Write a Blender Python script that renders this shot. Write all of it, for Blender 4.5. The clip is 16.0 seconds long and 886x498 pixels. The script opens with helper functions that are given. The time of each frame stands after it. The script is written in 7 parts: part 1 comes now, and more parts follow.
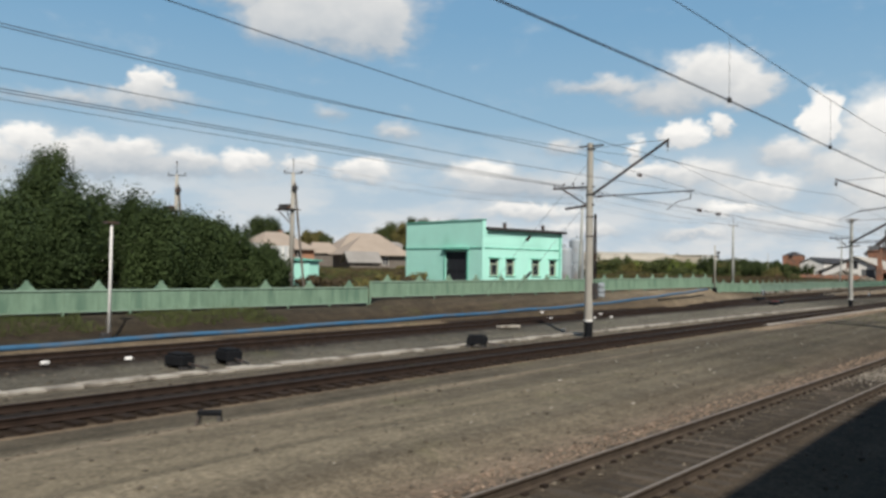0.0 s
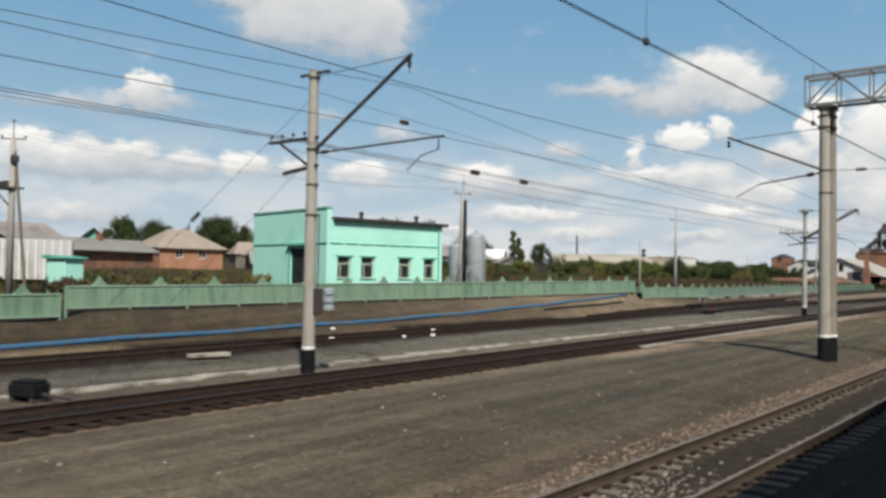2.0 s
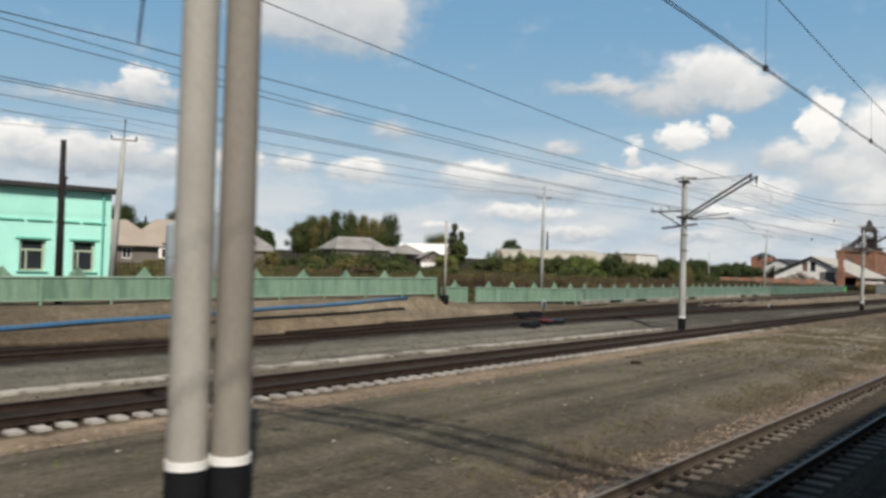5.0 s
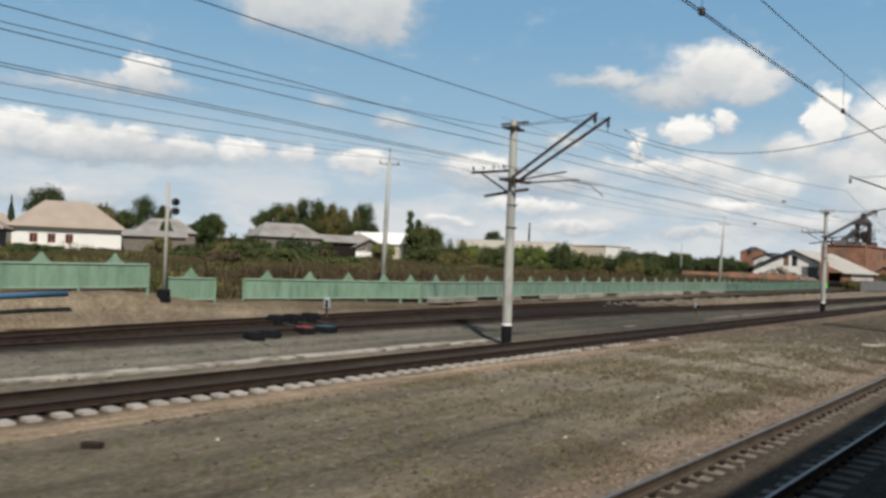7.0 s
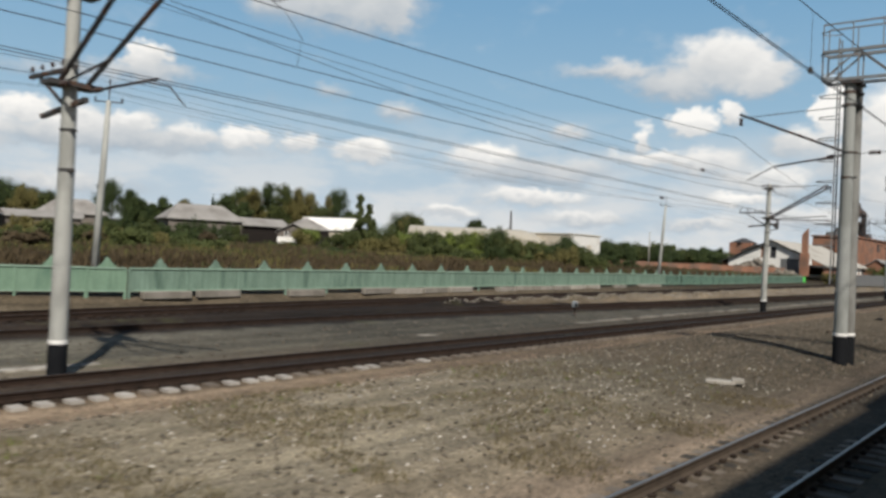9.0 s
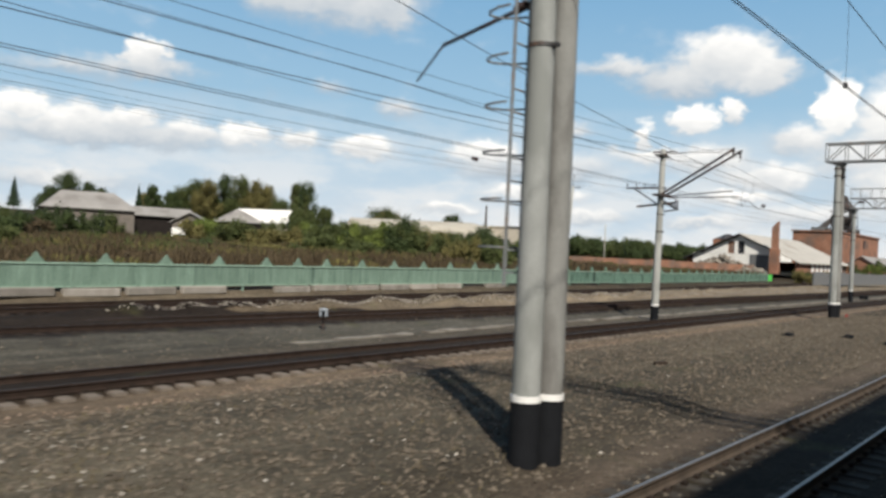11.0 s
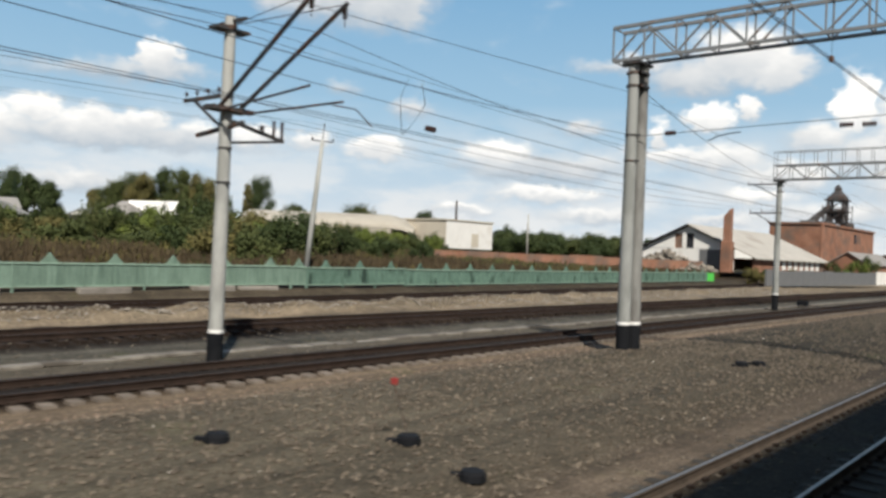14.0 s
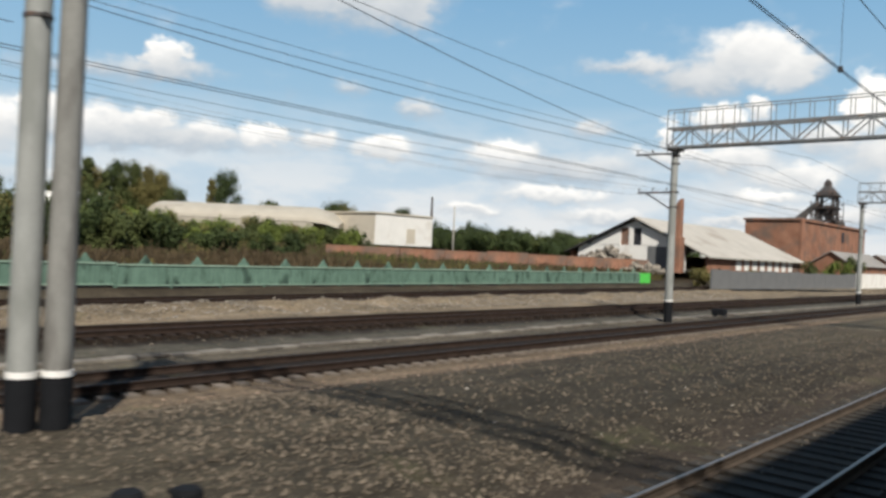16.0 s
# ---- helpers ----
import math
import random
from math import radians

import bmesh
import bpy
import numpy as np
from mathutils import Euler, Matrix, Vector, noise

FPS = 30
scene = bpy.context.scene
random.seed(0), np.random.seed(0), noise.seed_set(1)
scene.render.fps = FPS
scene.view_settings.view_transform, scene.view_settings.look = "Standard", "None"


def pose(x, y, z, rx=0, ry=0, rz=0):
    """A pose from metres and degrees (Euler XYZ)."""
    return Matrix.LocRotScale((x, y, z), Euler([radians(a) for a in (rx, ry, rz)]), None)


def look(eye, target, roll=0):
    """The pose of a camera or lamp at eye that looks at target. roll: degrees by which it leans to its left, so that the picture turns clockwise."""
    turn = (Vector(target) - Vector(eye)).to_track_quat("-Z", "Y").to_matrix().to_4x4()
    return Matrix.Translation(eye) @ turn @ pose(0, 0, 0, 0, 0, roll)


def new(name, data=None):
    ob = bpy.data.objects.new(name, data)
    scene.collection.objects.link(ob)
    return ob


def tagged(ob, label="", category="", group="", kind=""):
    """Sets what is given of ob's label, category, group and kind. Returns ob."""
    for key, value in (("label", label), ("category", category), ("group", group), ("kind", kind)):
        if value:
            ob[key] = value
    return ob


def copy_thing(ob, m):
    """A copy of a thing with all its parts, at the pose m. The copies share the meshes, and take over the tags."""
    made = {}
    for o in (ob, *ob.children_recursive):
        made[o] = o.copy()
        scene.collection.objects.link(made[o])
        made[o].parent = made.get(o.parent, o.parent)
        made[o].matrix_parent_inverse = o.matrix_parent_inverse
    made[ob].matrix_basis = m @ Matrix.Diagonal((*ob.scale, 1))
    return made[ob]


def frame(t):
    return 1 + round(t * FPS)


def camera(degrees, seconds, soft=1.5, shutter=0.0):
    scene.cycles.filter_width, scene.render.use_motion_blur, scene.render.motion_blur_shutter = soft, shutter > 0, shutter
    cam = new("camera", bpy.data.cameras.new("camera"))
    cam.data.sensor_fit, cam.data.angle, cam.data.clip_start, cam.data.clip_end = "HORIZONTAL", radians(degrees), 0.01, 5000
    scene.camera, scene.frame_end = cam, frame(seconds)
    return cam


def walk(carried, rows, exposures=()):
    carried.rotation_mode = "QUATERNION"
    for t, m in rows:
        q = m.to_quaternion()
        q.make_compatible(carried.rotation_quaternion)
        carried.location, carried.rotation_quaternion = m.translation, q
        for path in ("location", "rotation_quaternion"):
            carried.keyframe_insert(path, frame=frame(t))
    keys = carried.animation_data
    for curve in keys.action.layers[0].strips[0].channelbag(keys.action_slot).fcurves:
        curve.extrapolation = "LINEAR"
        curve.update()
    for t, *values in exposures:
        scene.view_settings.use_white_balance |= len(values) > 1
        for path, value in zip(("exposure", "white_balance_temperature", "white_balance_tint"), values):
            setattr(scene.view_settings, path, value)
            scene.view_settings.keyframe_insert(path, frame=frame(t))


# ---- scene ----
cam = camera(58.0, 16.0, soft=3.0, shutter=0.22)
EYE_Z = 3.10
# seconds, metres along the line, yaw, pitch, roll
ROWS = [
    (0, 2.28, 38.50, 1.42, 0.96),
    (0.5, 7.02, 38.53, 1.41, 0.89),
    (1, 12.05, 38.57, 1.47, 0.83),
    (1.5, 16.72, 38.58, 1.60, 0.78),
    (2, 21.66, 38.58, 1.67, 0.95),
    (2.5, 26.21, 38.53, 1.67, 1.02),
    (3, 31.17, 38.54, 1.64, 0.98),
    (3.5, 35.71, 38.60, 1.66, 1.00),
    (4, 40.53, 38.58, 1.69, 1.23),
    (4.5, 45.03, 38.57, 1.64, 1.32),
    (5, 49.95, 38.57, 1.52, 1.44),
    (7.5, 74.90, 38.94, 0.80, 2.06),
    (8, 79.91, 38.98, 0.58, 2.15),
    (8.5, 84.46, 39.11, 0.41, 2.30),
    (9, 89.36, 39.26, 0.29, 2.51),
    (11.5, 114.40, 39.47, 0.06, 2.67),
    (12, 119.59, 39.78, 0.07, 2.54),
    (12.5, 124.39, 40.10, 0.04, 2.37),
    (13, 129.61, 40.30, 0.05, 2.30),
    (13.5, 134.38, 40.46, 0.15, 2.27),
    (14, 139.45, 40.63, 0.12, 2.42),
    (14.5, 144.12, 40.80, 0.09, 2.56),
    (15, 149.26, 41.00, 0.10, 2.53),
    (15.5, 154.01, 41.14, 0.10, 2.48),
    (16, 159.23, 41.33, 0.12, 2.68),
]


def eye_pose(y, yaw, pitch, roll):
    a, b = radians(yaw), radians(pitch)
    ahead = Vector((-math.sin(a) * math.cos(b), math.cos(a) * math.cos(b), math.sin(b)))
    eye = Vector((0.0, y, EYE_Z))
    return look(eye, eye + ahead, roll)


walk(cam, [(t, eye_pose(y, yaw, pitch, roll)) for t, y, yaw, pitch, roll in ROWS],
     exposures=((0.0, 0.0), (9.0, 0.0), (11.5, 0.24), (16.0, 0.2)))

# ---- light ----
SUN_DIR = Vector((0.73, -0.61, 1.0)).normalized()      # towards the sun
sun_elev = math.asin(SUN_DIR.z)
sun_az = math.atan2(SUN_DIR.x, SUN_DIR.y)
world = bpy.data.worlds.new("sky")
scene.world = world
world.use_nodes = True
wn = world.node_tree.nodes
sky = wn.new("ShaderNodeTexSky")
sky.sky_type = "NISHITA"
sky.sun_disc = False
sky.sun_elevation = sun_elev
sky.sun_rotation = sun_az
sky.air_density, sky.dust_density, sky.ozone_density = 1.0, 1.2, 1.0
wn["Background"].inputs["Strength"].default_value = 0.048
world.node_tree.links.new(sky.outputs["Color"], wn["Background"].inputs["Color"])
sun_data = bpy.data.lights.new("sun", "SUN")
sun_data.energy, sun_data.angle, sun_data.color = 4.7, radians(1.4), (1.0, 0.94, 0.85)
sun_lamp = new("sun", sun_data)
sun_lamp.rotation_euler = SUN_DIR.to_track_quat("Z", "Y").to_euler()
scene.view_settings.exposure = 0.0


# ---- materials ----
def mat(name, color, rough=0.8, vary=0.25, scale=2.0, fine=30.0, bump=0.3, metal=0.0, tint=None, stain=None, stain_at=0.62,
        random_amount=0.0, stretch=(1, 1, 1)):
    """A surface with two scales of variation, stains and fine relief."""
    m = bpy.data.materials.new(name)
    m.use_nodes = True
    n, l = m.node_tree.nodes, m.node_tree.links
    bsdf = n["Principled BSDF"]
    bsdf.inputs["Roughness"].default_value = rough
    bsdf.inputs["Metallic"].default_value = metal
    bsdf.inputs["Specular IOR Level"].default_value = 0.15 if rough >= 0.85 else 0.5
    co = n.new("ShaderNodeTexCoord")
    mp = n.new("ShaderNodeMapping")
    mp.inputs["Scale"].default_value = stretch
    if random_amount:        # no two pieces carry the same stains
        whose = n.new("ShaderNodeObjectInfo")
        far = n.new("ShaderNodeMath")
        far.operation = "MULTIPLY"
        far.inputs[1].default_value = 90.0
        l.new(whose.outputs["Random"], far.inputs[0])
        moved = n.new("ShaderNodeVectorMath")
        l.new(co.outputs["Object"], moved.inputs[0])
        l.new(far.outputs[0], moved.inputs[1])
        place = moved.outputs["Vector"]
    else:
        place = co.outputs["Object"]
    l.new(place, mp.inputs["Vector"])
    big = n.new("ShaderNodeTexNoise")
    big.inputs["Scale"].default_value, big.inputs["Detail"].default_value, big.inputs["Roughness"].default_value = scale, 5, 0.6
    small = n.new("ShaderNodeTexNoise")
    small.inputs["Scale"].default_value, small.inputs["Detail"].default_value, small.inputs["Roughness"].default_value = fine, 4, 0.65
    for t in (big, small):
        l.new(mp.outputs["Vector"], t.inputs["Vector"])
    dark = [max(0.0, c * (1 - vary)) for c in color]
    light = [min(1.0, c * (1 + vary)) for c in (tint or color)]
    mix = n.new("ShaderNodeMix")
    mix.data_type = "RGBA"
    mix.inputs["A"].default_value, mix.inputs["B"].default_value = (*dark, 1), (*light, 1)
    add = n.new("ShaderNodeMath")
    add.operation = "MULTIPLY_ADD"
    add.inputs[1].default_value = 0.55
    sub = n.new("ShaderNodeMath")
    sub.operation = "MULTIPLY_ADD"
    sub.inputs[1].default_value, sub.inputs[2].default_value = 0.45, 0.0
    l.new(small.outputs["Fac"], sub.inputs[0])
    l.new(big.outputs["Fac"], add.inputs[0])
    l.new(sub.outputs[0], add.inputs[2])
    ramp = n.new("ShaderNodeMapRange")
    ramp.inputs["From Min"].default_value, ramp.inputs["From Max"].default_value = 0.32, 0.68
    l.new(add.outputs[0], ramp.inputs["Value"])
    l.new(ramp.outputs["Result"], mix.inputs["Factor"])
    out = mix.outputs["Result"]
    if stain:
        st = n.new("ShaderNodeTexNoise")
        st.inputs["Scale"].default_value, st.inputs["Detail"].default_value = scale * 0.6, 6
        mp2 = n.new("ShaderNodeMapping")
        mp2.inputs["Location"].default_value = (7.3, 2.1, 5.7)
        mp2.inputs["Scale"].default_value = stretch
        l.new(place, mp2.inputs["Vector"])
        l.new(mp2.outputs["Vector"], st.inputs["Vector"])
        r2 = n.new("ShaderNodeMapRange")
        r2.inputs["From Min"].default_value, r2.inputs["From Max"].default_value = stain_at - 0.08, stain_at + 0.08
        l.new(st.outputs["Fac"], r2.inputs["Value"])
        m2 = n.new("ShaderNodeMix")
        m2.data_type = "RGBA"
        m2.inputs["B"].default_value = (*stain, 1)
        l.new(r2.outputs["Result"], m2.inputs["Factor"])
        l.new(out, m2.inputs["A"])
        out = m2.outputs["Result"]
    if random_amount:
        info = n.new("ShaderNodeObjectInfo")
        geo = n.new("ShaderNodeNewGeometry")
        mx = n.new("ShaderNodeMath")
        mx.operation = "ADD"
        l.new(info.outputs["Random"], mx.inputs[0])
        l.new(geo.outputs["Random Per Island"], mx.inputs[1])
        fr = n.new("ShaderNodeMath")
        fr.operation = "FRACT"
        l.new(mx.outputs[0], fr.inputs[0])
        hv = n.new("ShaderNodeHueSaturation")
        mr = n.new("ShaderNodeMapRange")
        mr.inputs["To Min"].default_value, mr.inputs["To Max"].default_value = 1 - random_amount, 1 + random_amount
        l.new(fr.outputs[0], mr.inputs["Value"])
        l.new(mr.outputs["Result"], hv.inputs["Value"])
        l.new(out, hv.inputs["Color"])
        out = hv.outputs["Color"]
    l.new(out, bsdf.inputs["Base Color"])
    if bump:
        b = n.new("ShaderNodeBump")
        b.inputs["Strength"].default_value, b.inputs["Distance"].default_value = bump, 0.02
        l.new(small.outputs["Fac"], b.inputs["Height"])
        l.new(b.outputs["Normal"], bsdf.inputs["Normal"])
    return m


M_CONCRETE = mat("pole_concrete", (0.37, 0.355, 0.315), 0.85, 0.18, 1.5, 25, 0.08, stain=(0.29, 0.265, 0.23), stretch=(1, 1, 0.35))
M_POLEPALE = mat("whitish_pole_concrete", (0.40, 0.405, 0.38), 0.85, 0.16, 1.5, 25, 0.08, stain=(0.29, 0.295, 0.275), stain_at=0.55, stretch=(2, 2, 0.8))
M_POLEGREY = mat("grey_pole_concrete", (0.31, 0.32, 0.305), 0.85, 0.16, 1.5, 25, 0.08, stain=(0.235, 0.245, 0.23), stain_at=0.55, stretch=(2, 2, 0.8))
M_POLEBROWN = mat("brownish_pole_concrete", (0.25, 0.228, 0.196), 0.85, 0.18, 1.5, 25, 0.08, stain=(0.20, 0.175, 0.145), stretch=(1, 1, 0.35))
M_POLEDIRTY = mat("dirty_grey_pole_concrete", (0.235, 0.235, 0.22), 0.85, 0.2, 1.5, 25, 0.08, stain=(0.14, 0.135, 0.125), stain_at=0.55, stretch=(2, 2, 0.8))
M_BLACK = mat("black_base_paint", (0.010, 0.011, 0.013), 0.85, 0.3, 3, 30, 0.3)
M_WHITE = mat("white_paint", (0.80, 0.79, 0.76), 0.7, 0.06, 3, 30, 0.2, stain=(0.62, 0.58, 0.52), stain_at=0.66)
M_STEEL = mat("dark_steel", (0.060, 0.058, 0.058), 0.65, 0.3, 4, 40, 0.3, metal=0.3, stain=(0.14, 0.07, 0.04), stain_at=0.6)
M_TRUSS = mat("grey_painted_truss", (0.20, 0.21, 0.215), 0.6, 0.2, 3, 40, 0.2, stain=(0.22, 0.15, 0.10), stain_at=0.64)
M_WIRE = mat("weathered_wire", (0.045, 0.045, 0.05), 0.6, 0.1, 3, 40, 0.0, metal=0.4)
M_INSUL = mat("brown_glazed_insulator", (0.05, 0.03, 0.025), 0.25, 0.2, 6, 40, 0.1)
M_RUST = mat("rusty_rail_side", (0.027, 0.019, 0.015), 0.88, 0.35, 2.5, 40, 0.4, tint=(0.038, 0.025, 0.019))
M_RUSTPALE = mat("dusty_rail_side", (0.058, 0.046, 0.036), 0.9, 0.3, 2.5, 40, 0.4, tint=(0.078, 0.06, 0.046))
M_RAILTOP = mat("worn_rail_head", (0.20, 0.185, 0.172), 0.45, 0.15, 2, 40, 0.1, metal=0.7)
M_RAILDUST = mat("dusty_rail_head", (0.20, 0.165, 0.13), 0.6, 0.2, 2, 40, 0.2, metal=0.2)
M_RAILBROWN = mat("brown_rail_head", (0.036, 0.026, 0.022), 0.65, 0.25, 2, 40, 0.2, metal=0.3)
M_WOODTIE = mat("oiled_wooden_sleeper", (0.026, 0.019, 0.015), 0.95, 0.4, 3, 40, 0.6, tint=(0.036, 0.026, 0.020), random_amount=0.3, stretch=(0.3, 2, 2))
M_OLDTIE = mat("dry_wooden_sleeper", (0.062, 0.050, 0.038), 0.9, 0.4, 3, 40, 0.6, tint=(0.088, 0.072, 0.056), random_amount=0.3, stretch=(0.3, 2, 2))
M_DULLTIE = mat("dirty_concrete_sleeper", (0.050, 0.044, 0.037), 0.9, 0.25, 3, 40, 0.4, random_amount=0.2)
M_DUSTYTIE = mat("brown_dusted_concrete_sleeper", (0.165, 0.138, 0.112), 0.9, 0.25, 3, 40, 0.4, random_amount=0.2)
M_CONCTIE = mat("dusty_concrete_sleeper", (0.36, 0.335, 0.30), 0.9, 0.2, 3, 40, 0.4, random_amount=0.15)
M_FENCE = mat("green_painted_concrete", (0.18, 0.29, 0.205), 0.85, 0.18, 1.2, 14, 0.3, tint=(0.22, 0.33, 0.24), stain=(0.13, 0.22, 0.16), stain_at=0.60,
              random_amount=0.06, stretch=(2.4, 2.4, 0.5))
M_FENCEOLD = mat("dirty_green_painted_concrete", (0.140, 0.215, 0.166), 0.85, 0.20, 1.2, 14, 0.3, tint=(0.195, 0.28, 0.222), stain=(0.095, 0.150, 0.118), stain_at=0.66,
                 random_amount=0.08, stretch=(2.4, 2.4, 0.5))
M_FENCESTAIN = mat("stained_green_painted_concrete", (0.105, 0.185, 0.142), 0.85, 0.22, 1.2, 14, 0.3, tint=(0.14, 0.225, 0.175), stain=(0.035, 0.06, 0.048), stain_at=0.60,
                   random_amount=0.10, stretch=(2.0, 2.0, 1.2))
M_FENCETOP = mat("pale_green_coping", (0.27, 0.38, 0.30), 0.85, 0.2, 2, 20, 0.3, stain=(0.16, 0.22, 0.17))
M_GREENBRIGHT = mat("fresh_green_paint", (0.10, 0.62, 0.09), 0.7, 0.1, 2, 20, 0.2)
M_TEAL = mat("turquoise_painted_plaster", (0.47, 0.90, 0.77), 0.85, 0.06, 0.5, 12, 0.25, stain=(0.39, 0.80, 0.67), stain_at=0.64)
M_TEALDARK = mat("turquoise_ledge", (0.16, 0.48, 0.38), 0.85, 0.1, 1, 20, 0.2)
M_ROOFDARK = mat("dark_roofing_felt", (0.035, 0.033, 0.034), 0.8, 0.3, 1.5, 25, 0.3)
M_DOORDARK = mat("dark_steel_door", (0.018, 0.019, 0.024), 0.6, 0.25, 1.5, 25, 0.2)
M_FRAME = mat("cream_window_frame", (0.42, 0.48, 0.36), 0.6, 0.1, 3, 30, 0.1)
M_GLASS = mat("dark_window_glass", (0.03, 0.035, 0.04), 0.08, 0.2, 1, 10, 0.0)
M_TANK = mat("grey_painted_tank", (0.33, 0.37, 0.40), 0.45, 0.1, 0.8, 20, 0.1, stain=(0.26, 0.25, 0.24), stain_at=0.66)
M_PIPE = mat("blue_plastic_pipe", (0.040, 0.125, 0.23), 0.6, 0.25, 1.5, 20, 0.1, stain=(0.08, 0.12, 0.17), stain_at=0.56)
M_BRICK = mat("red_brickwork", (0.235, 0.112, 0.072), 0.9, 0.3, 0.5, 14, 0.4, tint=(0.31, 0.165, 0.11), stain=(0.17, 0.12, 0.095), stain_at=0.58)
M_ORANGEBRICK = mat("orange_brickwork", (0.36, 0.185, 0.115), 0.9, 0.2, 0.6, 14, 0.4, tint=(0.42, 0.23, 0.15), stain=(0.25, 0.15, 0.10))
M_SLATE = mat("asbestos_sheet_roof", (0.27, 0.257, 0.24), 0.9, 0.22, 0.4, 8, 0.4, stain=(0.19, 0.175, 0.16))
M_BARNROOF = mat("pale_sheet_roof", (0.42, 0.395, 0.35), 0.9, 0.15, 0.4, 8, 0.4, stain=(0.32, 0.29, 0.25))
M_TANROOF = mat("tan_sheet_roof", (0.34, 0.285, 0.235), 0.9, 0.15, 0.4, 8, 0.4)
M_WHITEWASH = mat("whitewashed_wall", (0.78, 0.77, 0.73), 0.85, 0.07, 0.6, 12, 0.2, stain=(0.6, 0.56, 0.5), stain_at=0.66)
M_CONTAINER = mat("dull_white_container_paint", (0.50, 0.52, 0.52), 0.7, 0.1, 0.8, 12, 0.2, stain=(0.34, 0.31, 0.28), stain_at=0.62)
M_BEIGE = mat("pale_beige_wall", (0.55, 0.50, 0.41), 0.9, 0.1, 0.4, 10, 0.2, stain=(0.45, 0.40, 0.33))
M_HALL = mat("weathered_sheet_hall", (0.40, 0.37, 0.31), 0.9, 0.12, 0.4, 10, 0.2, stain=(0.31, 0.28, 0.23))
M_GREYWALL = mat("grey_concrete_panel", (0.15, 0.155, 0.158), 0.9, 0.15, 0.6, 12, 0.3)
M_DARKWOOD = mat("tarred_timber", (0.022, 0.018, 0.016), 0.85, 0.3, 1.5, 20, 0.4)
M_ORANGE = mat("orange_window_paint", (0.48, 0.15, 0.06), 0.7, 0.15, 3, 30, 0.1)
M_OLDWOOD = mat("weathered_grey_boards", (0.17, 0.15, 0.13), 0.9, 0.3, 1.5, 20, 0.5)
M_RED = mat("red_paint", (0.22, 0.035, 0.03), 0.6, 0.15, 3, 30, 0.1)
M_REDMARK = mat("bright_red_paint", (0.26, 0.03, 0.026), 0.6, 0.1, 3, 30, 0.1)
M_BLUE = mat("faded_blue_paint", (0.022, 0.065, 0.09), 0.6, 0.15, 3, 30, 0.1)
M_STONE = mat("ballast_stone", (0.125, 0.107, 0.084), 0.95, 0.3, 2, 30, 0.4, random_amount=0.5)
M_DARKSTONE = mat("dirty_ballast_stone", (0.125, 0.104, 0.080), 0.95, 0.3, 2, 30, 0.4, random_amount=0.42)
M_PINKSTONE = mat("pinkish_stone", (0.22, 0.165, 0.125), 0.95, 0.3, 2, 30, 0.4, random_amount=0.4)
M_RUBBLE = mat("earthy_rubble", (0.25, 0.225, 0.19), 0.95, 0.3, 2, 30, 0.4, random_amount=0.35)
M_PALESTONE = mat("pale_stone", (0.42, 0.39, 0.34), 0.95, 0.2, 2, 30, 0.4, random_amount=0.3)
M_BARK = mat("brown_bark", (0.09, 0.07, 0.05), 0.95, 0.3, 4, 30, 0.6, stretch=(1, 1, 0.3))
M_TROUGH = mat("pale_concrete_trough", (0.38, 0.35, 0.30), 0.9, 0.25, 1.5, 20, 0.4, stain=(0.15, 0.13, 0.105), stain_at=0.54, random_amount=0.10)
M_LIDDUST = mat("dust_covered_trough_lid", (0.215, 0.195, 0.165), 0.9, 0.25, 1.5, 20, 0.4, stain=(0.12, 0.105, 0.088), stain_at=0.52, random_amount=0.15)
M_PLINTH = mat("pale_concrete_plinth", (0.30, 0.275, 0.24), 0.9, 0.25, 1.5, 20, 0.4, stain=(0.22, 0.20, 0.17), stain_at=0.56, random_amount=0.2)
M_CARRIAGE = mat("carriage_paint", (0.10, 0.14, 0.11), 0.5, 0.1, 1, 20, 0.1)


def leaf_mat(name, color, tint, amount=0.22):
    m = mat(name, color, 0.75, 0.25, 0.25, 3, 0.0, tint=tint, random_amount=amount)
    b = m.node_tree.nodes["Principled BSDF"]
    b.inputs["Specular IOR Level"].default_value = 0.2
    return m


M_LEAF = leaf_mat("green_leaves", (0.050, 0.066, 0.021), (0.068, 0.082, 0.026))
M_LEAFDARK = leaf_mat("dark_green_leaves", (0.026, 0.042, 0.015), (0.046, 0.064, 0.020))
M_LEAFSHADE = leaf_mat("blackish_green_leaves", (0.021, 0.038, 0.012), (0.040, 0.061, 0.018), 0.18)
M_LEAFPALE = leaf_mat("yellowing_leaves", (0.105, 0.100, 0.034), (0.145, 0.125, 0.044))
M_LEAFBRIGHT = leaf_mat("bright_green_leaves", (0.092, 0.130, 0.026), (0.13, 0.16, 0.036))
M_DRY = leaf_mat("dry_brown_weeds", (0.058, 0.042, 0.024), (0.080, 0.060, 0.033))
M_SPRUCE = leaf_mat("dark_conifer_needles", (0.022, 0.040, 0.018), (0.03, 0.05, 0.022))
M_GRASS = leaf_mat("sparse_grass", (0.165, 0.128, 0.080), (0.125, 0.108, 0.060))

# ---- small building helpers ----


def mesh_of(name, bm, material, smooth=False):
    me = bpy.data.meshes.new(name)
    bm.to_mesh(me)
    bm.free()
    for mm in (material if isinstance(material, (list, tuple)) else (material,)):
        me.materials.append(mm)
    if smooth:
        for p in me.polygons:
            p.use_smooth = len(p.vertices) <= 4      # caps stay flat
    return me


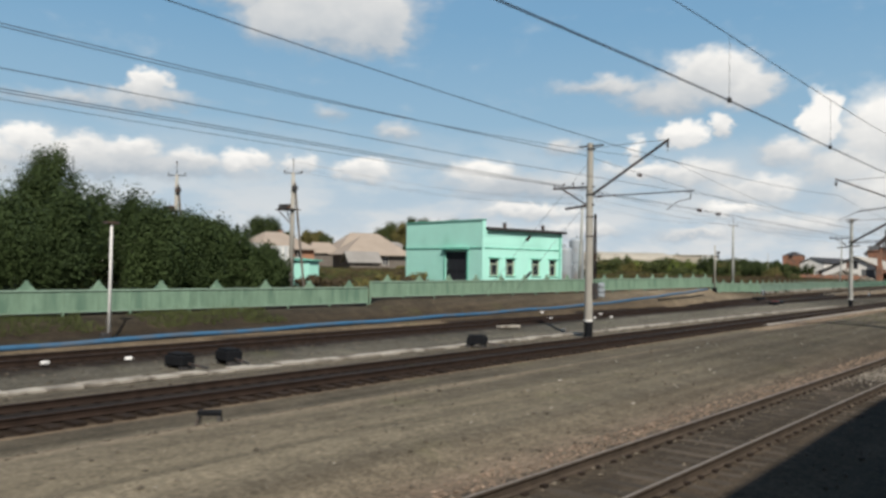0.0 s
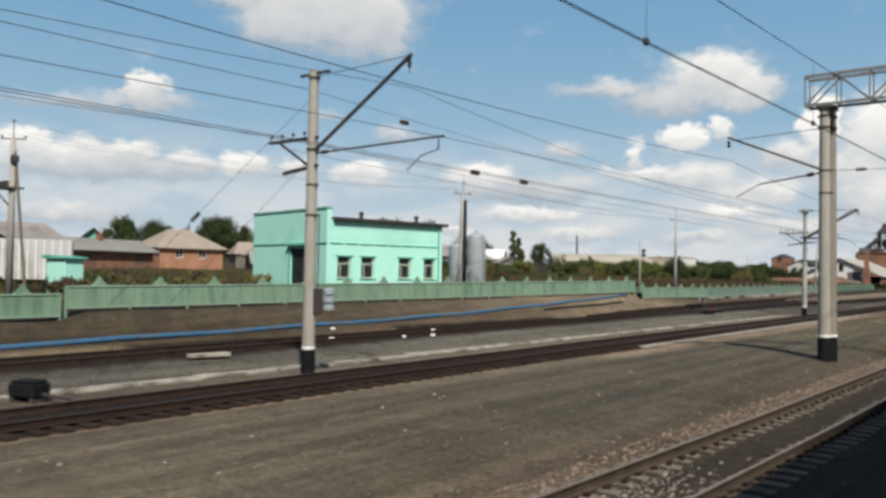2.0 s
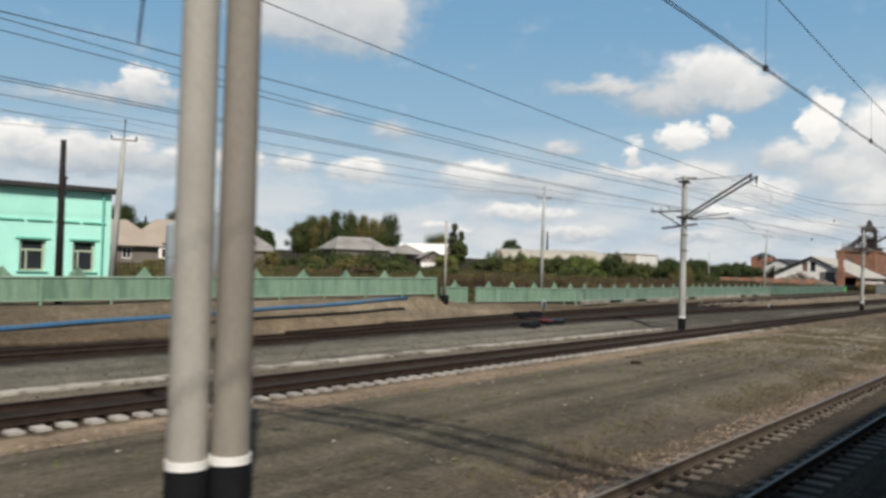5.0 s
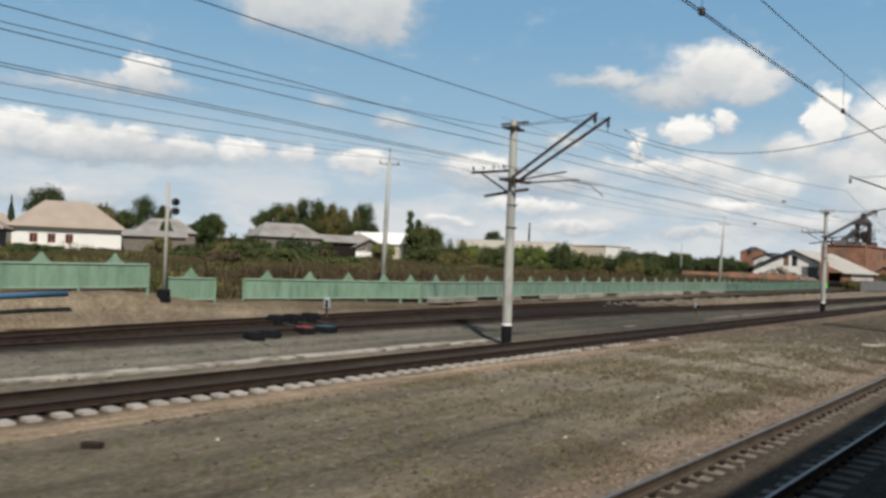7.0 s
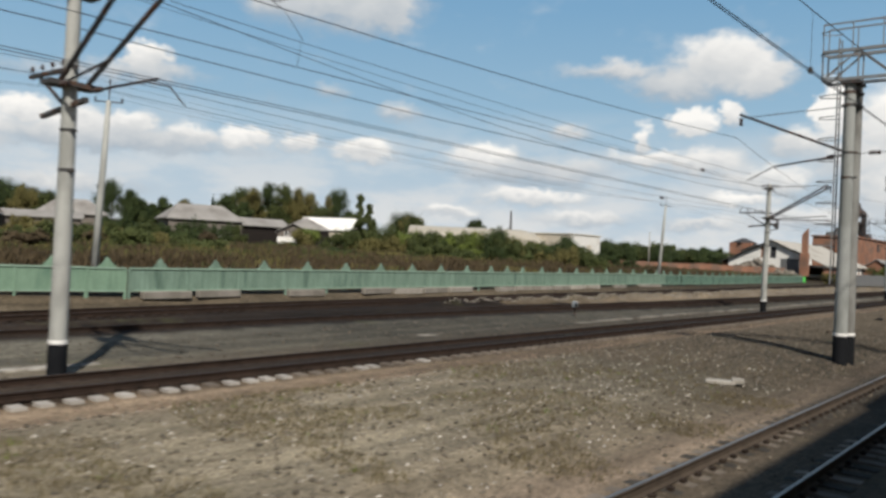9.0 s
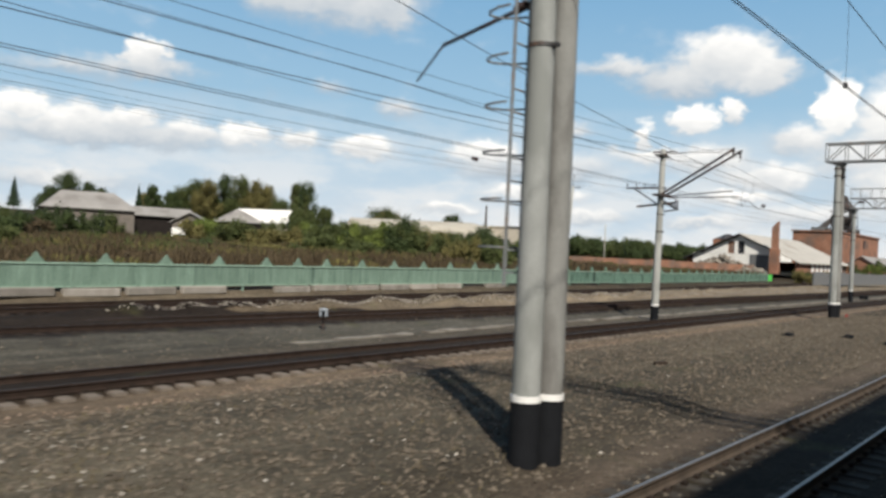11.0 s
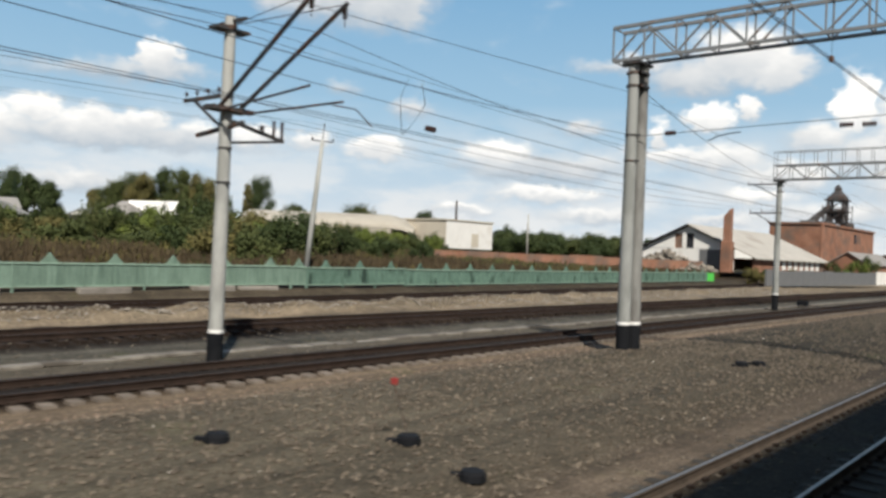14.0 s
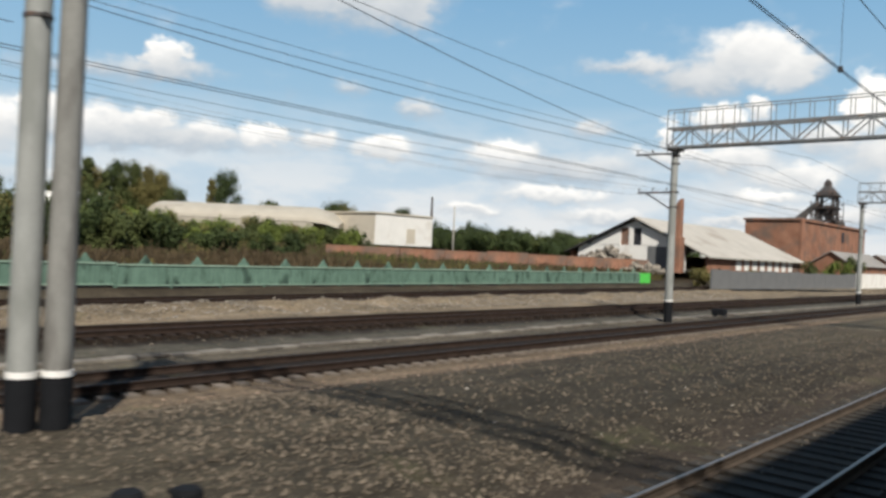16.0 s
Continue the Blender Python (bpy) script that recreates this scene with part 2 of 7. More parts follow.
def part(name, bm, material, parent, label="", smooth=False):
    ob = new(name, mesh_of(name, bm, material, smooth))
    ob.parent = parent
    if label:
        tagged(ob, label)
    return ob


def box(bm, x0, x1, y0, y1, z0, z1, bevel=0.0, m=None, mi=0):
    vs = [bm.verts.new((x, y, z)) for x in (x0, x1) for y in (y0, y1) for z in (z0, z1)]
    fs = [bm.faces.new([vs[i] for i in f]) for f in ((0, 1, 3, 2), (4, 6, 7, 5), (0, 4, 5, 1), (2, 3, 7, 6), (0, 2, 6, 4), (1, 5, 7, 3))]
    for f in fs:
        f.material_index = mi
    if bevel:
        edges = list({e for f in fs for e in f.edges})
        bmesh.ops.bevel(bm, geom=edges, offset=bevel, segments=1, affect="EDGES")
    elif m is not None:
        for v in vs:
            v.co = m @ v.co
    return vs


def beam(bm, a, b, w, h=None, sides=4, r2=None):
    """A bar from a to b: square (sides 4) or round."""
    a, b = Vector(a), Vector(b)
    d = b - a
    q = d.to_track_quat("Z", "Y")
    h = h or w
    rings = []
    for p, k in ((a, 1.0), (b, (r2 / w) if r2 else 1.0)):
        ring = []
        for i in range(sides):
            ang = 2 * math.pi * (i + 0.5) / sides
            s = 1.41421 / 2 if sides == 4 else 0.5
            ring.append(bm.verts.new(p + q @ Vector((math.cos(ang) * w * s * k, math.sin(ang) * h * s * k, 0))))
        rings.append(ring)
    for i in range(sides):
        j = (i + 1) % sides
        bm.faces.new((rings[0][i], rings[0][j], rings[1][j], rings[1][i]))
    bm.faces.new(rings[0][::-1])
    bm.faces.new(rings[1])


def tube(bm, profile, sides=16, at=(0, 0)):
    """A turned body: profile is a list of (radius, z)."""
    rings = []
    for r, z in profile:
        rings.append([bm.verts.new((at[0] + r * math.cos(2 * math.pi * i / sides), at[1] + r * math.sin(2 * math.pi * i / sides), z)) for i in range(sides)])
    for a, b in zip(rings, rings[1:]):
        for i in range(sides):
            j = (i + 1) % sides
            bm.faces.new((a[i], a[j], b[j], b[i]))
    bm.faces.new(rings[0][::-1])
    bm.faces.new(rings[-1])


def sweep(bm, line, profile, closed_ends=True):
    """A profile of (across, up) carried along a line of points that runs mainly along y."""
    rings = []
    for i, p in enumerate(line):
        p = Vector(p)
        t = (Vector(line[min(i + 1, len(line) - 1)]) - Vector(line[max(i - 1, 0)]))
        t.z = 0
        t.normalize()
        side = Vector((t.y, -t.x, 0))
        rings.append([bm.verts.new(p + side * u + Vector((0, 0, v))) for u, v in profile])
    k = len(profile)
    for a, b in zip(rings, rings[1:]):
        for i in range(k):
            j = (i + 1) % k
            bm.faces.new((a[i], b[i], b[j], a[j]))
    if closed_ends:
        bm.faces.new(rings[0])
        bm.faces.new(rings[-1][::-1])


def empty(name, x, y, z, label, category, group="", kind="", rz=0.0):
    e = new(name)
    e.matrix_basis = pose(x, y, z, 0, 0, rz)
    return tagged(e, label, category, group, kind)


# ---- plan of the lines ----
LINE_A = ((-140, -10.5), (-60, -7.9), (-5, -6.2), (10, -5.76), (25, -5.31), (40, -4.87), (60, -4.49), (90, -4.09), (130, -3.95), (170, -4.15), (260, -4.9), (700, -8.0))
LINE_B = ((-140, -17.8), (60, -17.25), (170, -16.95), (700, -15.2))
LINE_C = ((-140, -25.6), (20, -26.1), (60, -27.0), (115, -27.0), (150, -25.4), (200, -25.0), (700, -24.2))
LINE_D = ((70, -27.2), (86, -28.2), (100, -28.9), (136, -30.2), (165, -31.0), (235, -35.2), (330, -41.0), (500, -52.0))
Z_B, Z_C = 0.0, 0.10


def at_y(line, y):
    return float(np.interp(y, [p[0] for p in line], [p[1] for p in line]))


def z_d(y):
    return float(np.interp(y, (70, 86, 110, 140, 240), (0.10, 0.30, 0.42, 0.50, 0.50)))


PIPE = ((-60, -26.6, 0.16), (14, -28.0, 0.20), (38, -28.55, 0.36), (55, -29.0, 0.52), (63, -29.25, 0.70), (76, -29.8, 1.12), (84.6, -30.2, 1.42))
FENCE_BASE = ((-60, 0.85), (38.4, 0.88), (38.8, 1.22), (88.4, 1.62), (92, 1.04), (107, 0.88), (166, 0.90), (166.4, 0.80), (233, 0.80), (260, 0.85))
FENCE_LINE = ((-140, -36.5), (38.5, -34.9), (88.5, -31.3), (107, -31.8), (166, -34.3), (236, -38.7), (330, -45.0), (700, -70))
PROFILE_X = (-3500, -900, -600, -330, -220, -140, -95, -60, -44, -38, -33.5, -31.2, -29.4, -28.4, -24.9, -23.2, -22.4, -19.9, -19.3, -15.2, -14.3, -13.4, -9.5, -7.6, -6.6, -2.2, -1.5, 30, 3500)
PROFILE_Z = (40, 20, 17, 12, 7.6, 3.6, 2.7, 1.8, 1.25, 1.10, 0.85, 0.62, 0.26, -0.08, -0.10, -0.32, -0.37, -0.35, -0.25, -0.27, -0.25, -0.03, 0.02, -0.04, -0.20, -0.22, -0.32, -0.35, -1.0)


def ground_z(x, y, rough=True):
    # the strip by the near track follows its curve, the slope behind follows the boundary
    near = at_y(LINE_A, y) + 4.1
    u = x
    if x > -12:
        u = x - near * min(1.0, max(0.0, (x + 12) / 4))
    if x < -28.4:
        off = at_y(FENCE_LINE, y) + 32.0
        k = min(1.0, max(0.0, (-28.4 - x) / 3.5))
        u = x - off * k if x > -60 else x - off * max(0.0, min(1.0, (x + 140) / 80))
    z = float(np.interp(u, PROFILE_X, PROFILE_Z))
    if -60 < y < 250 and x < -25:            # the bank under the fence
        d = x - at_y(FENCE_LINE, y)
        if -9 < d < 2.4:
            k = min(1.0, (2.4 - d) / 1.9) * min(1.0, (d + 9) / 4)
            z = max(z, z * (1 - k) + (at_y(FENCE_BASE, y) - 0.14) * k)
    if y < 85 and x < -25:                   # the ledge on which the pipe lies
        px = at_y([(p[0], p[1]) for p in PIPE], y)
        w = max(0.5, min(1.6, at_y(LINE_C, y) - 1.15 - px))
        if -3.5 < x - px < w:
            k = min(1.0, (px + w - x) / (w - 0.25)) * min(1.0, (x - px + 3.5) / 2)
            z = max(z, z * (1 - k) + (at_y([(p[0], p[2]) for p in PIPE], y) - 0.09) * k)
    if 70 < y < 560:
        d = abs(x - at_y(LINE_D, y))
        if d < 3.0:
            bed = z_d(y) - 0.22
            k = min(1.0, max(0.0, (3.0 - d) / 1.2))
            z = z * (1 - k) + bed * k
    if rough and y > 112 and at_y(LINE_D, y) + 1.4 < x < at_y(LINE_C, y) - 1.5:      # rough rubble bank
        k = (x - at_y(LINE_D, y) - 1.4) / (at_y(LINE_C, y) - 1.5 - at_y(LINE_D, y) - 1.4)
        swell = math.sin(math.pi * min(1.0, k * 1.15 + 0.08)) if k < 0.8 else 0.35
        z += swell * (0.20 + 0.42 * noise.noise(Vector((x * 0.7, y * 0.42, 7.0))) + 0.20 * noise.noise(Vector((x * 1.8, y * 1.1, 2.0))))
    if abs(x - at_y(LINE_B, y)) < 0.75:      # oily dirt lies over the middle of the sleepers
        z = max(z, -0.155)
    if rough and y < 27 and abs(x - at_y(LINE_A, y)) < 1.7:      # old sleepers half buried in dirt
        z = max(z, -0.186 + 0.05 * noise.noise(Vector((x * 0.7, y * 0.5, 5.0))))
    if rough and x < -28.5:
        z += 0.10 * noise.noise(Vector((x * 0.35, y * 0.35, 0.0))) * min(1.0, (-28.5 - x) / 2)
    elif rough and -14.5 < x < -7.5:
        z += 0.05 * noise.noise(Vector((x * 0.6, y * 0.12, 3.0)))
    return z

# ---- ground ----


def ground_material():
    m = bpy.data.materials.new("railway_ground")
    m.use_nodes = True
    n, l = m.node_tree.nodes, m.node_tree.links
    bsdf = n["Principled BSDF"]
    bsdf.inputs["Roughness"].default_value = 0.95
    bsdf.inputs["Specular IOR Level"].default_value = 0.15
    co = n.new("ShaderNodeTexCoord")
    zone = n.new("ShaderNodeUVMap")
    zone.uv_map = "across"
    sep = n.new("ShaderNodeSeparateXYZ")
    l.new(zone.outputs["UV"], sep.inputs["Vector"])

    def noise_node(scale, detail=5, stretch=(1, 1, 1), shift=(0, 0, 0), rough=0.6):
        mp = n.new("ShaderNodeMapping")
        mp.inputs["Scale"].default_value, mp.inputs["Location"].default_value = stretch, shift
        t = n.new("ShaderNodeTexNoise")
        t.inputs["Scale"].default_value, t.inputs["Detail"].default_value, t.inputs["Roughness"].default_value = scale, detail, rough
        l.new(co.outputs["Object"], mp.inputs["Vector"])
        l.new(mp.outputs["Vector"], t.inputs["Vector"])
        return t.outputs["Fac"]

    warp = noise_node(0.9, 5)
    wig = n.new("ShaderNodeMath")
    wig.operation = "MULTIPLY_ADD"
    wig.inputs[1].default_value = 1.3
    l.new(warp, wig.inputs[0])
    l.new(sep.outputs["X"], wig.inputs[2])
    shift = n.new("ShaderNodeMapRange")          # 64 metres across, from -62.65 to +1.35
    shift.inputs["From Min"].default_value, shift.inputs["From Max"].default_value = -62.0, 2.0
    l.new(wig.outputs[0], shift.inputs["Value"])
    ramp = n.new("ShaderNodeValToRGB")
    zones = ((-62, (0.085, 0.07, 0.032)), (-45, (0.085, 0.066, 0.035)), (-36.5, (0.09, 0.07, 0.042)), (-33.5, (0.105, 0.078, 0.05)),
             (-30.8, (0.165, 0.136, 0.104)), (-29.0, (0.145, 0.11, 0.076)), (-28.0, (0.026, 0.019, 0.015)), (-24.9, (0.027, 0.020, 0.016)),
             (-24.2, (0.11, 0.102, 0.088)), (-22.4, (0.12, 0.11, 0.092)), (-20.2, (0.145, 0.122, 0.095)), (-19.2, (0.032, 0.024, 0.019)),
             (-16.2, (0.030, 0.022, 0.017)), (-15.5, (0.215, 0.162, 0.118)), (-14.0, (0.19, 0.146, 0.107)), (-12.9, (0.122, 0.104, 0.080)), (-10.4, (0.135, 0.115, 0.086)),
             (-8.2, (0.112, 0.096, 0.074)), (-6.7, (0.112, 0.093, 0.071)), (-6.0, (0.142, 0.110, 0.085)), (-5.5, (0.138, 0.107, 0.083)), (-4.9, (0.076, 0.061, 0.047)), (-2.0, (0.060, 0.045, 0.033)))
    while len(ramp.color_ramp.elements) < len(zones):
        ramp.color_ramp.elements.new(0.5)
    for e, (x, c) in zip(ramp.color_ramp.elements, zones):
        e.position, e.color = (x + 62.0) / 64.0, (c[0] * 0.97, c[1] * 0.96, c[2] * 0.89, 1)
    l.new(shift.outputs["Result"], ramp.inputs["Fac"])
    # patches, wheel-worn streaks along the line, single stones
    patch, streak, grit, fine = noise_node(0.25, 6), noise_node(0.5, 4, (2.2, 0.12, 1)), noise_node(6.0, 4, rough=0.7), noise_node(26.0, 3, rough=0.7)

    def shade(color, fac, lo, hi, amount):
        r = n.new("ShaderNodeMapRange")
        r.inputs["From Min"].default_value, r.inputs["From Max"].default_value = lo, hi
        r.inputs["To Min"].default_value, r.inputs["To Max"].default_value = 1 - amount, 1 + amount
        l.new(fac, r.inputs["Value"])
        h = n.new("ShaderNodeHueSaturation")
        l.new(r.outputs["Result"], h.inputs["Value"])
        l.new(color, h.inputs["Color"])
        return h.outputs["Color"]

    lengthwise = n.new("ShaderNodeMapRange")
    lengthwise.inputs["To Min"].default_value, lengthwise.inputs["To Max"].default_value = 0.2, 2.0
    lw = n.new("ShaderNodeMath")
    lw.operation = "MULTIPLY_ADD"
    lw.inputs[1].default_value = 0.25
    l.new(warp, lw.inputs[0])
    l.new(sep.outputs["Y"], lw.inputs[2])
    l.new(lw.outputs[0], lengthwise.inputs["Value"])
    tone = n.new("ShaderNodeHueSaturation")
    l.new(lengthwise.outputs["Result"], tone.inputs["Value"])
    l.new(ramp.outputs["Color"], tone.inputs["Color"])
    c = shade(tone.outputs["Color"], patch, 0.35, 0.65, 0.14)
    c = shade(c, streak, 0.35, 0.65, 0.16)
    c = shade(c, noise_node(0.9, 3, (1.6, 0.035, 1), (3, 9, 0)), 0.36, 0.64, 0.20)
    c = shade(c, noise_node(1.7, 5, shift=(2, 7, 0)), 0.35, 0.65, 0.12)
    c = shade(c, grit, 0.35, 0.65, 0.20)
    c = shade(c, noise_node(13.0, 4, shift=(5, 1, 0), rough=0.7), 0.36, 0.64, 0.28)
    c = shade(c, fine, 0.35, 0.65, 0.36)
    # green tufts of weed here and there, more of them beyond the boundary
    weed = noise_node(0.33, 6, shift=(11, 4, 0))
    thr = n.new("ShaderNodeMapRange")
    thr.inputs["From Min"].default_value, thr.inputs["From Max"].default_value = 0.60, 0.70
    l.new(weed, thr.inputs["Value"])
    green = n.new("ShaderNodeMix")
    green.data_type = "RGBA"
    green.inputs["B"].default_value = (0.12, 0.125, 0.05, 1)
    k = n.new("ShaderNodeMath")
    k.operation = "MULTIPLY"
    k.inputs[1].default_value = 0.25
    l.new(thr.outputs["Result"], k.inputs[0])
    l.new(k.outputs[0], green.inputs["Factor"])
    l.new(c, green.inputs["A"])
    l.new(green.outputs["Result"], bsdf.inputs["Base Color"])
    vor = n.new("ShaderNodeTexVoronoi")
    vor.inputs["Scale"].default_value = 14.0
    l.new(co.outputs["Object"], vor.inputs["Vector"])
    b1 = n.new("ShaderNodeBump")
    b1.inputs["Strength"].default_value, b1.inputs["Distance"].default_value = 0.45, 0.03
    l.new(vor.outputs["Distance"], b1.inputs["Height"])
    b2 = n.new("ShaderNodeBump")
    b2.inputs["Strength"].default_value, b2.inputs["Distance"].default_value = 0.35, 0.04
    l.new(grit, b2.inputs["Height"])
    l.new(b1.outputs["Normal"], b2.inputs["Normal"])
    l.new(b2.outputs["Normal"], bsdf.inputs["Normal"])
    return m


# dark ballast lies on some lengths, pale dusty gravel on others; past y 110 cloud shade is painted in too
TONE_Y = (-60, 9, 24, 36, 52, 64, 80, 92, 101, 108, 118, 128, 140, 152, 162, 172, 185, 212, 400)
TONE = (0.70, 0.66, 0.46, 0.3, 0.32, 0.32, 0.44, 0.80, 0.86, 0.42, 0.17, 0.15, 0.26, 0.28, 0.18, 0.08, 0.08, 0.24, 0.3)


def build_ground():
    xs = sorted(set([-3500, -2200, -1400, -900, -700] + list(np.arange(-600, -160, 20)) + list(np.arange(-160, -60, 4)) + list(np.arange(-60, -36, 1.0))
                    + list(np.arange(-36, -1.2, 0.35)) + [0, 2, 5, 10, 30, 100, 400, 1500, 3500]))
    ys = sorted(set([-2500, -1000, -400, -200, -100, -60] + list(np.arange(-40, 108, 1.4)) + list(np.arange(108, 240, 0.7)) + list(np.arange(240, 260, 1.4)) + list(np.arange(260, 520, 6)) + list(np.arange(520, 900, 30)) + [1000, 1400, 2200, 3500]))
    nx, ny = len(xs), len(ys)
    verts, across = [], []
    for y in ys:
        near, off = at_y(LINE_A, y) + 4.1, at_y(FENCE_LINE, y) + 32.0
        dc = at_y(LINE_C, y) + 26.4
        for x in xs:
            verts.append((float(x), float(y), ground_z(float(x), float(y))))
            u = x
            if x > -12:
                u = x - near * min(1.0, (x + 12) / 4)
            elif y < 52 and -15.9 < x < -13.6:
                u = -12.6
            elif x < -28.4:
                u = x - off * min(1.0, (-28.4 - x) / 3.5)
            elif x < -23:
                u = x - dc
            if y < 85 and x < at_y(LINE_C, y) - 1.45:      # sandy ledge beside the oily bed
                u = min(u, -29.5)
            if 80 < y < 560 and abs(x - at_y(LINE_D, y)) < 1.7:
                u = -26.4
            elif y > 108 and -29.8 < x and x < at_y(LINE_C, y) - 1.6 and x > at_y(LINE_D, y) + 1.5 or y > 108 and x < -28.2 and x > at_y(LINE_D, y) + 1.5:
                u = -30.2
            # this tone also carries the cloud shade painted into the far lengths
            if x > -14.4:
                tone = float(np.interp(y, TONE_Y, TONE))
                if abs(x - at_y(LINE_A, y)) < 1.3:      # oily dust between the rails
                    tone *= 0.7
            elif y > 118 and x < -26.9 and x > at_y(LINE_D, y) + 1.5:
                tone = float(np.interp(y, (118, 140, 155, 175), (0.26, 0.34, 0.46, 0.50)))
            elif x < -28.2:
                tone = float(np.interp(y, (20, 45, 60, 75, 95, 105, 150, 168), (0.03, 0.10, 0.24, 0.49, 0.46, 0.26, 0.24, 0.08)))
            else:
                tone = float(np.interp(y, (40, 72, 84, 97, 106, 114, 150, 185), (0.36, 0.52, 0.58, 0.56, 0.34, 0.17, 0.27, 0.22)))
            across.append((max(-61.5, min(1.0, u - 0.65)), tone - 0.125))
    faces = [(j * nx + i, j * nx + i + 1, (j + 1) * nx + i + 1, (j + 1) * nx + i) for j in range(ny - 1) for i in range(nx - 1)]
    me = bpy.data.meshes.new("ground")
    me.from_pydata(verts, [], faces)
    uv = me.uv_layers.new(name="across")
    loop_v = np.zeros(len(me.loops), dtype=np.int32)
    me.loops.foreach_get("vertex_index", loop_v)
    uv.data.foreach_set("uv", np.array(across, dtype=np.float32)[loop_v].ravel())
    me.materials.append(ground_material())
    for p in me.polygons:
        p.use_smooth = True
    tagged(new("ground", me), "grey-brown gravel and packed earth of a railway yard", "ground", kind="structure")


build_ground()

# ---- sky with cumulus clouds, far behind everything ----
# azimuth from the line towards the left, height over the horizon, half width, half height (degrees), brightness, crispness
CLOUDS_HIGH = (
    (47.4, 18.3, 6.6, 3.2, 0.80, 1.5), (51.0, 17.6, 3.4, 2.3, 0.80, 1.3), (44.2, 17.5, 2.8, 2.5, 0.80, 1.6), (53.6, 18.6, 3.0, 0.9, 0.72, 0.7),
    (59.8, 12.2, 1.7, 1.05, 0.95, 2.0), (60.1, 11.2, 3.2, 0.8, 0.76, 0.9), (64.8, 10.7, 3.2, 0.45, 0.72, 0.35),
    (20.3, 13.5, 3.6, 1.8, 0.86, 1.5), (23.3, 12.3, 3.4, 1.3, 0.76, 1.1), (27.4, 13.2, 3.2, 0.6, 0.76, 0.8), (18.1, 12.7, 2.2, 1.4, 0.84, 1.3),
    (9.5, 9.2, 3.2, 2.8, 0.90, 1.2), (2.0, 9.0, 4.5, 3.0, 0.9, 1.2), (76.0, 9.5, 4.0, 2.0, 0.85, 1.0))
CLOUDS_BAND = (
    (67.0, 8.0, 2.1, 0.9, 0.95, 1.6), (63.7, 7.6, 2.4, 0.9, 0.93, 1.4), (61.0, 7.7, 2.2, 0.95, 0.92, 1.5), (62.3, 6.7, 9.0, 0.9, 0.74, 1.0), (56.5, 7.2, 2.0, 0.7, 0.86, 1.1),
    (53.4, 7.4, 2.0, 0.8, 0.94, 1.4), (49.7, 7.2, 1.7, 0.7, 0.92, 1.2), (45.1, 7.1, 2.1, 0.9, 0.93, 1.4), (42.7, 9.9, 1.2, 0.6, 0.76, 0.6), (47.6, 10.9, 0.8, 0.4, 0.7, 0.3),
    (65.2, 3.6, 4.8, 0.6, 0.78, 0.7), (71.0, 6.8, 4.2, 1.6, 0.9, 1.2), (36.5, 6.9, 2.6, 1.0, 0.93, 1.3), (33.2, 6.0, 5.6, 1.0, 0.74, 0.9), (33.0, 4.3, 3.6, 0.7, 0.92, 1.3))
CLOUDS_RIGHT = (
    (30.8, 8.9, 1.3, 0.6, 0.78, 0.6), (38.9, 3.1, 2.2, 0.5, 0.88, 1.0), (22.2, 9.7, 1.7, 1.1, 1.0, 1.9), (19.8, 10.3, 0.7, 0.9, 0.92, 1.3), (25.4, 8.5, 0.7, 1.0, 0.92, 1.3),
    (24.8, 7.2, 2.8, 0.6, 0.97, 1.3), (21.4, 6.9, 3.4, 1.0, 0.86, 1.1), (17.7, 5.9, 3.2, 1.0, 0.90, 1.1), (18.8, 4.5, 2.4, 0.5, 0.94, 1.2), (13.5, 10.3, 1.3, 1.9, 1.06, 2.2),
    (15.4, 8.3, 2.2, 0.9, 0.84, 0.9), (12.6, 7.2, 2.6, 1.4, 0.84, 0.9), (9.0, 5.4, 4.6, 1.9, 0.88, 1.0), (21.4, 2.8, 2.8, 0.4, 0.84, 0.8), (29.1, 2.8, 3.2, 0.5, 0.82, 0.8), (14.6, 3.3, 3.6, 0.8, 0.84, 0.8))


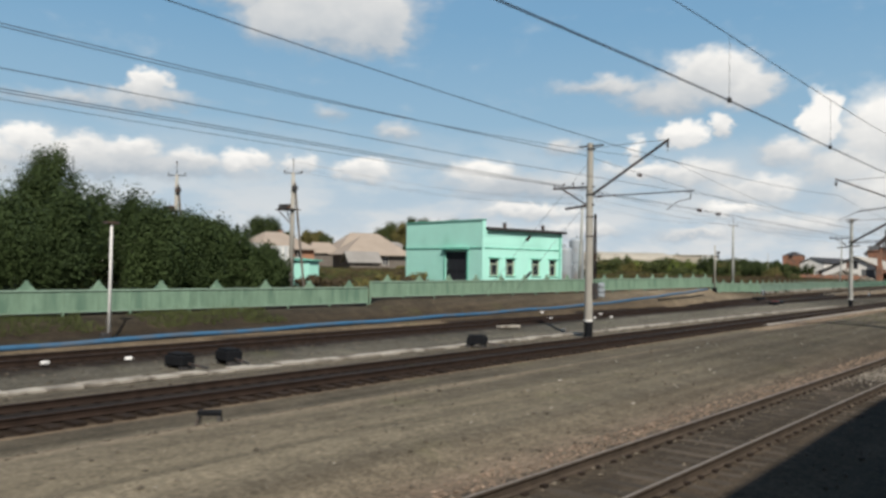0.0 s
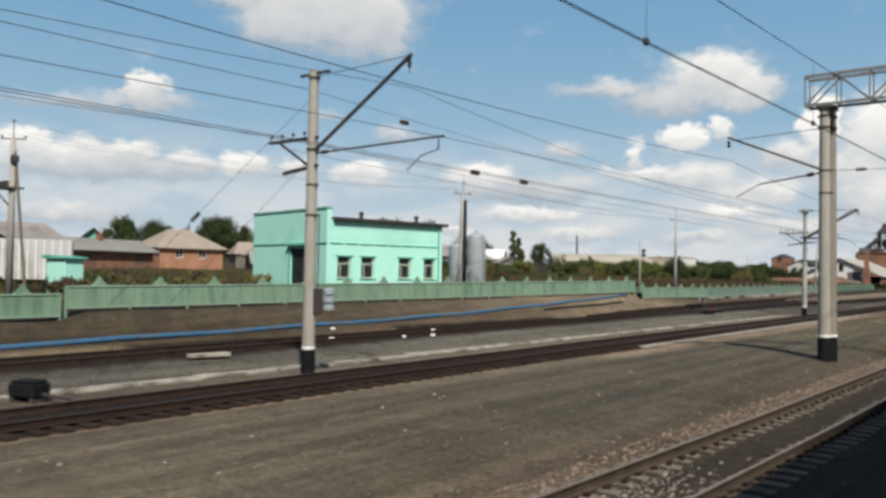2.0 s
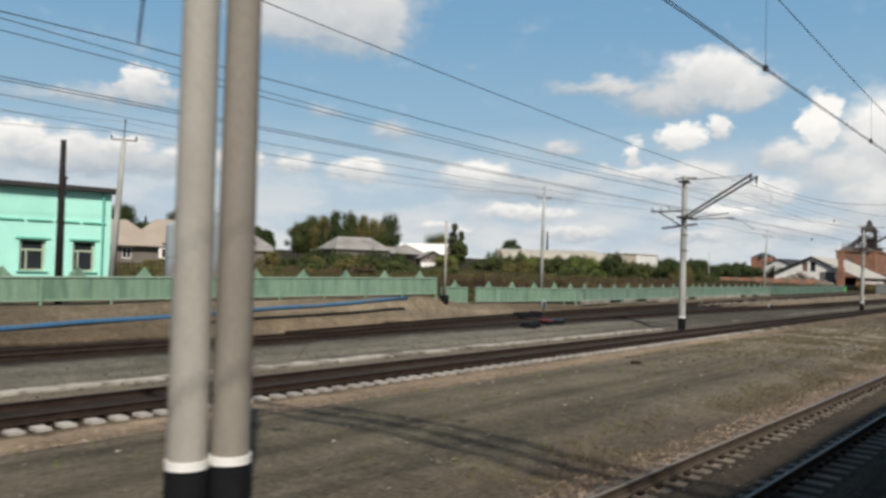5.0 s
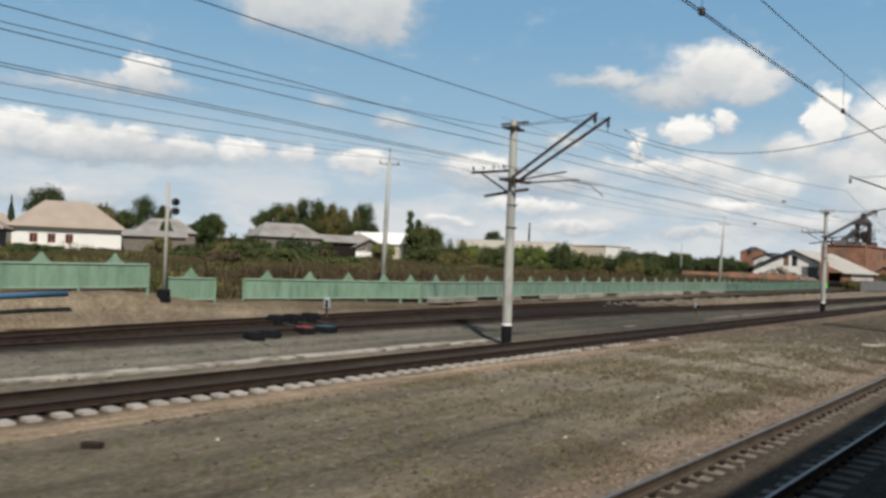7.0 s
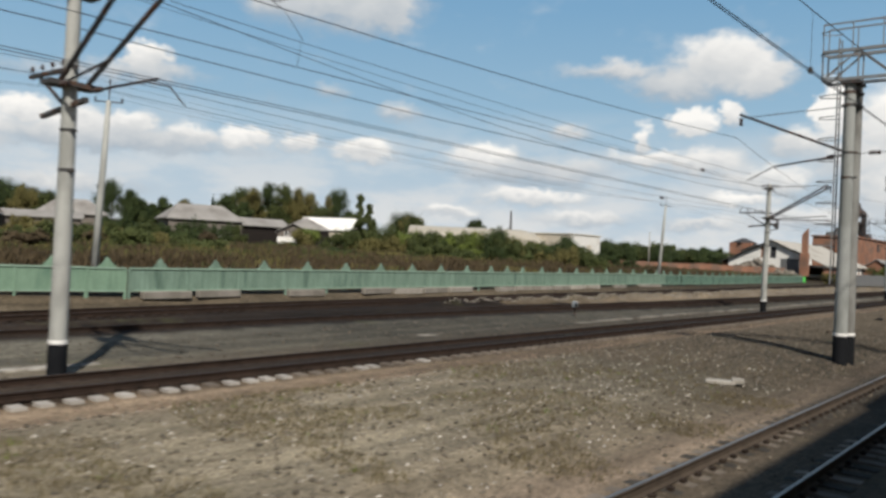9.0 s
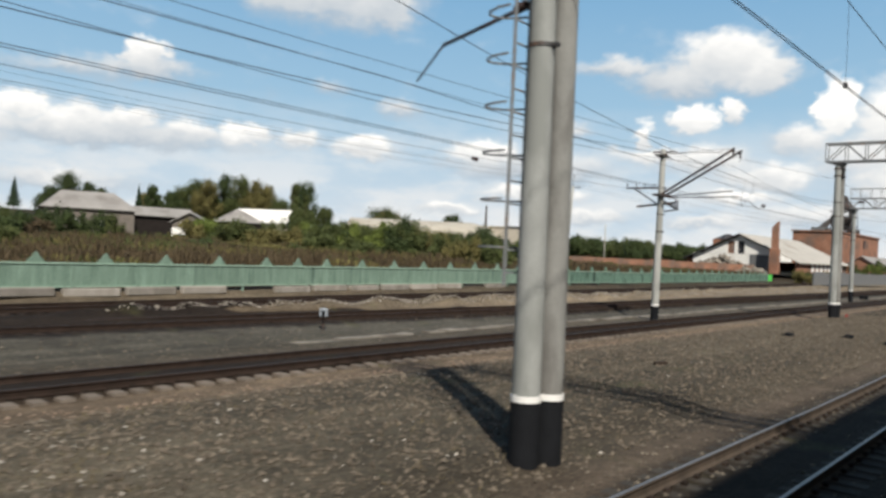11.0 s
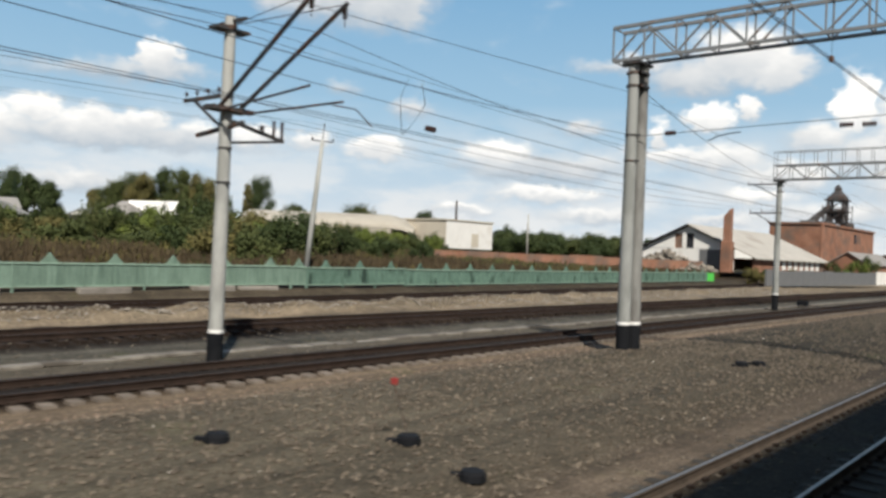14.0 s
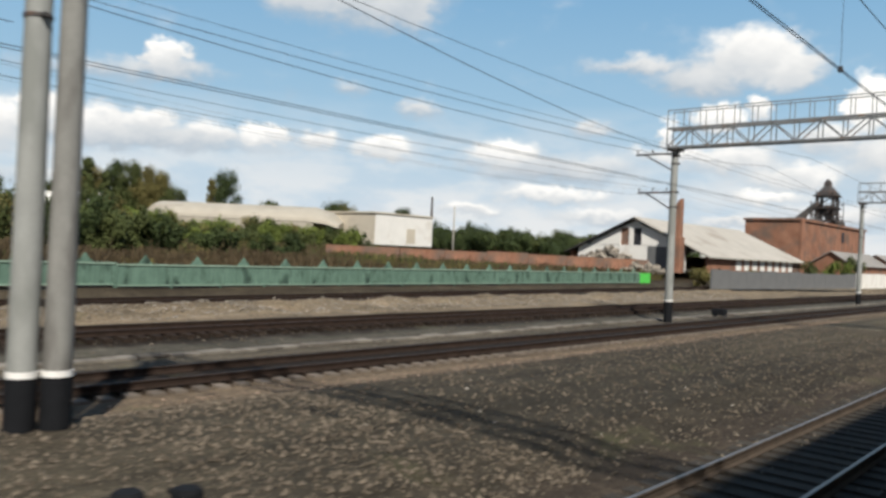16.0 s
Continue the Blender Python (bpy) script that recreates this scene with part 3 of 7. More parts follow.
def sky_material():
    m = bpy.data.materials.new("sky_with_clouds")
    m.use_nodes = True
    n, l = m.node_tree.nodes, m.node_tree.links
    n.clear()
    uv = n.new("ShaderNodeUVMap")
    uv.uv_map = "angles"

    def math_node(op, a, b=None, c=None):
        k = n.new("ShaderNodeMath")
        k.operation = op
        for i, v in enumerate((a, b, c)):
            if v is None:
                continue
            if isinstance(v, (int, float)):
                k.inputs[i].default_value = v
            else:
                l.new(v, k.inputs[i])
        return k.outputs[0]

    def fbm(scale, detail, shift, stretch=(1, 1.6, 1)):
        mp = n.new("ShaderNodeMapping")
        mp.inputs["Scale"].default_value, mp.inputs["Location"].default_value = stretch, shift
        l.new(uv.outputs["UV"], mp.inputs["Vector"])
        t = n.new("ShaderNodeTexNoise")
        t.inputs["Scale"].default_value, t.inputs["Detail"].default_value, t.inputs["Roughness"].default_value = scale, detail, 0.58
        l.new(mp.outputs["Vector"], t.inputs["Vector"])
        return t

    n1, n2 = fbm(0.26, 3, (3, 1, 0)), fbm(0.75, 3, (9, 5, 0))
    rag = math_node("ADD", math_node("MULTIPLY", math_node("SUBTRACT", n1.outputs["Fac"], 0.5), 0.9), math_node("MULTIPLY", math_node("SUBTRACT", n2.outputs["Fac"], 0.5), 0.35))
    # outlines billow: the angles are pushed about by two scales of noise
    place = uv.outputs["UV"]
    for scale, shift, push in ((0.45, (2, 3, 0), 1.9), (1.5, (6, 1, 0), 0.75)):
        swirl = fbm(scale, 2, shift)
        mid = n.new("ShaderNodeVectorMath")
        mid.operation = "SUBTRACT"
        mid.inputs[1].default_value = (0.5, 0.5, 0.5)
        l.new(swirl.outputs["Color"], mid.inputs[0])
        far = n.new("ShaderNodeVectorMath")
        far.operation = "MULTIPLY_ADD"
        far.inputs[1].default_value = (push * 1.3, push * 0.8, 0)
        l.new(mid.outputs["Vector"], far.inputs[0])
        l.new(place, far.inputs[2])
        place = far.outputs["Vector"]
    sep = n.new("ShaderNodeSeparateXYZ")
    l.new(place, sep.inputs["Vector"])
    flat = n.new("ShaderNodeSeparateXYZ")
    l.new(uv.outputs["UV"], flat.inputs["Vector"])
    dens, weight, glow = None, None, None
    for az, el, w, h, b, crisp in CLOUDS_HIGH + CLOUDS_BAND + CLOUDS_RIGHT:
        dx = math_node("MULTIPLY", math_node("SUBTRACT", sep.outputs["X"], az), 1.0 / w)
        dy = math_node("MULTIPLY", math_node("SUBTRACT", sep.outputs["Y"], el), 1.0 / h)
        d = math_node("SUBTRACT", 1.0, math_node("SQRT", math_node("MULTIPLY_ADD", dx, dx, math_node("MULTIPLY", dy, dy))))
        k = math_node("MULTIPLY", math_node("MAXIMUM", d, -1.5), crisp)
        # the top of each cloud is lit, its base is grey
        lit = math_node("MULTIPLY_ADD", math_node("MINIMUM", math_node("MAXIMUM", dy, -1.2), 1.3), 0.20, b - 0.07)
        share = math_node("POWER", math_node("MAXIMUM", math_node("ADD", k, 0.6), 0.001), 3.0)
        if dens is None:
            dens, weight, glow = k, share, math_node("MULTIPLY", lit, share)
        else:
            dens = math_node("SMOOTH_MAX", dens, k, 0.25)
            weight = math_node("ADD", weight, share)
            glow = math_node("MULTIPLY_ADD", lit, share, glow)
    lift = math_node("DIVIDE", glow, weight)
    body = math_node("ADD", dens, rag)
    mask = n.new("ShaderNodeMapRange")
    mask.interpolation_type = "SMOOTHSTEP"
    mask.inputs["From Min"].default_value, mask.inputs["From Max"].default_value = -0.42, 0.55
    l.new(body, mask.inputs["Value"])
    # thin veil near the horizon
    veil = n.new("ShaderNodeMapRange")
    veil.inputs["From Min"].default_value, veil.inputs["From Max"].default_value = 10.5, 1.0
    veil.inputs["To Min"].default_value, veil.inputs["To Max"].default_value = 0.0, 0.80
    l.new(flat.outputs["Y"], veil.inputs["Value"])
    veil_n = math_node("MULTIPLY", veil.outputs["Result"], math_node("MULTIPLY_ADD", n1.outputs["Fac"], 1.2, 0.35))
    soft = n.new("ShaderNodeMapRange")       # loose grey cloud banks low over the horizon
    soft.interpolation_type = "SMOOTHSTEP"
    soft.inputs["From Min"].default_value, soft.inputs["From Max"].default_value = 0.36, 0.62
    low = fbm(0.16, 6, (1.5, 8, 0), (1, 2.6, 1))
    l.new(low.outputs["Fac"], soft.inputs["Value"])
    lowmask = math_node("MULTIPLY", soft.outputs["Result"], math_node("MULTIPLY", veil.outputs["Result"], 1.45))
    blue = n.new("ShaderNodeValToRGB")
    cr = blue.color_ramp
    cr.elements[0].position, cr.elements[0].color = 0.0, (0.49, 0.595, 0.68, 1)
    cr.elements[1].position, cr.elements[1].color = 1.0, (0.165, 0.335, 0.545, 1)
    e = cr.elements.new(0.35)
    e.color = (0.325, 0.50, 0.645, 1)
    e = cr.elements.new(0.72)
    e.color = (0.20, 0.385, 0.58, 1)
    l.new(math_node("MULTIPLY", flat.outputs["Y"], 1 / 24.0), blue.inputs["Fac"])
    hazy = n.new("ShaderNodeMix")
    hazy.data_type = "RGBA"
    hazy.inputs["B"].default_value = (0.57, 0.64, 0.70, 1)
    l.new(veil_n, hazy.inputs["Factor"])
    l.new(blue.outputs["Color"], hazy.inputs["A"])
    shade = math_node("ADD", lift, math_node("MULTIPLY", math_node("SUBTRACT", n1.outputs["Fac"], 0.5), 0.30))
    shade = math_node("MULTIPLY", shade, math_node("MULTIPLY_ADD", mask.outputs["Result"], 0.18, 0.84))
    cloud = n.new("ShaderNodeValToRGB")
    cr = cloud.color_ramp
    cr.elements[0].position, cr.elements[0].color = 0.52, (0.42, 0.48, 0.54, 1)
    cr.elements[1].position, cr.elements[1].color = 1.0, (0.98, 0.96, 0.92, 1)
    e = cr.elements.new(0.80)
    e.color = (0.70, 0.71, 0.71, 1)
    l.new(shade, cloud.inputs["Fac"])
    mix = n.new("ShaderNodeMix")
    mix.data_type = "RGBA"
    l.new(mask.outputs["Result"], mix.inputs["Factor"])
    bank = n.new("ShaderNodeMix")
    bank.data_type = "RGBA"
    bank.inputs["B"].default_value = (0.70, 0.72, 0.73, 1)
    l.new(lowmask, bank.inputs["Factor"])
    l.new(hazy.outputs["Result"], bank.inputs["A"])
    l.new(bank.outputs["Result"], mix.inputs["A"])
    l.new(cloud.outputs["Color"], mix.inputs["B"])
    em = n.new("ShaderNodeEmission")
    em.inputs["Strength"].default_value = SKY_GLOW
    l.new(mix.outputs["Result"], em.inputs["Color"])
    out = n.new("ShaderNodeOutputMaterial")
    l.new(em.outputs[0], out.inputs["Surface"])
    m.cycles.emission_sampling = "NONE"
    return m


SKY_GLOW = 1.0


def build_sky():
    az = np.linspace(-25, 100, 126)
    el = np.concatenate([np.linspace(-3, 30, 34), np.linspace(33, 60, 6)])
    verts, uvs = [], []
    for e in el:
        for a in az:
            ca, ce = radians(a), radians(e)
            verts.append((-4000 * math.sin(ca) * math.cos(ce), 75 + 4000 * math.cos(ca) * math.cos(ce), 4000 * math.sin(ce)))
            uvs.append((a, e))
    nx = len(az)
    faces = [(j * nx + i, (j + 1) * nx + i, (j + 1) * nx + i + 1, j * nx + i + 1) for j in range(len(el) - 1) for i in range(nx - 1)]
    me = bpy.data.meshes.new("backdrop")
    me.from_pydata(verts, [], faces)
    uv = me.uv_layers.new(name="angles")
    loop_v = np.zeros(len(me.loops), dtype=np.int32)
    me.loops.foreach_get("vertex_index", loop_v)
    uv.data.foreach_set("uv", np.array(uvs, dtype=np.float32)[loop_v].ravel())
    me.materials.append(sky_material())
    for p in me.polygons:
        p.use_smooth = True
    tagged(new("backdrop", me), "blue summer sky with white cumulus clouds", "sky", kind="structure")


build_sky()

# ---- tracks ----
RAIL = ((-0.075, -0.18), (-0.075, -0.165), (-0.012, -0.145), (-0.012, -0.045), (-0.036, -0.035), (-0.036, -0.004), (-0.030, 0.0),
        (0.030, 0.0), (0.036, -0.004), (0.036, -0.035), (0.012, -0.045), (0.012, -0.145), (0.075, -0.165), (0.075, -0.18))


def line_points(line, z, y0, y1, step=4.0):
    ys = np.arange(y0, y1 + 0.01, step)
    return [(at_y(line, y), float(y), z(y) if callable(z) else z) for y in ys]


def rail_part(track, pts, shift, shiny, label):
    bm = bmesh.new()
    line = [(p[0] + shift, p[1], p[2]) for p in pts]
    sweep(bm, line, RAIL)
    for f in bm.faces:
        f.normal_update()
        if abs(f.normal.z) > 0.8 and all(v.co.z > line[0][2] - 0.9 for v in f.verts):
            zs = [v.co.z for v in f.verts]
            near = min(line, key=lambda p: abs(p[1] - f.verts[0].co.y))
            if min(zs) > near[2] - 0.003:
                f.material_index = 2 if f.verts[0].co.y < 70 else 1
    return part("rail", bm, [M_RUSTPALE if shiny else M_RUST, M_RAILTOP if shiny else M_RAILBROWN, M_RAILDUST if shiny else M_RAILBROWN], track, label)


def sleeper_mesh(material, concrete, oily=False):
    bm = bmesh.new()
    if concrete:
        for s in (-1, 1):
            vs = [bm.verts.new(v) for v in ((0.1 * s, -0.11, -0.235), (0.1 * s, 0.11, -0.235), (1.35 * s, -0.14, -0.20), (1.35 * s, 0.14, -0.20),
                                            (0.1 * s, -0.13, -0.42), (0.1 * s, 0.13, -0.42), (1.38 * s, -0.16, -0.42), (1.38 * s, 0.16, -0.42),
                                            (0.72 * s, -0.13, -0.182), (0.72 * s, 0.13, -0.182))]
            quads = [(0, 1, 9, 8), (8, 9, 3, 2), (2, 3, 7, 6), (0, 8, 4), (8, 2, 6, 4), (1, 5, 9), (9, 5, 7, 3)]
            for q in quads:
                bm.faces.new([vs[i] for i in q])
        bmesh.ops.recalc_face_normals(bm, faces=bm.faces)
        box(bm, -0.1, 0.1, -0.11, 0.11, -0.42, -0.235)
    else:
        box(bm, -1.37, 1.37, -0.125, 0.125, -0.37, -0.182, 0.015)
    if oily:
        bmesh.ops.bisect_plane(bm, geom=bm.verts[:] + bm.edges[:] + bm.faces[:], plane_co=(1.0, 0, 0), plane_no=(1, 0, 0))
        bmesh.ops.bisect_plane(bm, geom=bm.verts[:] + bm.edges[:] + bm.faces[:], plane_co=(-1.0, 0, 0), plane_no=(1, 0, 0))
        for f in bm.faces:
            if f.calc_center_median().x < 1.0:
                f.material_index = 1
    for s in (-1, 1):       # fastenings
        for k in (-1, 1):
            box(bm, 0.76 * s + 0.12 * k - 0.04, 0.76 * s + 0.12 * k + 0.04, -0.06, 0.06, -0.19, -0.135, mi=1)
    return mesh_of("sleeper", bm, [material, M_WOODTIE])


def build_track(label, line, z, y0, y1, shiny, concrete_from, parts_range, gap=0.545, oily=False, timber=None, cement=None):
    track = empty("railway_track", 0, 0, 0, label, "railway track", "parallel yard tracks", "structure")
    pts = line_points(line, z, y0, y1)
    for s in (-0.76, 0.76):
        rail_part(track, pts, s + math.copysign(0.036, s), shiny, "polished rail head" if shiny else "")
    timber, cement = timber or M_WOODTIE, cement or M_CONCTIE
    wood, conc, dull = sleeper_mesh(timber, False), sleeper_mesh(cement, True, oily), sleeper_mesh(M_DUSTYTIE if oily else M_DULLTIE, True, oily)
    rng = random.Random(int(abs(line[0][1]) * 10))
    rest = bmesh.new()
    y = y0 + 0.3
    count = 0
    while y < y1 - 0.3:
        is_conc = y > concrete_from
        x, zz = at_y(line, y), (z(y) if callable(z) else z)
        turn = rng.uniform(-1.2, 1.2)
        m = pose(x + rng.uniform(-0.03, 0.03), y + rng.uniform(-0.02, 0.02), zz - rng.uniform(0.0, 0.008), 0, 0, turn)
        if parts_range[0] < y < parts_range[1] and count < 300:
            ob = new("sleeper", (conc if y < 104 + rng.uniform(-6, 6) else dull) if is_conc else wood)
            ob.parent = track
            ob.matrix_basis = m
            count += 1
        else:
            w = 0.16 if is_conc else 0.125
            if is_conc and oily:
                box(rest, -1.37, 1.0, -w, w, -0.36, -0.184, m=m)
                box(rest, 1.0, 1.37, -w, w, -0.36, -0.186, m=m, mi=2)
            else:
                box(rest, -1.37, 1.37, -w, w, -0.36, -0.184, m=m, mi=1 if is_conc else 0)
        y += gap
    ob = part("sleepers", rest, [timber, cement if oily else M_DULLTIE, M_DUSTYTIE], track)
    tagged(ob, kind="stuff")
    return track


build_track("near track of polished rails on old wooden sleepers", LINE_A, 0.0, -60, 420, True, 27, (2, 165), timber=M_OLDTIE, cement=M_DUSTYTIE)
build_track("rust-brown track on pale concrete sleepers in ballast", LINE_B, Z_B, -60, 520, False, 56.5, (20, 180), oily=True)
build_track("dark oily track beside a gravel bank", LINE_C, Z_C, -60, 520, False, 900, (10, 170), 0.56)
build_track("rusty siding under the green boundary fence", LINE_D, z_d, 74, 420, False, 900, (76, 230), 0.56)

# ---- the green concrete fence ----
PANEL_H = 1.02


def fence_panel_mesh(length, paint):
    """A slab with an edge frame, a half-way rib, a pale coping and a small pointed cap."""
    bm = bmesh.new()
    h = PANEL_H
    box(bm, -0.03, 0.03, 0.03, length - 0.03, 0, h - 0.07)
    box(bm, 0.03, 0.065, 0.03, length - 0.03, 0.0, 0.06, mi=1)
    box(bm, 0.03, 0.042, length / 2 - 0.05, length / 2 + 0.05, 0.07, h - 0.07)
    for k in range(1, 12):
        y = length * k / 12
        if abs(y - length / 2) > 0.1:
            box(bm, 0.03, 0.036, y - 0.035, y + 0.035, 0.09, h - 0.09)
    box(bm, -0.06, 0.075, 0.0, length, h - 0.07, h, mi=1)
    return mesh_of("panel", bm, [paint, M_FENCETOP])


def fence_post_mesh(paint):
    bm = bmesh.new()
    box(bm, -0.06, 0.048, -0.05, 0.05, -0.75, PANEL_H - 0.02, 0.01)
    return mesh_of("post", bm, paint)


def fence_cap_mesh(paint):
    bm = bmesh.new()
    out = [(-0.42, 0.0), (-0.34, 0.05), (-0.26, 0.13), (-0.16, 0.22), (-0.06, 0.37), (0.0, 0.42), (0.06, 0.37), (0.16, 0.22), (0.26, 0.13), (0.34, 0.05), (0.42, 0.0)]
    a = [bm.verts.new((0.03, y, z)) for y, z in out]
    b = [bm.verts.new((-0.03, y, z)) for y, z in out]
    bm.faces.new(a)
    bm.faces.new(b[::-1])
    for i in range(len(out)):
        j = (i + 1) % len(out)
        bm.faces.new((a[j], a[i], b[i], b[j]))
    return mesh_of("cap", bm, paint)


FENCE_PAINTS = {p: (fence_cap_mesh(p), fence_post_mesh(p)) for p in (M_FENCE, M_FENCEOLD, M_FENCESTAIN)}


def build_fence(label, y0, y1, z0, z1, step, x_of, paint=M_FENCE):
    count = max(1, round((y1 - y0) / step))
    step = (y1 - y0) / count
    x0 = x_of(y0)
    fence = empty("fence", x0, y0, z0, label, "fence", "boundary fence of the yard", "structure")
    panel = fence_panel_mesh(step, paint)
    cap_mesh, post_mesh = FENCE_PAINTS[paint]
    for i in range(count + 1):
        y = y0 + i * step
        z = z0 + (z1 - z0) * i / count
        dx = x_of(min(y + step, y1)) - x_of(min(y, y1 - step))
        ang = -math.degrees(math.atan2(dx, step))
        post = new("post", post_mesh)
        post.parent = fence
        post.matrix_basis = pose(x_of(y) - x0, y - y0, z - z0, 0, 0, ang)
        if i == count:
            break
        p = new("panel", panel)
        p.parent = fence
        p.matrix_basis = pose(x_of(y) - x0, y - y0, z - z0, math.degrees(math.atan2((z1 - z0) / count, step)), random.uniform(-0.5, 0.5), ang)
        c = new("cap", cap_mesh)
        c.parent = fence
        c.matrix_basis = pose(x_of(y + step / 2) - x0, y + step / 2 - y0, z - z0 + PANEL_H, 0, 0, ang)
    return fence


def fx(y):
    return at_y(FENCE_LINE, y)


build_fence("weathered green concrete panel fence with pointed caps", -60, 38.6, 0.85, 0.88, 3.18, fx)
build_fence("weathered green concrete panel fence on an earth bank", 38.85, 88.6, 1.22, 1.62, 2.926, fx)
build_fence("single green concrete panel beside a gap in the fence", 89.6, 92.2, 1.05, 1.02, 2.6, lambda y: -31.6)
build_fence("green concrete panel fence beyond the gap", 94.6, 105.45, 0.98, 0.90, 2.71, lambda y: -32.6 + 0.8 * (y - 94.4) / 12.5)
build_fence("short green concrete panel closing a fence", 105.5, 107.1, 0.89, 0.88, 1.6, lambda y: -32.6 + 0.8 * (y - 94.4) / 12.5)
build_fence("long green concrete panel fence above pale plinth blocks", 107.3, 136.65, 0.88, 0.90, 2.935, fx, M_FENCEOLD)
build_fence("short green concrete panel in a long fence", 136.7, 137.98, 0.90, 0.90, 1.3, fx, M_FENCEOLD)
build_fence("long green concrete panel fence above pale plinth blocks", 138.03, 166.95, 0.90, 0.92, 2.89, fx, M_FENCEOLD)
build_fence("short green concrete panel in a long fence", 167.0, 168.05, 0.90, 0.90, 1.05, fx, M_FENCEOLD)
build_fence("stained green concrete panel fence over the siding", 168.15, 176.6, 0.86, 0.86, 2.82, fx, M_FENCESTAIN)
build_fence("stained green concrete panel fence over the siding", 176.7, 233.4, 0.80, 0.80, 2.84, fx, M_FENCESTAIN)

# ---- masts, portals, wires ----


def pole_body(thing, h, r0=0.215, r1=0.155, base=0.95, sides=32):
    bm = bmesh.new()
    tube(bm, [(r0 * 0.985, base), (r0 * 0.95, base + h * 0.25), ((r0 + r1) / 2, h * 0.5 + base * 0.5), (r1, h)], sides)
    shaft = part("shaft", bm, (M_CONCRETE if thing.location.y < 90 else M_POLEGREY if thing.name.startswith("gantry") else M_POLEPALE), thing)
    bm = bmesh.new()
    tube(bm, [(r0 * 1.06, -0.9), (r0 * 1.06, 0.0), (r0 * 1.05, base - 0.10)], sides)
    part("base_paint", bm, M_BLACK, thing, "black painted pole base")
    bm = bmesh.new()
    tube(bm, [(r0 * 1.045, base - 0.10), (r0 * 1.045, base)], sides)
    part("white_band", bm, M_WHITE, thing, "white painted ring")
    return shaft


def collar(thing, z, r, h=0.10, name="clamp"):
    bm = bmesh.new()
    tube(bm, [(r, z - h / 2), (r, z + h / 2)], 12)
    box(bm, r - 0.02, r + 0.09, -0.05, 0.05, z - h / 2, z + h / 2)
    return part(name, bm, M_STEEL, thing)


def insulator(thing, p, n=4, r=0.07, d=(0, 0, -1), name="insulator"):
    """A string of ribbed discs from p along d."""
    bm = bmesh.new()
    prof = []
    for i in range(n):
        z = i * 0.075
        prof += [(0.02, z), (r, z + 0.02), (r * 0.9, z + 0.045), (0.025, z + 0.07)]
    tube(bm, prof, 10)
    q = Vector(d).to_track_quat("Z", "Y").to_matrix().to_4x4()
    bmesh.ops.transform(bm, matrix=Matrix.Translation(p) @ q, verts=bm.verts)
    return part(name, bm, M_INSUL, thing)


def bar(thing, name, a, b, w, material=M_STEEL, sides=8):
    bm = bmesh.new()
    beam(bm, a, b, w, sides=sides)
    return part(name, bm, material, thing)


def crossarm(thing, z, reach, pins=4, brace=True):
    """An angle-iron arm out to -x with pin insulators and a brace."""
    bm = bmesh.new()
    box(bm, -reach, 0.25, -0.05, 0.05, z - 0.05, z + 0.05)
    if brace:
        beam(bm, (-0.15, 0, z - 0.95), (-reach * 0.75, 0, z - 0.05), 0.07)
    arm = part("crossarm", bm, M_STEEL, thing)
    for i in range(pins):
        x = -reach + 0.08 + i * (reach - 0.5) / max(1, pins - 1)
        bm = bmesh.new()
        tube(bm, [(0.012, z + 0.05), (0.012, z + 0.14), (0.05, z + 0.15), (0.055, z + 0.20), (0.03, z + 0.24), (0.03, z + 0.27)], 8, (x, 0))
        ob = part("pin_insulator", bm, M_INSUL, thing)


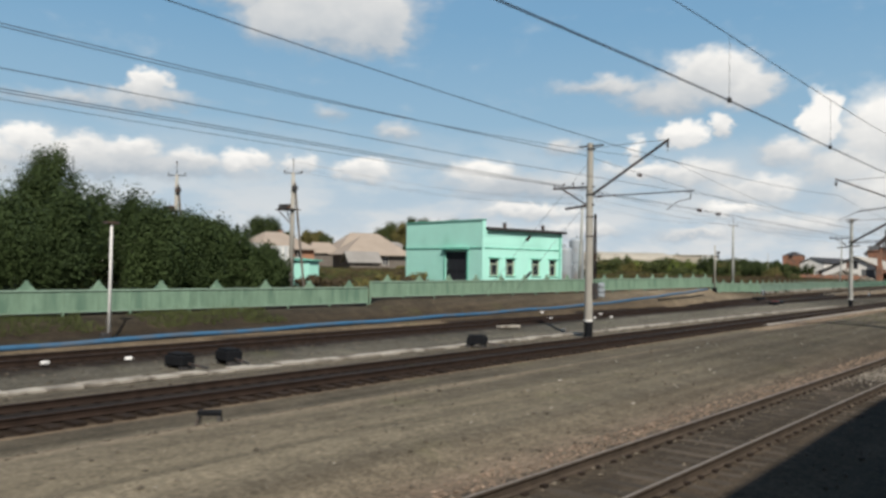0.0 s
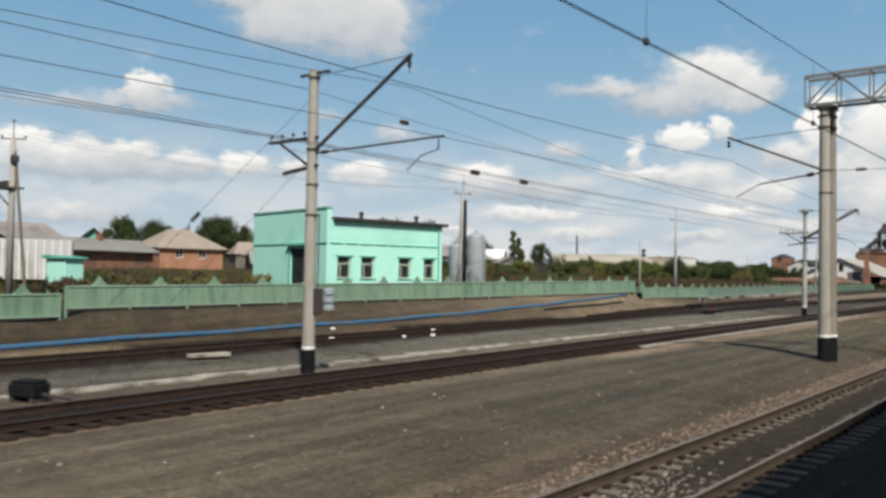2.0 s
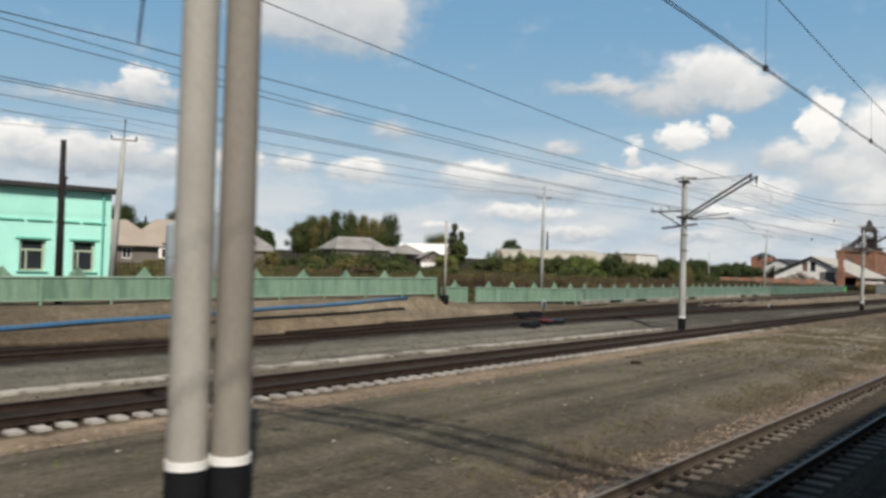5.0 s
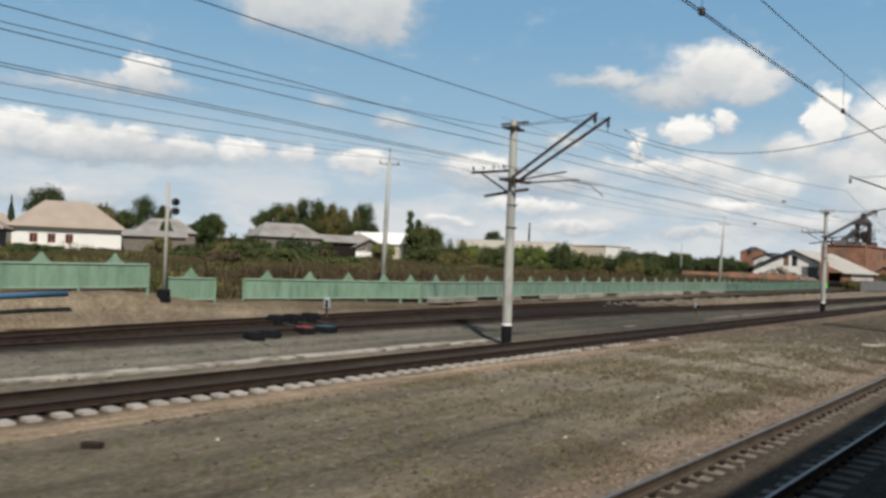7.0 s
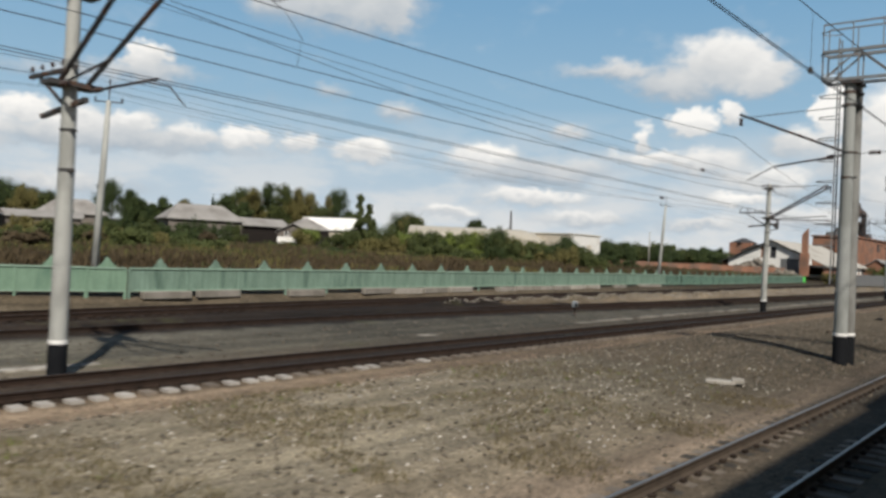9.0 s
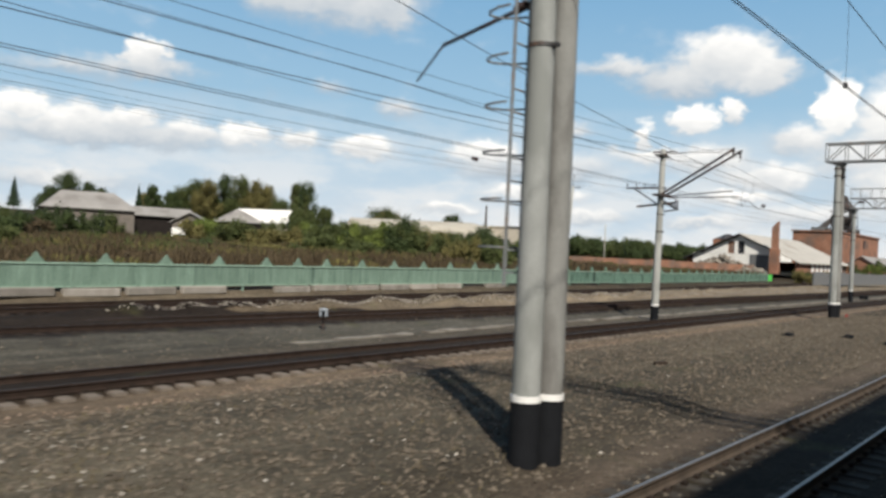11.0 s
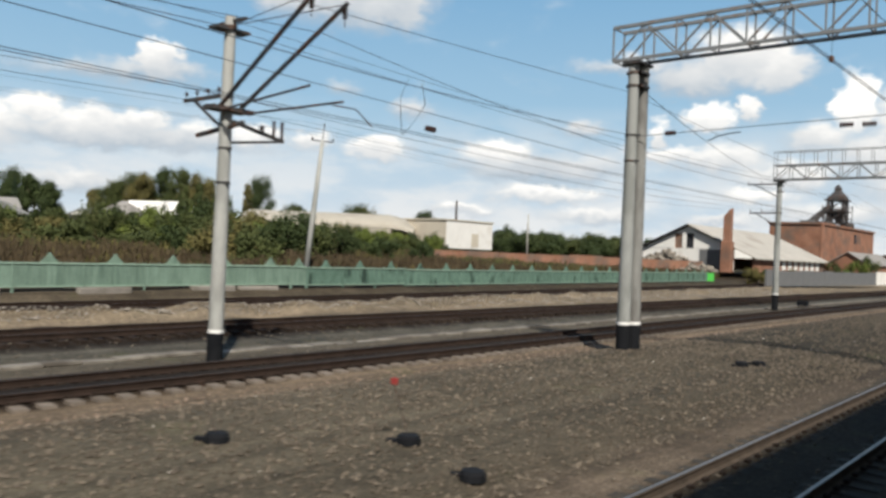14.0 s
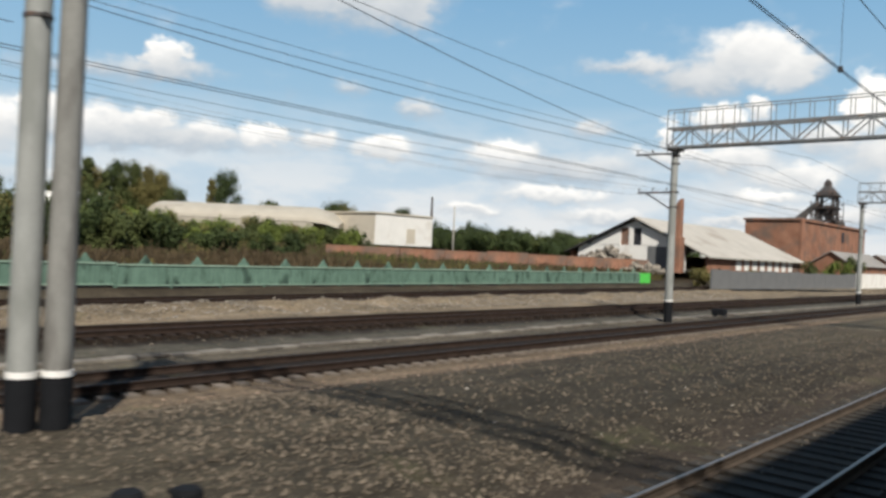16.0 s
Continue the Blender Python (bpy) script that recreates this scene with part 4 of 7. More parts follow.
def cantilever_mast(x, y, z, h, double, label, lean=0.0, reach=5.6, bracket=False):
    """A concrete catenary mast with raised cantilever strut(s) towards +x and feeder arms towards -x."""
    mast = empty("catenary_mast", x, y, z, label, "catenary mast", "catenary masts beside the tracks")
    mast.matrix_basis = pose(x, y, z, 0, lean, 0)
    pole_body(mast, h)
    low, high, out = h * 0.735, h * 0.985, 4.3
    for k in ((-0.55, 0.55) if double else (0.0,)):
        bar(mast, "strut", (0.15, k * 0.6, low), (out, k, high), 0.13)
        bar(mast, "tie_rod", (0.1, 0, h - 0.25), (out - 0.15, k, high - 0.02), 0.025)
        insulator(mast, (out - 0.08, k, high - 0.10), 4, 0.075)
        bar(mast, "register_arm", (0.2, k * 0.7, low - 0.12), (reach, k, low - 0.05 + (0.22 if double and k < 0 else 0.0)), 0.065)
        insulator(mast, (0.45, k * 0.75, low - 0.11), 4, 0.07, (1, 0, 0.01))
        if not double:
            bar(mast, "arm_end", (reach - 0.2, k, low - 0.05), (reach - 0.2, k, low - 0.42), 0.05)
            bar(mast, "steady_arm", (reach - 0.2, k, low - 0.42), (4.75, k, low - 0.55), 0.035)
            bar(mast, "steady_arm", (4.75, k, low - 0.55), (4.2, k, low - 0.95), 0.035)
        elif k > 0:
            bar(mast, "steady_arm", (reach - 0.4, k, low - 0.1), (reach + 0.5, k, low - 0.28), 0.035)
            bar(mast, "steady_arm", (reach + 0.5, k, low - 0.28), (reach + 1.1, k, low - 0.75), 0.035)
        bar(mast, "dropper", (out - 0.08, k, high - 0.4), (out - 0.08, k, high - 0.6), 0.03)
    if double:
        bm = bmesh.new()
        box(bm, -0.24, 0.30, -0.62, 0.62, low - 0.09, low + 0.03)
        part("bracket", bm, M_STEEL, mast)
        bm = bmesh.new()
        box(bm, -0.26, 0.2, -0.55, 0.55, h - 0.42, h - 0.34)
        part("bracket", bm, M_STEEL, mast)
    if bracket:       # a braced bracket with two upright insulators
        bm = bmesh.new()
        beam(bm, (0.1, 0.15, low - 0.35), (0.26, 1.85, low - 0.72), 0.10)
        beam(bm, (0.1, 0.15, low - 0.95), (0.26, 1.85, low - 0.72), 0.07)
        part("switch_bracket", bm, M_STEEL, mast)
        for k in (1.5, 1.8):
            insulator(mast, (0.24, k, low - 0.66), 7, 0.06, (0, 0, 1))
        insulator(mast, (0.2, 1.1, low - 0.55), 3, 0.10, (0, 0, 1))
    collar(mast, low, 0.20)
    collar(mast, h - 0.3, 0.175)
    collar(mast, h * 0.52, 0.20, 0.08)
    collar(mast, h * 0.62, 0.20, 0.06)
    crossarm(mast, h * 0.775, 2.2, 4)
    bm = bmesh.new()
    box(bm, -1.45, 0.85 if double else 0.25, -0.06, 0.06, h * 0.675, h * 0.675 + 0.11)
    bmesh.ops.rotate(bm, cent=(0, 0, h * 0.68), matrix=Matrix.Rotation(radians(-6), 3, "Y"), verts=bm.verts)
    part("lower_arm", bm, M_STEEL, mast)
    bm = bmesh.new()
    box(bm, -0.65, 0.75, -0.04, 0.04, h - 0.18, h - 0.10)
    part("top_arm", bm, M_STEEL, mast)
    return mast


MASTS = ((-19.98, 39.65, -0.36, 10.15, False, 0.0), (-19.5, 98.57, -0.36, 9.75, True, 0.3), (-19.7, 152.6, -0.36, 9.85, True, 0.6))
cantilever_mast(*MASTS[0][:5], "pale concrete catenary mast with one raised strut and black base", MASTS[0][5])
cantilever_mast(*MASTS[1][:5], "pale concrete catenary mast with two raised struts and black base", MASTS[1][5], 3.0)
cantilever_mast(*MASTS[2][:5], "pale concrete catenary mast with two struts and a switch bracket", MASTS[2][5], 4.3, True)
cantilever_mast(-20.0, -16.0, -0.36, 10.0, False, "pale concrete catenary mast with one raised strut and black base")


def truss(thing, x0, x1, z, depth=1.15, width=0.7, railing=0.0, step=1.15):
    """A lattice beam across the tracks: four chords, verticals and diagonals as parts."""
    for yy in (-width / 2, width / 2):
        for zz, w in ((z, 0.10), (z + depth, 0.11)):
            bm = bmesh.new()
            box(bm, x0, x1, yy - w / 2, yy + w / 2, zz - w / 2, zz + w / 2)
            part("chord", bm, M_TRUSS, thing)
    count = int((x1 - x0) / step)

    def piece(name, p, q, w):
        bm = bmesh.new()
        beam(bm, p, q, w)
        return mesh_of(name, bm, M_TRUSS)

    upright, rising = piece("upright", (0, 0, 0), (0, 0, depth), 0.05), piece("diagonal", (0, 0, 0), (step, 0, depth), 0.055)
    falling, rung = piece("diagonal", (0, 0, depth), (step, 0, 0), 0.055), piece("cross_bar", (0, -width / 2, 0), (0, width / 2, 0), 0.045)

    def place(name, mesh, x, y, zz):
        ob = new(name, mesh)
        ob.parent = thing
        ob.location = (x, y, zz)

    for i in range(count + 1):
        x = x0 + i * step
        for yy in (-width / 2, width / 2):
            place("upright", upright, x, yy, z)
            if i < count:
                place("diagonal", falling if i % 2 else rising, x, yy, z)
        for zz in (z, z + depth):
            place("cross_bar", rung, x, 0, zz)
    if railing:
        bm = bmesh.new()
        for yy in (-width / 2, width / 2):
            box(bm, x0, x1, yy - 0.025, yy + 0.025, z + depth + railing - 0.05, z + depth + railing)
            for i in range(0, int((x1 - x0) / 0.95) + 1):
                x = x0 + i * 0.95
                beam(bm, (x, yy, z + depth), (x, yy, z + depth + railing), 0.035)
        part("railing", bm, M_TRUSS, thing)


def portal(x, y, label, x1, h=10.0, ends=-0.9, depth=1.15, railing=0.0, spacing=0.49, twin=True, ladder=False, arm=True, far_legs=True):
    p = empty("gantry", x, y, 0.0, label, "gantry", "portals over the tracks")
    pole_body(p, h, 0.228, 0.183, 0.93)
    if twin:
        bm = bmesh.new()
        tube(bm, [(0.224, 0.93), (0.18, h)], 32, (0.12, spacing))
        part("shaft", bm, M_POLEBROWN if y < 90 else M_POLEDIRTY, p)
        bm = bmesh.new()
        tube(bm, [(0.248, -0.9), (0.242, 0.83)], 32, (0.12, spacing))
        part("base_paint", bm, M_BLACK, p, "black painted pole base")
        bm = bmesh.new()
        tube(bm, [(0.242, 0.83), (0.242, 0.93)], 32, (0.12, spacing))
        part("white_band", bm, M_WHITE, p, "white painted ring")
    if far_legs:
        bm = bmesh.new()
        tube(bm, [(0.24, -0.9), (0.19, h)], 12, (x1 - x - 1.0, 0.2))
        part("shaft", bm, M_CONCRETE, p)
    yc = spacing / 2 if twin else 0
    bm = bmesh.new()
    box(bm, -0.28, 0.34, yc - 0.5, yc + 0.5, h - 0.02, h + 0.08)
    part("pole_head", bm, M_STEEL, p)
    for zz in (h - 0.3, h - 0.75):
        collar(p, zz, 0.21, 0.09)
        if twin:
            bm = bmesh.new()
            box(bm, -0.25, 0.34, -0.05, spacing + 0.05, zz - 0.04, zz + 0.04)
            part("tie_plate", bm, M_STEEL, p)
    holder = new("beam")
    holder.parent = p
    holder.location = (0, yc, 0)
    truss(holder, ends, x1 - x, h + 0.16, depth, 0.75, railing)
    for zz in (h * 0.75, h * 0.66):
        collar(p, zz, 0.22, 0.06)
    if arm:
        bar(p, "strut", (-0.1, 0.2, h * 0.755), (-3.9, 0.35, h * 0.925), 0.10)
        bar(p, "tie_rod", (-0.1, 0.1, h - 0.75), (-3.6, 0.3, h * 0.91), 0.03)
        insulator(p, (-3.85, 0.35, h * 0.91), 4, 0.085)
        bar(p, "register_arm", (-0.2, 0.2, h * 0.745), (-2.75, 0.9, h * 0.72), 0.07)
        insulator(p, (-0.45, 0.22, h * 0.742), 4, 0.09, (-1, 0.25, -0.1))
        bar(p, "steady_arm", (-2.75, 0.9, h * 0.72), (-3.9, 1.5, h * 0.675), 0.04)
    if ladder:
        bm = bmesh.new()
        for s in (-0.2, 0.2):
            beam(bm, (-0.36, s - 0.02, 2.6), (-0.36, s - 0.02, h + 1.6), 0.04)
        for i in range(24):
            z = 2.8 + i * 0.36
            beam(bm, (-0.36, -0.22, z), (-0.36, 0.18, z), 0.025)
        for z in np.arange(3.2, h + 2.0, 0.75):
            pts = [(-0.36 - 0.62 * math.sin(a), -0.02 + 0.36 * math.cos(a), z) for a in np.linspace(0, math.pi, 8)]
            for a, b in zip(pts, pts[1:]):
                beam(bm, a, b, 0.03)
        part("caged_ladder", bm, M_TRUSS, p, "steel ladder with safety hoops")
    return p


portal(-7.78, 55.22, "steel lattice portal on twin concrete poles with black bases", 14.0, 9.75, -0.7)
portal(-6.80, 119.68, "steel lattice portal with railing and caged ladder on twin poles", 14.0, 9.6, -0.9, 1.0, 1.0, spacing=0.47, ladder=True)
portal(-13.05, 164.3, "long steel lattice portal on twin concrete poles with black bases", 14.0, 9.75, -0.75, arm=False)
g4 = portal(-20.15, 201.6, "steel lattice portal with railing on a concrete pole", 16.0, 9.35, -0.35, 1.05, 1.05, twin=False, arm=False)
crossarm(g4, 9.2, 2.4, 3)
crossarm(g4, 7.0, 2.2, 3)
g5 = portal(-21.2, 245.7, "distant steel lattice portal on a concrete pole", 16.0, 9.6, -0.35, 1.05, 0.9, twin=False, arm=False)
portal(-19.4, 330.0, "distant steel lattice portal on a concrete pole", 16.0, 9.6, -0.35, 1.05, 0.0, twin=False, arm=False)


def wire(name, pts, r=0.014, label="thin dark overhead wire", category="overhead wire", group="overhead wires"):
    bm = bmesh.new()
    if len(pts) == 2 and abs(pts[0][1] - pts[1][1]) < 0.5:
        beam(bm, pts[0], pts[1], 2 * r, sides=5)
    else:
        sweep(bm, pts, [(r * math.cos(a), r * math.sin(a)) for a in (0.3, 1.56, 2.81, 4.07, 5.33)])
    ob = new(name, mesh_of(name, bm, M_WIRE))
    return tagged(ob, label, category, group)


def sag_points(supports, sag, steps=14):
    out = []
    for a, b in zip(supports, supports[1:]):
        a, b = Vector(a), Vector(b)
        for i in range(steps):
            k = i / steps
            p = a.lerp(b, k)
            p.z -= 4 * sag * k * (1 - k)
            out.append(p)
    out.append(Vector(supports[-1]))
    return out


# the near track's contact wires zigzag from support to support
WIRE_X = ((-60, -8.0), (-5, -6.2), (10, -5.75), (16, -5.42), (31, -5.0), (42, -4.5), (55.5, -4.0), (73, -4.0), (98, -3.95), (120, -3.75), (140, -3.8), (164.6, -3.8), (175, -4.05), (201.6, -4.5), (262, -4.8), (330, -5.4))
PORTAL_Y = (-60.0, -5.0, 55.5, 120.0, 164.6, 201.6, 262.0, 330.0)


def near_catenary():
    """A sagging messenger, two contact wires side by side and the hangers between them."""
    mess = []
    for a, b in zip(PORTAL_Y, PORTAL_Y[1:]):
        sag = (0.55 if a < 50 else 0.95) * ((b - a) / 64.5) ** 2
        for i in range(16):
            k = i / 16
            y = a + (b - a) * k
            mess.append((at_y(WIRE_X, y), y, 8.25 - 4 * sag * k * (1 - k)))
        for k in (0.12, 0.25, 0.38, 0.5, 0.62, 0.75, 0.88):
            y = a + (b - a) * k
            x, z = at_y(WIRE_X, y), 8.25 - 4 * sag * k * (1 - k)
            wire("hanger", [(x, y, z), (x, y, 6.5)], 0.004, "thin hanger between two overhead wires", "wire hanger", "wire hangers")
            bm = bmesh.new()
            box(bm, x - 0.035, x + 0.035, y - 0.05, y + 0.05, 6.46, 6.56, 0.01)
            tagged(new("wire_clamp", mesh_of("wire_clamp", bm, M_STEEL)), "small dark clamp joining two contact wires", "wire clamp", "wire clamps")
    wire("messenger_wire", mess, 0.009, "sagging messenger wire over the near track")
    for s in (-0.022, 0.022):
        wire("contact_wire", [(x + s, y, 6.5) for x, y, z in mess], 0.008, "level contact wire over the near track")


near_catenary()
MAST_Y = (-60.0, -16.0, 39.65, 98.57, 152.6, 201.6, 262.0, 330.0)
wire("messenger_wire", sag_points([(-15.75, -60.0, 8.6), (-15.75, -16.0, 8.6), (-15.65, 39.6, 8.62), (-15.35, 98.5, 8.1), (-15.6, 152.6, 8.45), (-15.0, 201.6, 8.3), (-15.3, 262.0, 8.4)], 1.15), 0.009, "sagging messenger wire over a track")
wire("messenger_wire", sag_points([(-15.1, 98.5, 8.1), (-13.15, 164.3, 8.8), (-12.8, 201.6, 8.6), (-12.8, 262.0, 8.6)], 0.55), 0.008, "sagging messenger wire over a track")
for s_ in (0.0, 0.06):
    wire("contact_wire", [(x, y, 6.28 + s_) for x, y in zip((-15.6, -16.4, -15.1, -14.7, -15.1, -14.9, -15.3, -15.3), MAST_Y)], 0.009, "level contact wire over a track")
LIFTED_X = ((-60, -14.0), (-5, -14.4), (20, -13.7), (36, -11.9), (55.6, -10.9), (91, -11.6), (101, -11.1), (120, -10.5), (164.5, -13.3))
wire("contact_wire", [(at_y(LIFTED_X, y), y, 6.32) for y in range(-60, 165, 4)], 0.008, "level contact wire beside a portal")
wire("messenger_wire", sag_points([(-11.6, -5.0, 8.05), (-11.6, 55.8, 8.05), (-10.9, 120.3, 8.05), (-13.3, 164.5, 7.4)], 0.9), 0.010, "sagging messenger wire over a lifted track")
wire("cross_span_wire", sag_points([(-13.2, 164.6, 9.2), (-20.1, 201.5, 9.3)], 0.5), 0.013, "slack wire from a portal to the next mast")
wire("cross_span_wire", [(-7.6, 55.6, 7.36), (-6.2, 55.6, 7.31), (-3.5, 55.6, 7.36), (4.5, 55.6, 7.4)], 0.012, "taut cross-span wire with an insulator below a portal")
for top, foot in ((8.9, (-23.6, 32.3)), (6.9, (-23.0, 33.9))):
    wire("stay_wire", [(-19.98, 39.65, top), (foot[0], foot[1], -0.35)], 0.012, "slanting stay wire from a mast to the ground")
wire("cross_span_wire", [(-13.2, 164.5, 7.3), (-5.0, 164.5, 7.45), (4.5, 164.5, 7.5)], 0.012, "taut cross-span wire with an insulator below a portal")
wire("cross_span_wire", [(-7.0, 120.0, 7.2), (4.5, 120.0, 7.4)], 0.012, "taut cross-span wire with an insulator below a portal")
wire("jumper_wire", [(-16.0, 156.3, 8.1), (-16.15, 156.1, 7.5), (-16.3, 156.3, 6.9), (-16.3, 156.4, 6.45)], 0.012, "hanging jumper cable beside a mast")
wire("jumper_wire", [(-15.7, 156.5, 7.9), (-15.9, 156.9, 7.4), (-16.2, 156.7, 6.8), (-16.3, 156.4, 6.45)], 0.012, "hanging jumper cable beside a mast")
wire("steady_arm_tube", [(-10.42, 164.5, 7.0), (-10.1, 164.5, 7.14), (-9.75, 164.52, 7.2), (-9.41, 164.55, 7.23)], 0.02, "short curved steady arm under a cross-span", "steady arm")
JUMPER = [(-15.5, 101.1, 9.07), (-4.0, 94.1, 7.31)]
wire("jumper_wire", [(-15.5, 101.1, 9.07), (-15.35, 101.7, 8.8), (-15.2, 102.15, 8.2), (-15.4, 102.2, 7.55)], 0.009, "looped jumper cable between two wires")
wire("jumper_wire", [(-4.0, 94.2, 7.3), (-4.15, 93.9, 7.0), (-4.2, 94.0, 6.8), (-4.0, 94.8, 6.7), (-4.0, 95.3, 6.53)], 0.008, "looped jumper cable between two wires")
wire("jumper_wire", sag_points(JUMPER, 0.95), 0.012, "slack jumper cable crossing between two tracks")
for dx, z, sag, first in ((-0.35, 9.6, 0.35, 3), (-0.9, 7.5, 0.42, 0), (-1.7, 7.3, 0.45, 2)):
    wire("feeder_wire", sag_points([(-19.8 + dx, y, z) for y in MAST_Y[first:]], sag), 0.008, "thin feeder wire on mast crossarms")
for dx, dz in ((0.0, 0.0), (0.22, -0.07)):
    wire("feeder_wire", sag_points([(-20.35 + dx, y, z + dz) for y, z in zip(MAST_Y, (9.3, 9.3, 9.2, 8.45, 9.4, 9.4, 9.4, 9.4))], 0.40), 0.008, "paired feeder wire on mast brackets")


def wire_insulator(x, y, z, along=(0, 1, 0), label="dark insulator string in an overhead wire"):
    t = empty("wire_insulator", x, y, z, label, "insulator", "insulators in overhead wires")
    insulator(t, Vector((0, 0, 0)), 5, 0.085, along, "disc_string")


for x, y, z, d in ((-6.75, 55.6, 7.33, (1, 0, 0)), (-11.9, 164.5, 7.34, (1, 0, 0)), (-6.5, 164.5, 7.24, (1, 0, 0)), (-5.9, 164.5, 7.22, (1, 0, 0)), (-6.2, 120.0, 7.22, (1, 0, 0)), (-18.6, 42.5, 8.35, (0, 1, 0)), (-15.1, 42.0, 6.3, (0, 1, 0)), (-15.2, 45.0, 6.3, (0, 1, 0)), (-15.0, 156.0, 6.5, (0, 1, 0)), (-20.0, 140.0, 9.25, (0, 1, 0)), (-21.4, 137.0, 7.2, (0, 1, 0)),
                   (-4.0, 58.0, 8.1, (0, 1, 0)), (-21.57, 36.44, 4.84, (-0.36, -0.73, -0.93)), (-21.6, 36.55, 3.0, (-0.3, -0.58, -0.73))):
    wire_insulator(x, y, z, d)

# ---- utility poles behind the fence ----


def utility_pole(x, y, top, label, r=0.13, arms=True, material=None, lean=0.0, head=1, tip=0.0):
    z = ground_z(x, y) - 0.1
    h = top - z
    p = empty("utility_pole", x, y, z, label, "utility pole", "poles behind the fence")
    p.matrix_basis = pose(x, y, z, -tip, lean, 0)
    bm = bmesh.new()
    tube(bm, [(r * 1.15, 0), (r, h * 0.5), (r * 0.72, h - 0.9 if arms else h)], 10)
    part("shaft", bm, material or M_CONCRETE, p, smooth=True)
    if arms:
        bar(p, "top_pin", (0, 0, h - 0.9), (0, 0, h), 0.05)
        bar(p, "crossarm", (-0.45, -0.45, h - 0.95), (0.45, 0.45, h - 0.95), 0.07)
        for s in (-0.42, 0.42):
            insulator(p, (s, s, h - 0.9), 2, 0.06, (0, 0, 1))
        insulator(p, (0, 0, h - 0.05), 2, 0.06, (0, 0, 1))
    if head == 2:     # transformer platform and switch gear
        zz = h - 3.6
        bm = bmesh.new()
        box(bm, -1.3, 0.3, -0.5, 0.5, zz, zz + 0.08)
        for s in (-0.4, 0.4):
            beam(bm, (-1.1, s, zz), (0.0, 0, zz - 1.1), 0.06)
        for i in range(4):
            box(bm, -1.2 + i * 0.3, -1.08 + i * 0.3, -0.3, 0.3, zz + 0.08, zz + 0.42)
        part("switch_platform", bm, M_STEEL, p)
        bm = bmesh.new()
        tube(bm, [(0.2, h - 2.2), (0.22, h - 1.9), (0.1, h - 1.8)], 10, (0.2, 0))
        part("lamp_housing", bm, M_STEEL, p)
        bar(p, "brace_pole", (0.9, 0.5, 0), (0.1, 0.05, h - 1.6), 0.16, M_OLDWOOD)
    return p


utility_pole(-44.2, 40.4, 10.75, "concrete power pole with switch gear and three insulators", 0.17, head=2)
utility_pole(-52.0, 36.0, 10.6, "concrete power pole among trees", 0.15, head=2)
utility_pole(-37.6, 70.7, 10.2, "slim pale concrete power pole beside the turquoise building", 0.15, material=M_POLEPALE, tip=3.3)
utility_pole(-35.3, 107.5, 10.35, "slim pale concrete power pole behind the fence", 0.15, material=M_POLEPALE, lean=-1.0, tip=2.9)
utility_pole(-35.7, 169.0, 10.1, "slim pale concrete power pole leaning behind the fence", 0.15, material=M_POLEPALE, lean=1.5, tip=5.0)
utility_pole(-33.6, 66.2, 8.2, "dark tarred timber post beside the fence", 0.15, False, M_DARKWOOD)
POLE_TOPS = ((-44.2, 40.4, 10.7), (-37.6, 70.7, 10.15), (-35.45, 107.5, 10.3), (-35.5, 169.0, 10.05), (-36.5, 232.0, 9.95), (-42.0, 300.0, 10.5))
for s in (-0.42, 0.0, 0.42):
    wire("power_line", sag_points([(x + s, y + s, z - (0.55 if s else 0.0)) for x, y, z in POLE_TOPS], 0.7), 0.006, "thin power line between utility poles", "power line", "power lines")



def pierced_wall(bm, us, zs, open_cells, place, thick):
    """One connected wall on a grid of lines us, zs, with open cells left out; place(u, depth, z) gives the point."""
    verts = {}

    def v(i, j, k):
        if (i, j, k) not in verts:
            verts[i, j, k] = bm.verts.new(place(us[i], thick * k, zs[j]))
        return verts[i, j, k]

    solid = {(i, j) for i in range(len(us) - 1) for j in range(len(zs) - 1) if (i, j) not in open_cells}
    for i, j in solid:
        bm.faces.new((v(i, j, 0), v(i + 1, j, 0), v(i + 1, j + 1, 0), v(i, j + 1, 0)))
        bm.faces.new((v(i, j + 1, 1), v(i + 1, j + 1, 1), v(i + 1, j, 1), v(i, j, 1)))
        for di, dj, a, b in ((-1, 0, (i, j + 1), (i, j)), (1, 0, (i + 1, j), (i + 1, j + 1)), (0, -1, (i, j), (i + 1, j)), (0, 1, (i + 1, j + 1), (i, j + 1))):
            if (i + di, j + dj) not in solid:
                bm.faces.new((v(*b, 0), v(*a, 0), v(*a, 1), v(*b, 1)))
    bmesh.ops.recalc_face_normals(bm, faces=bm.faces)


# ---- turquoise railway building ----


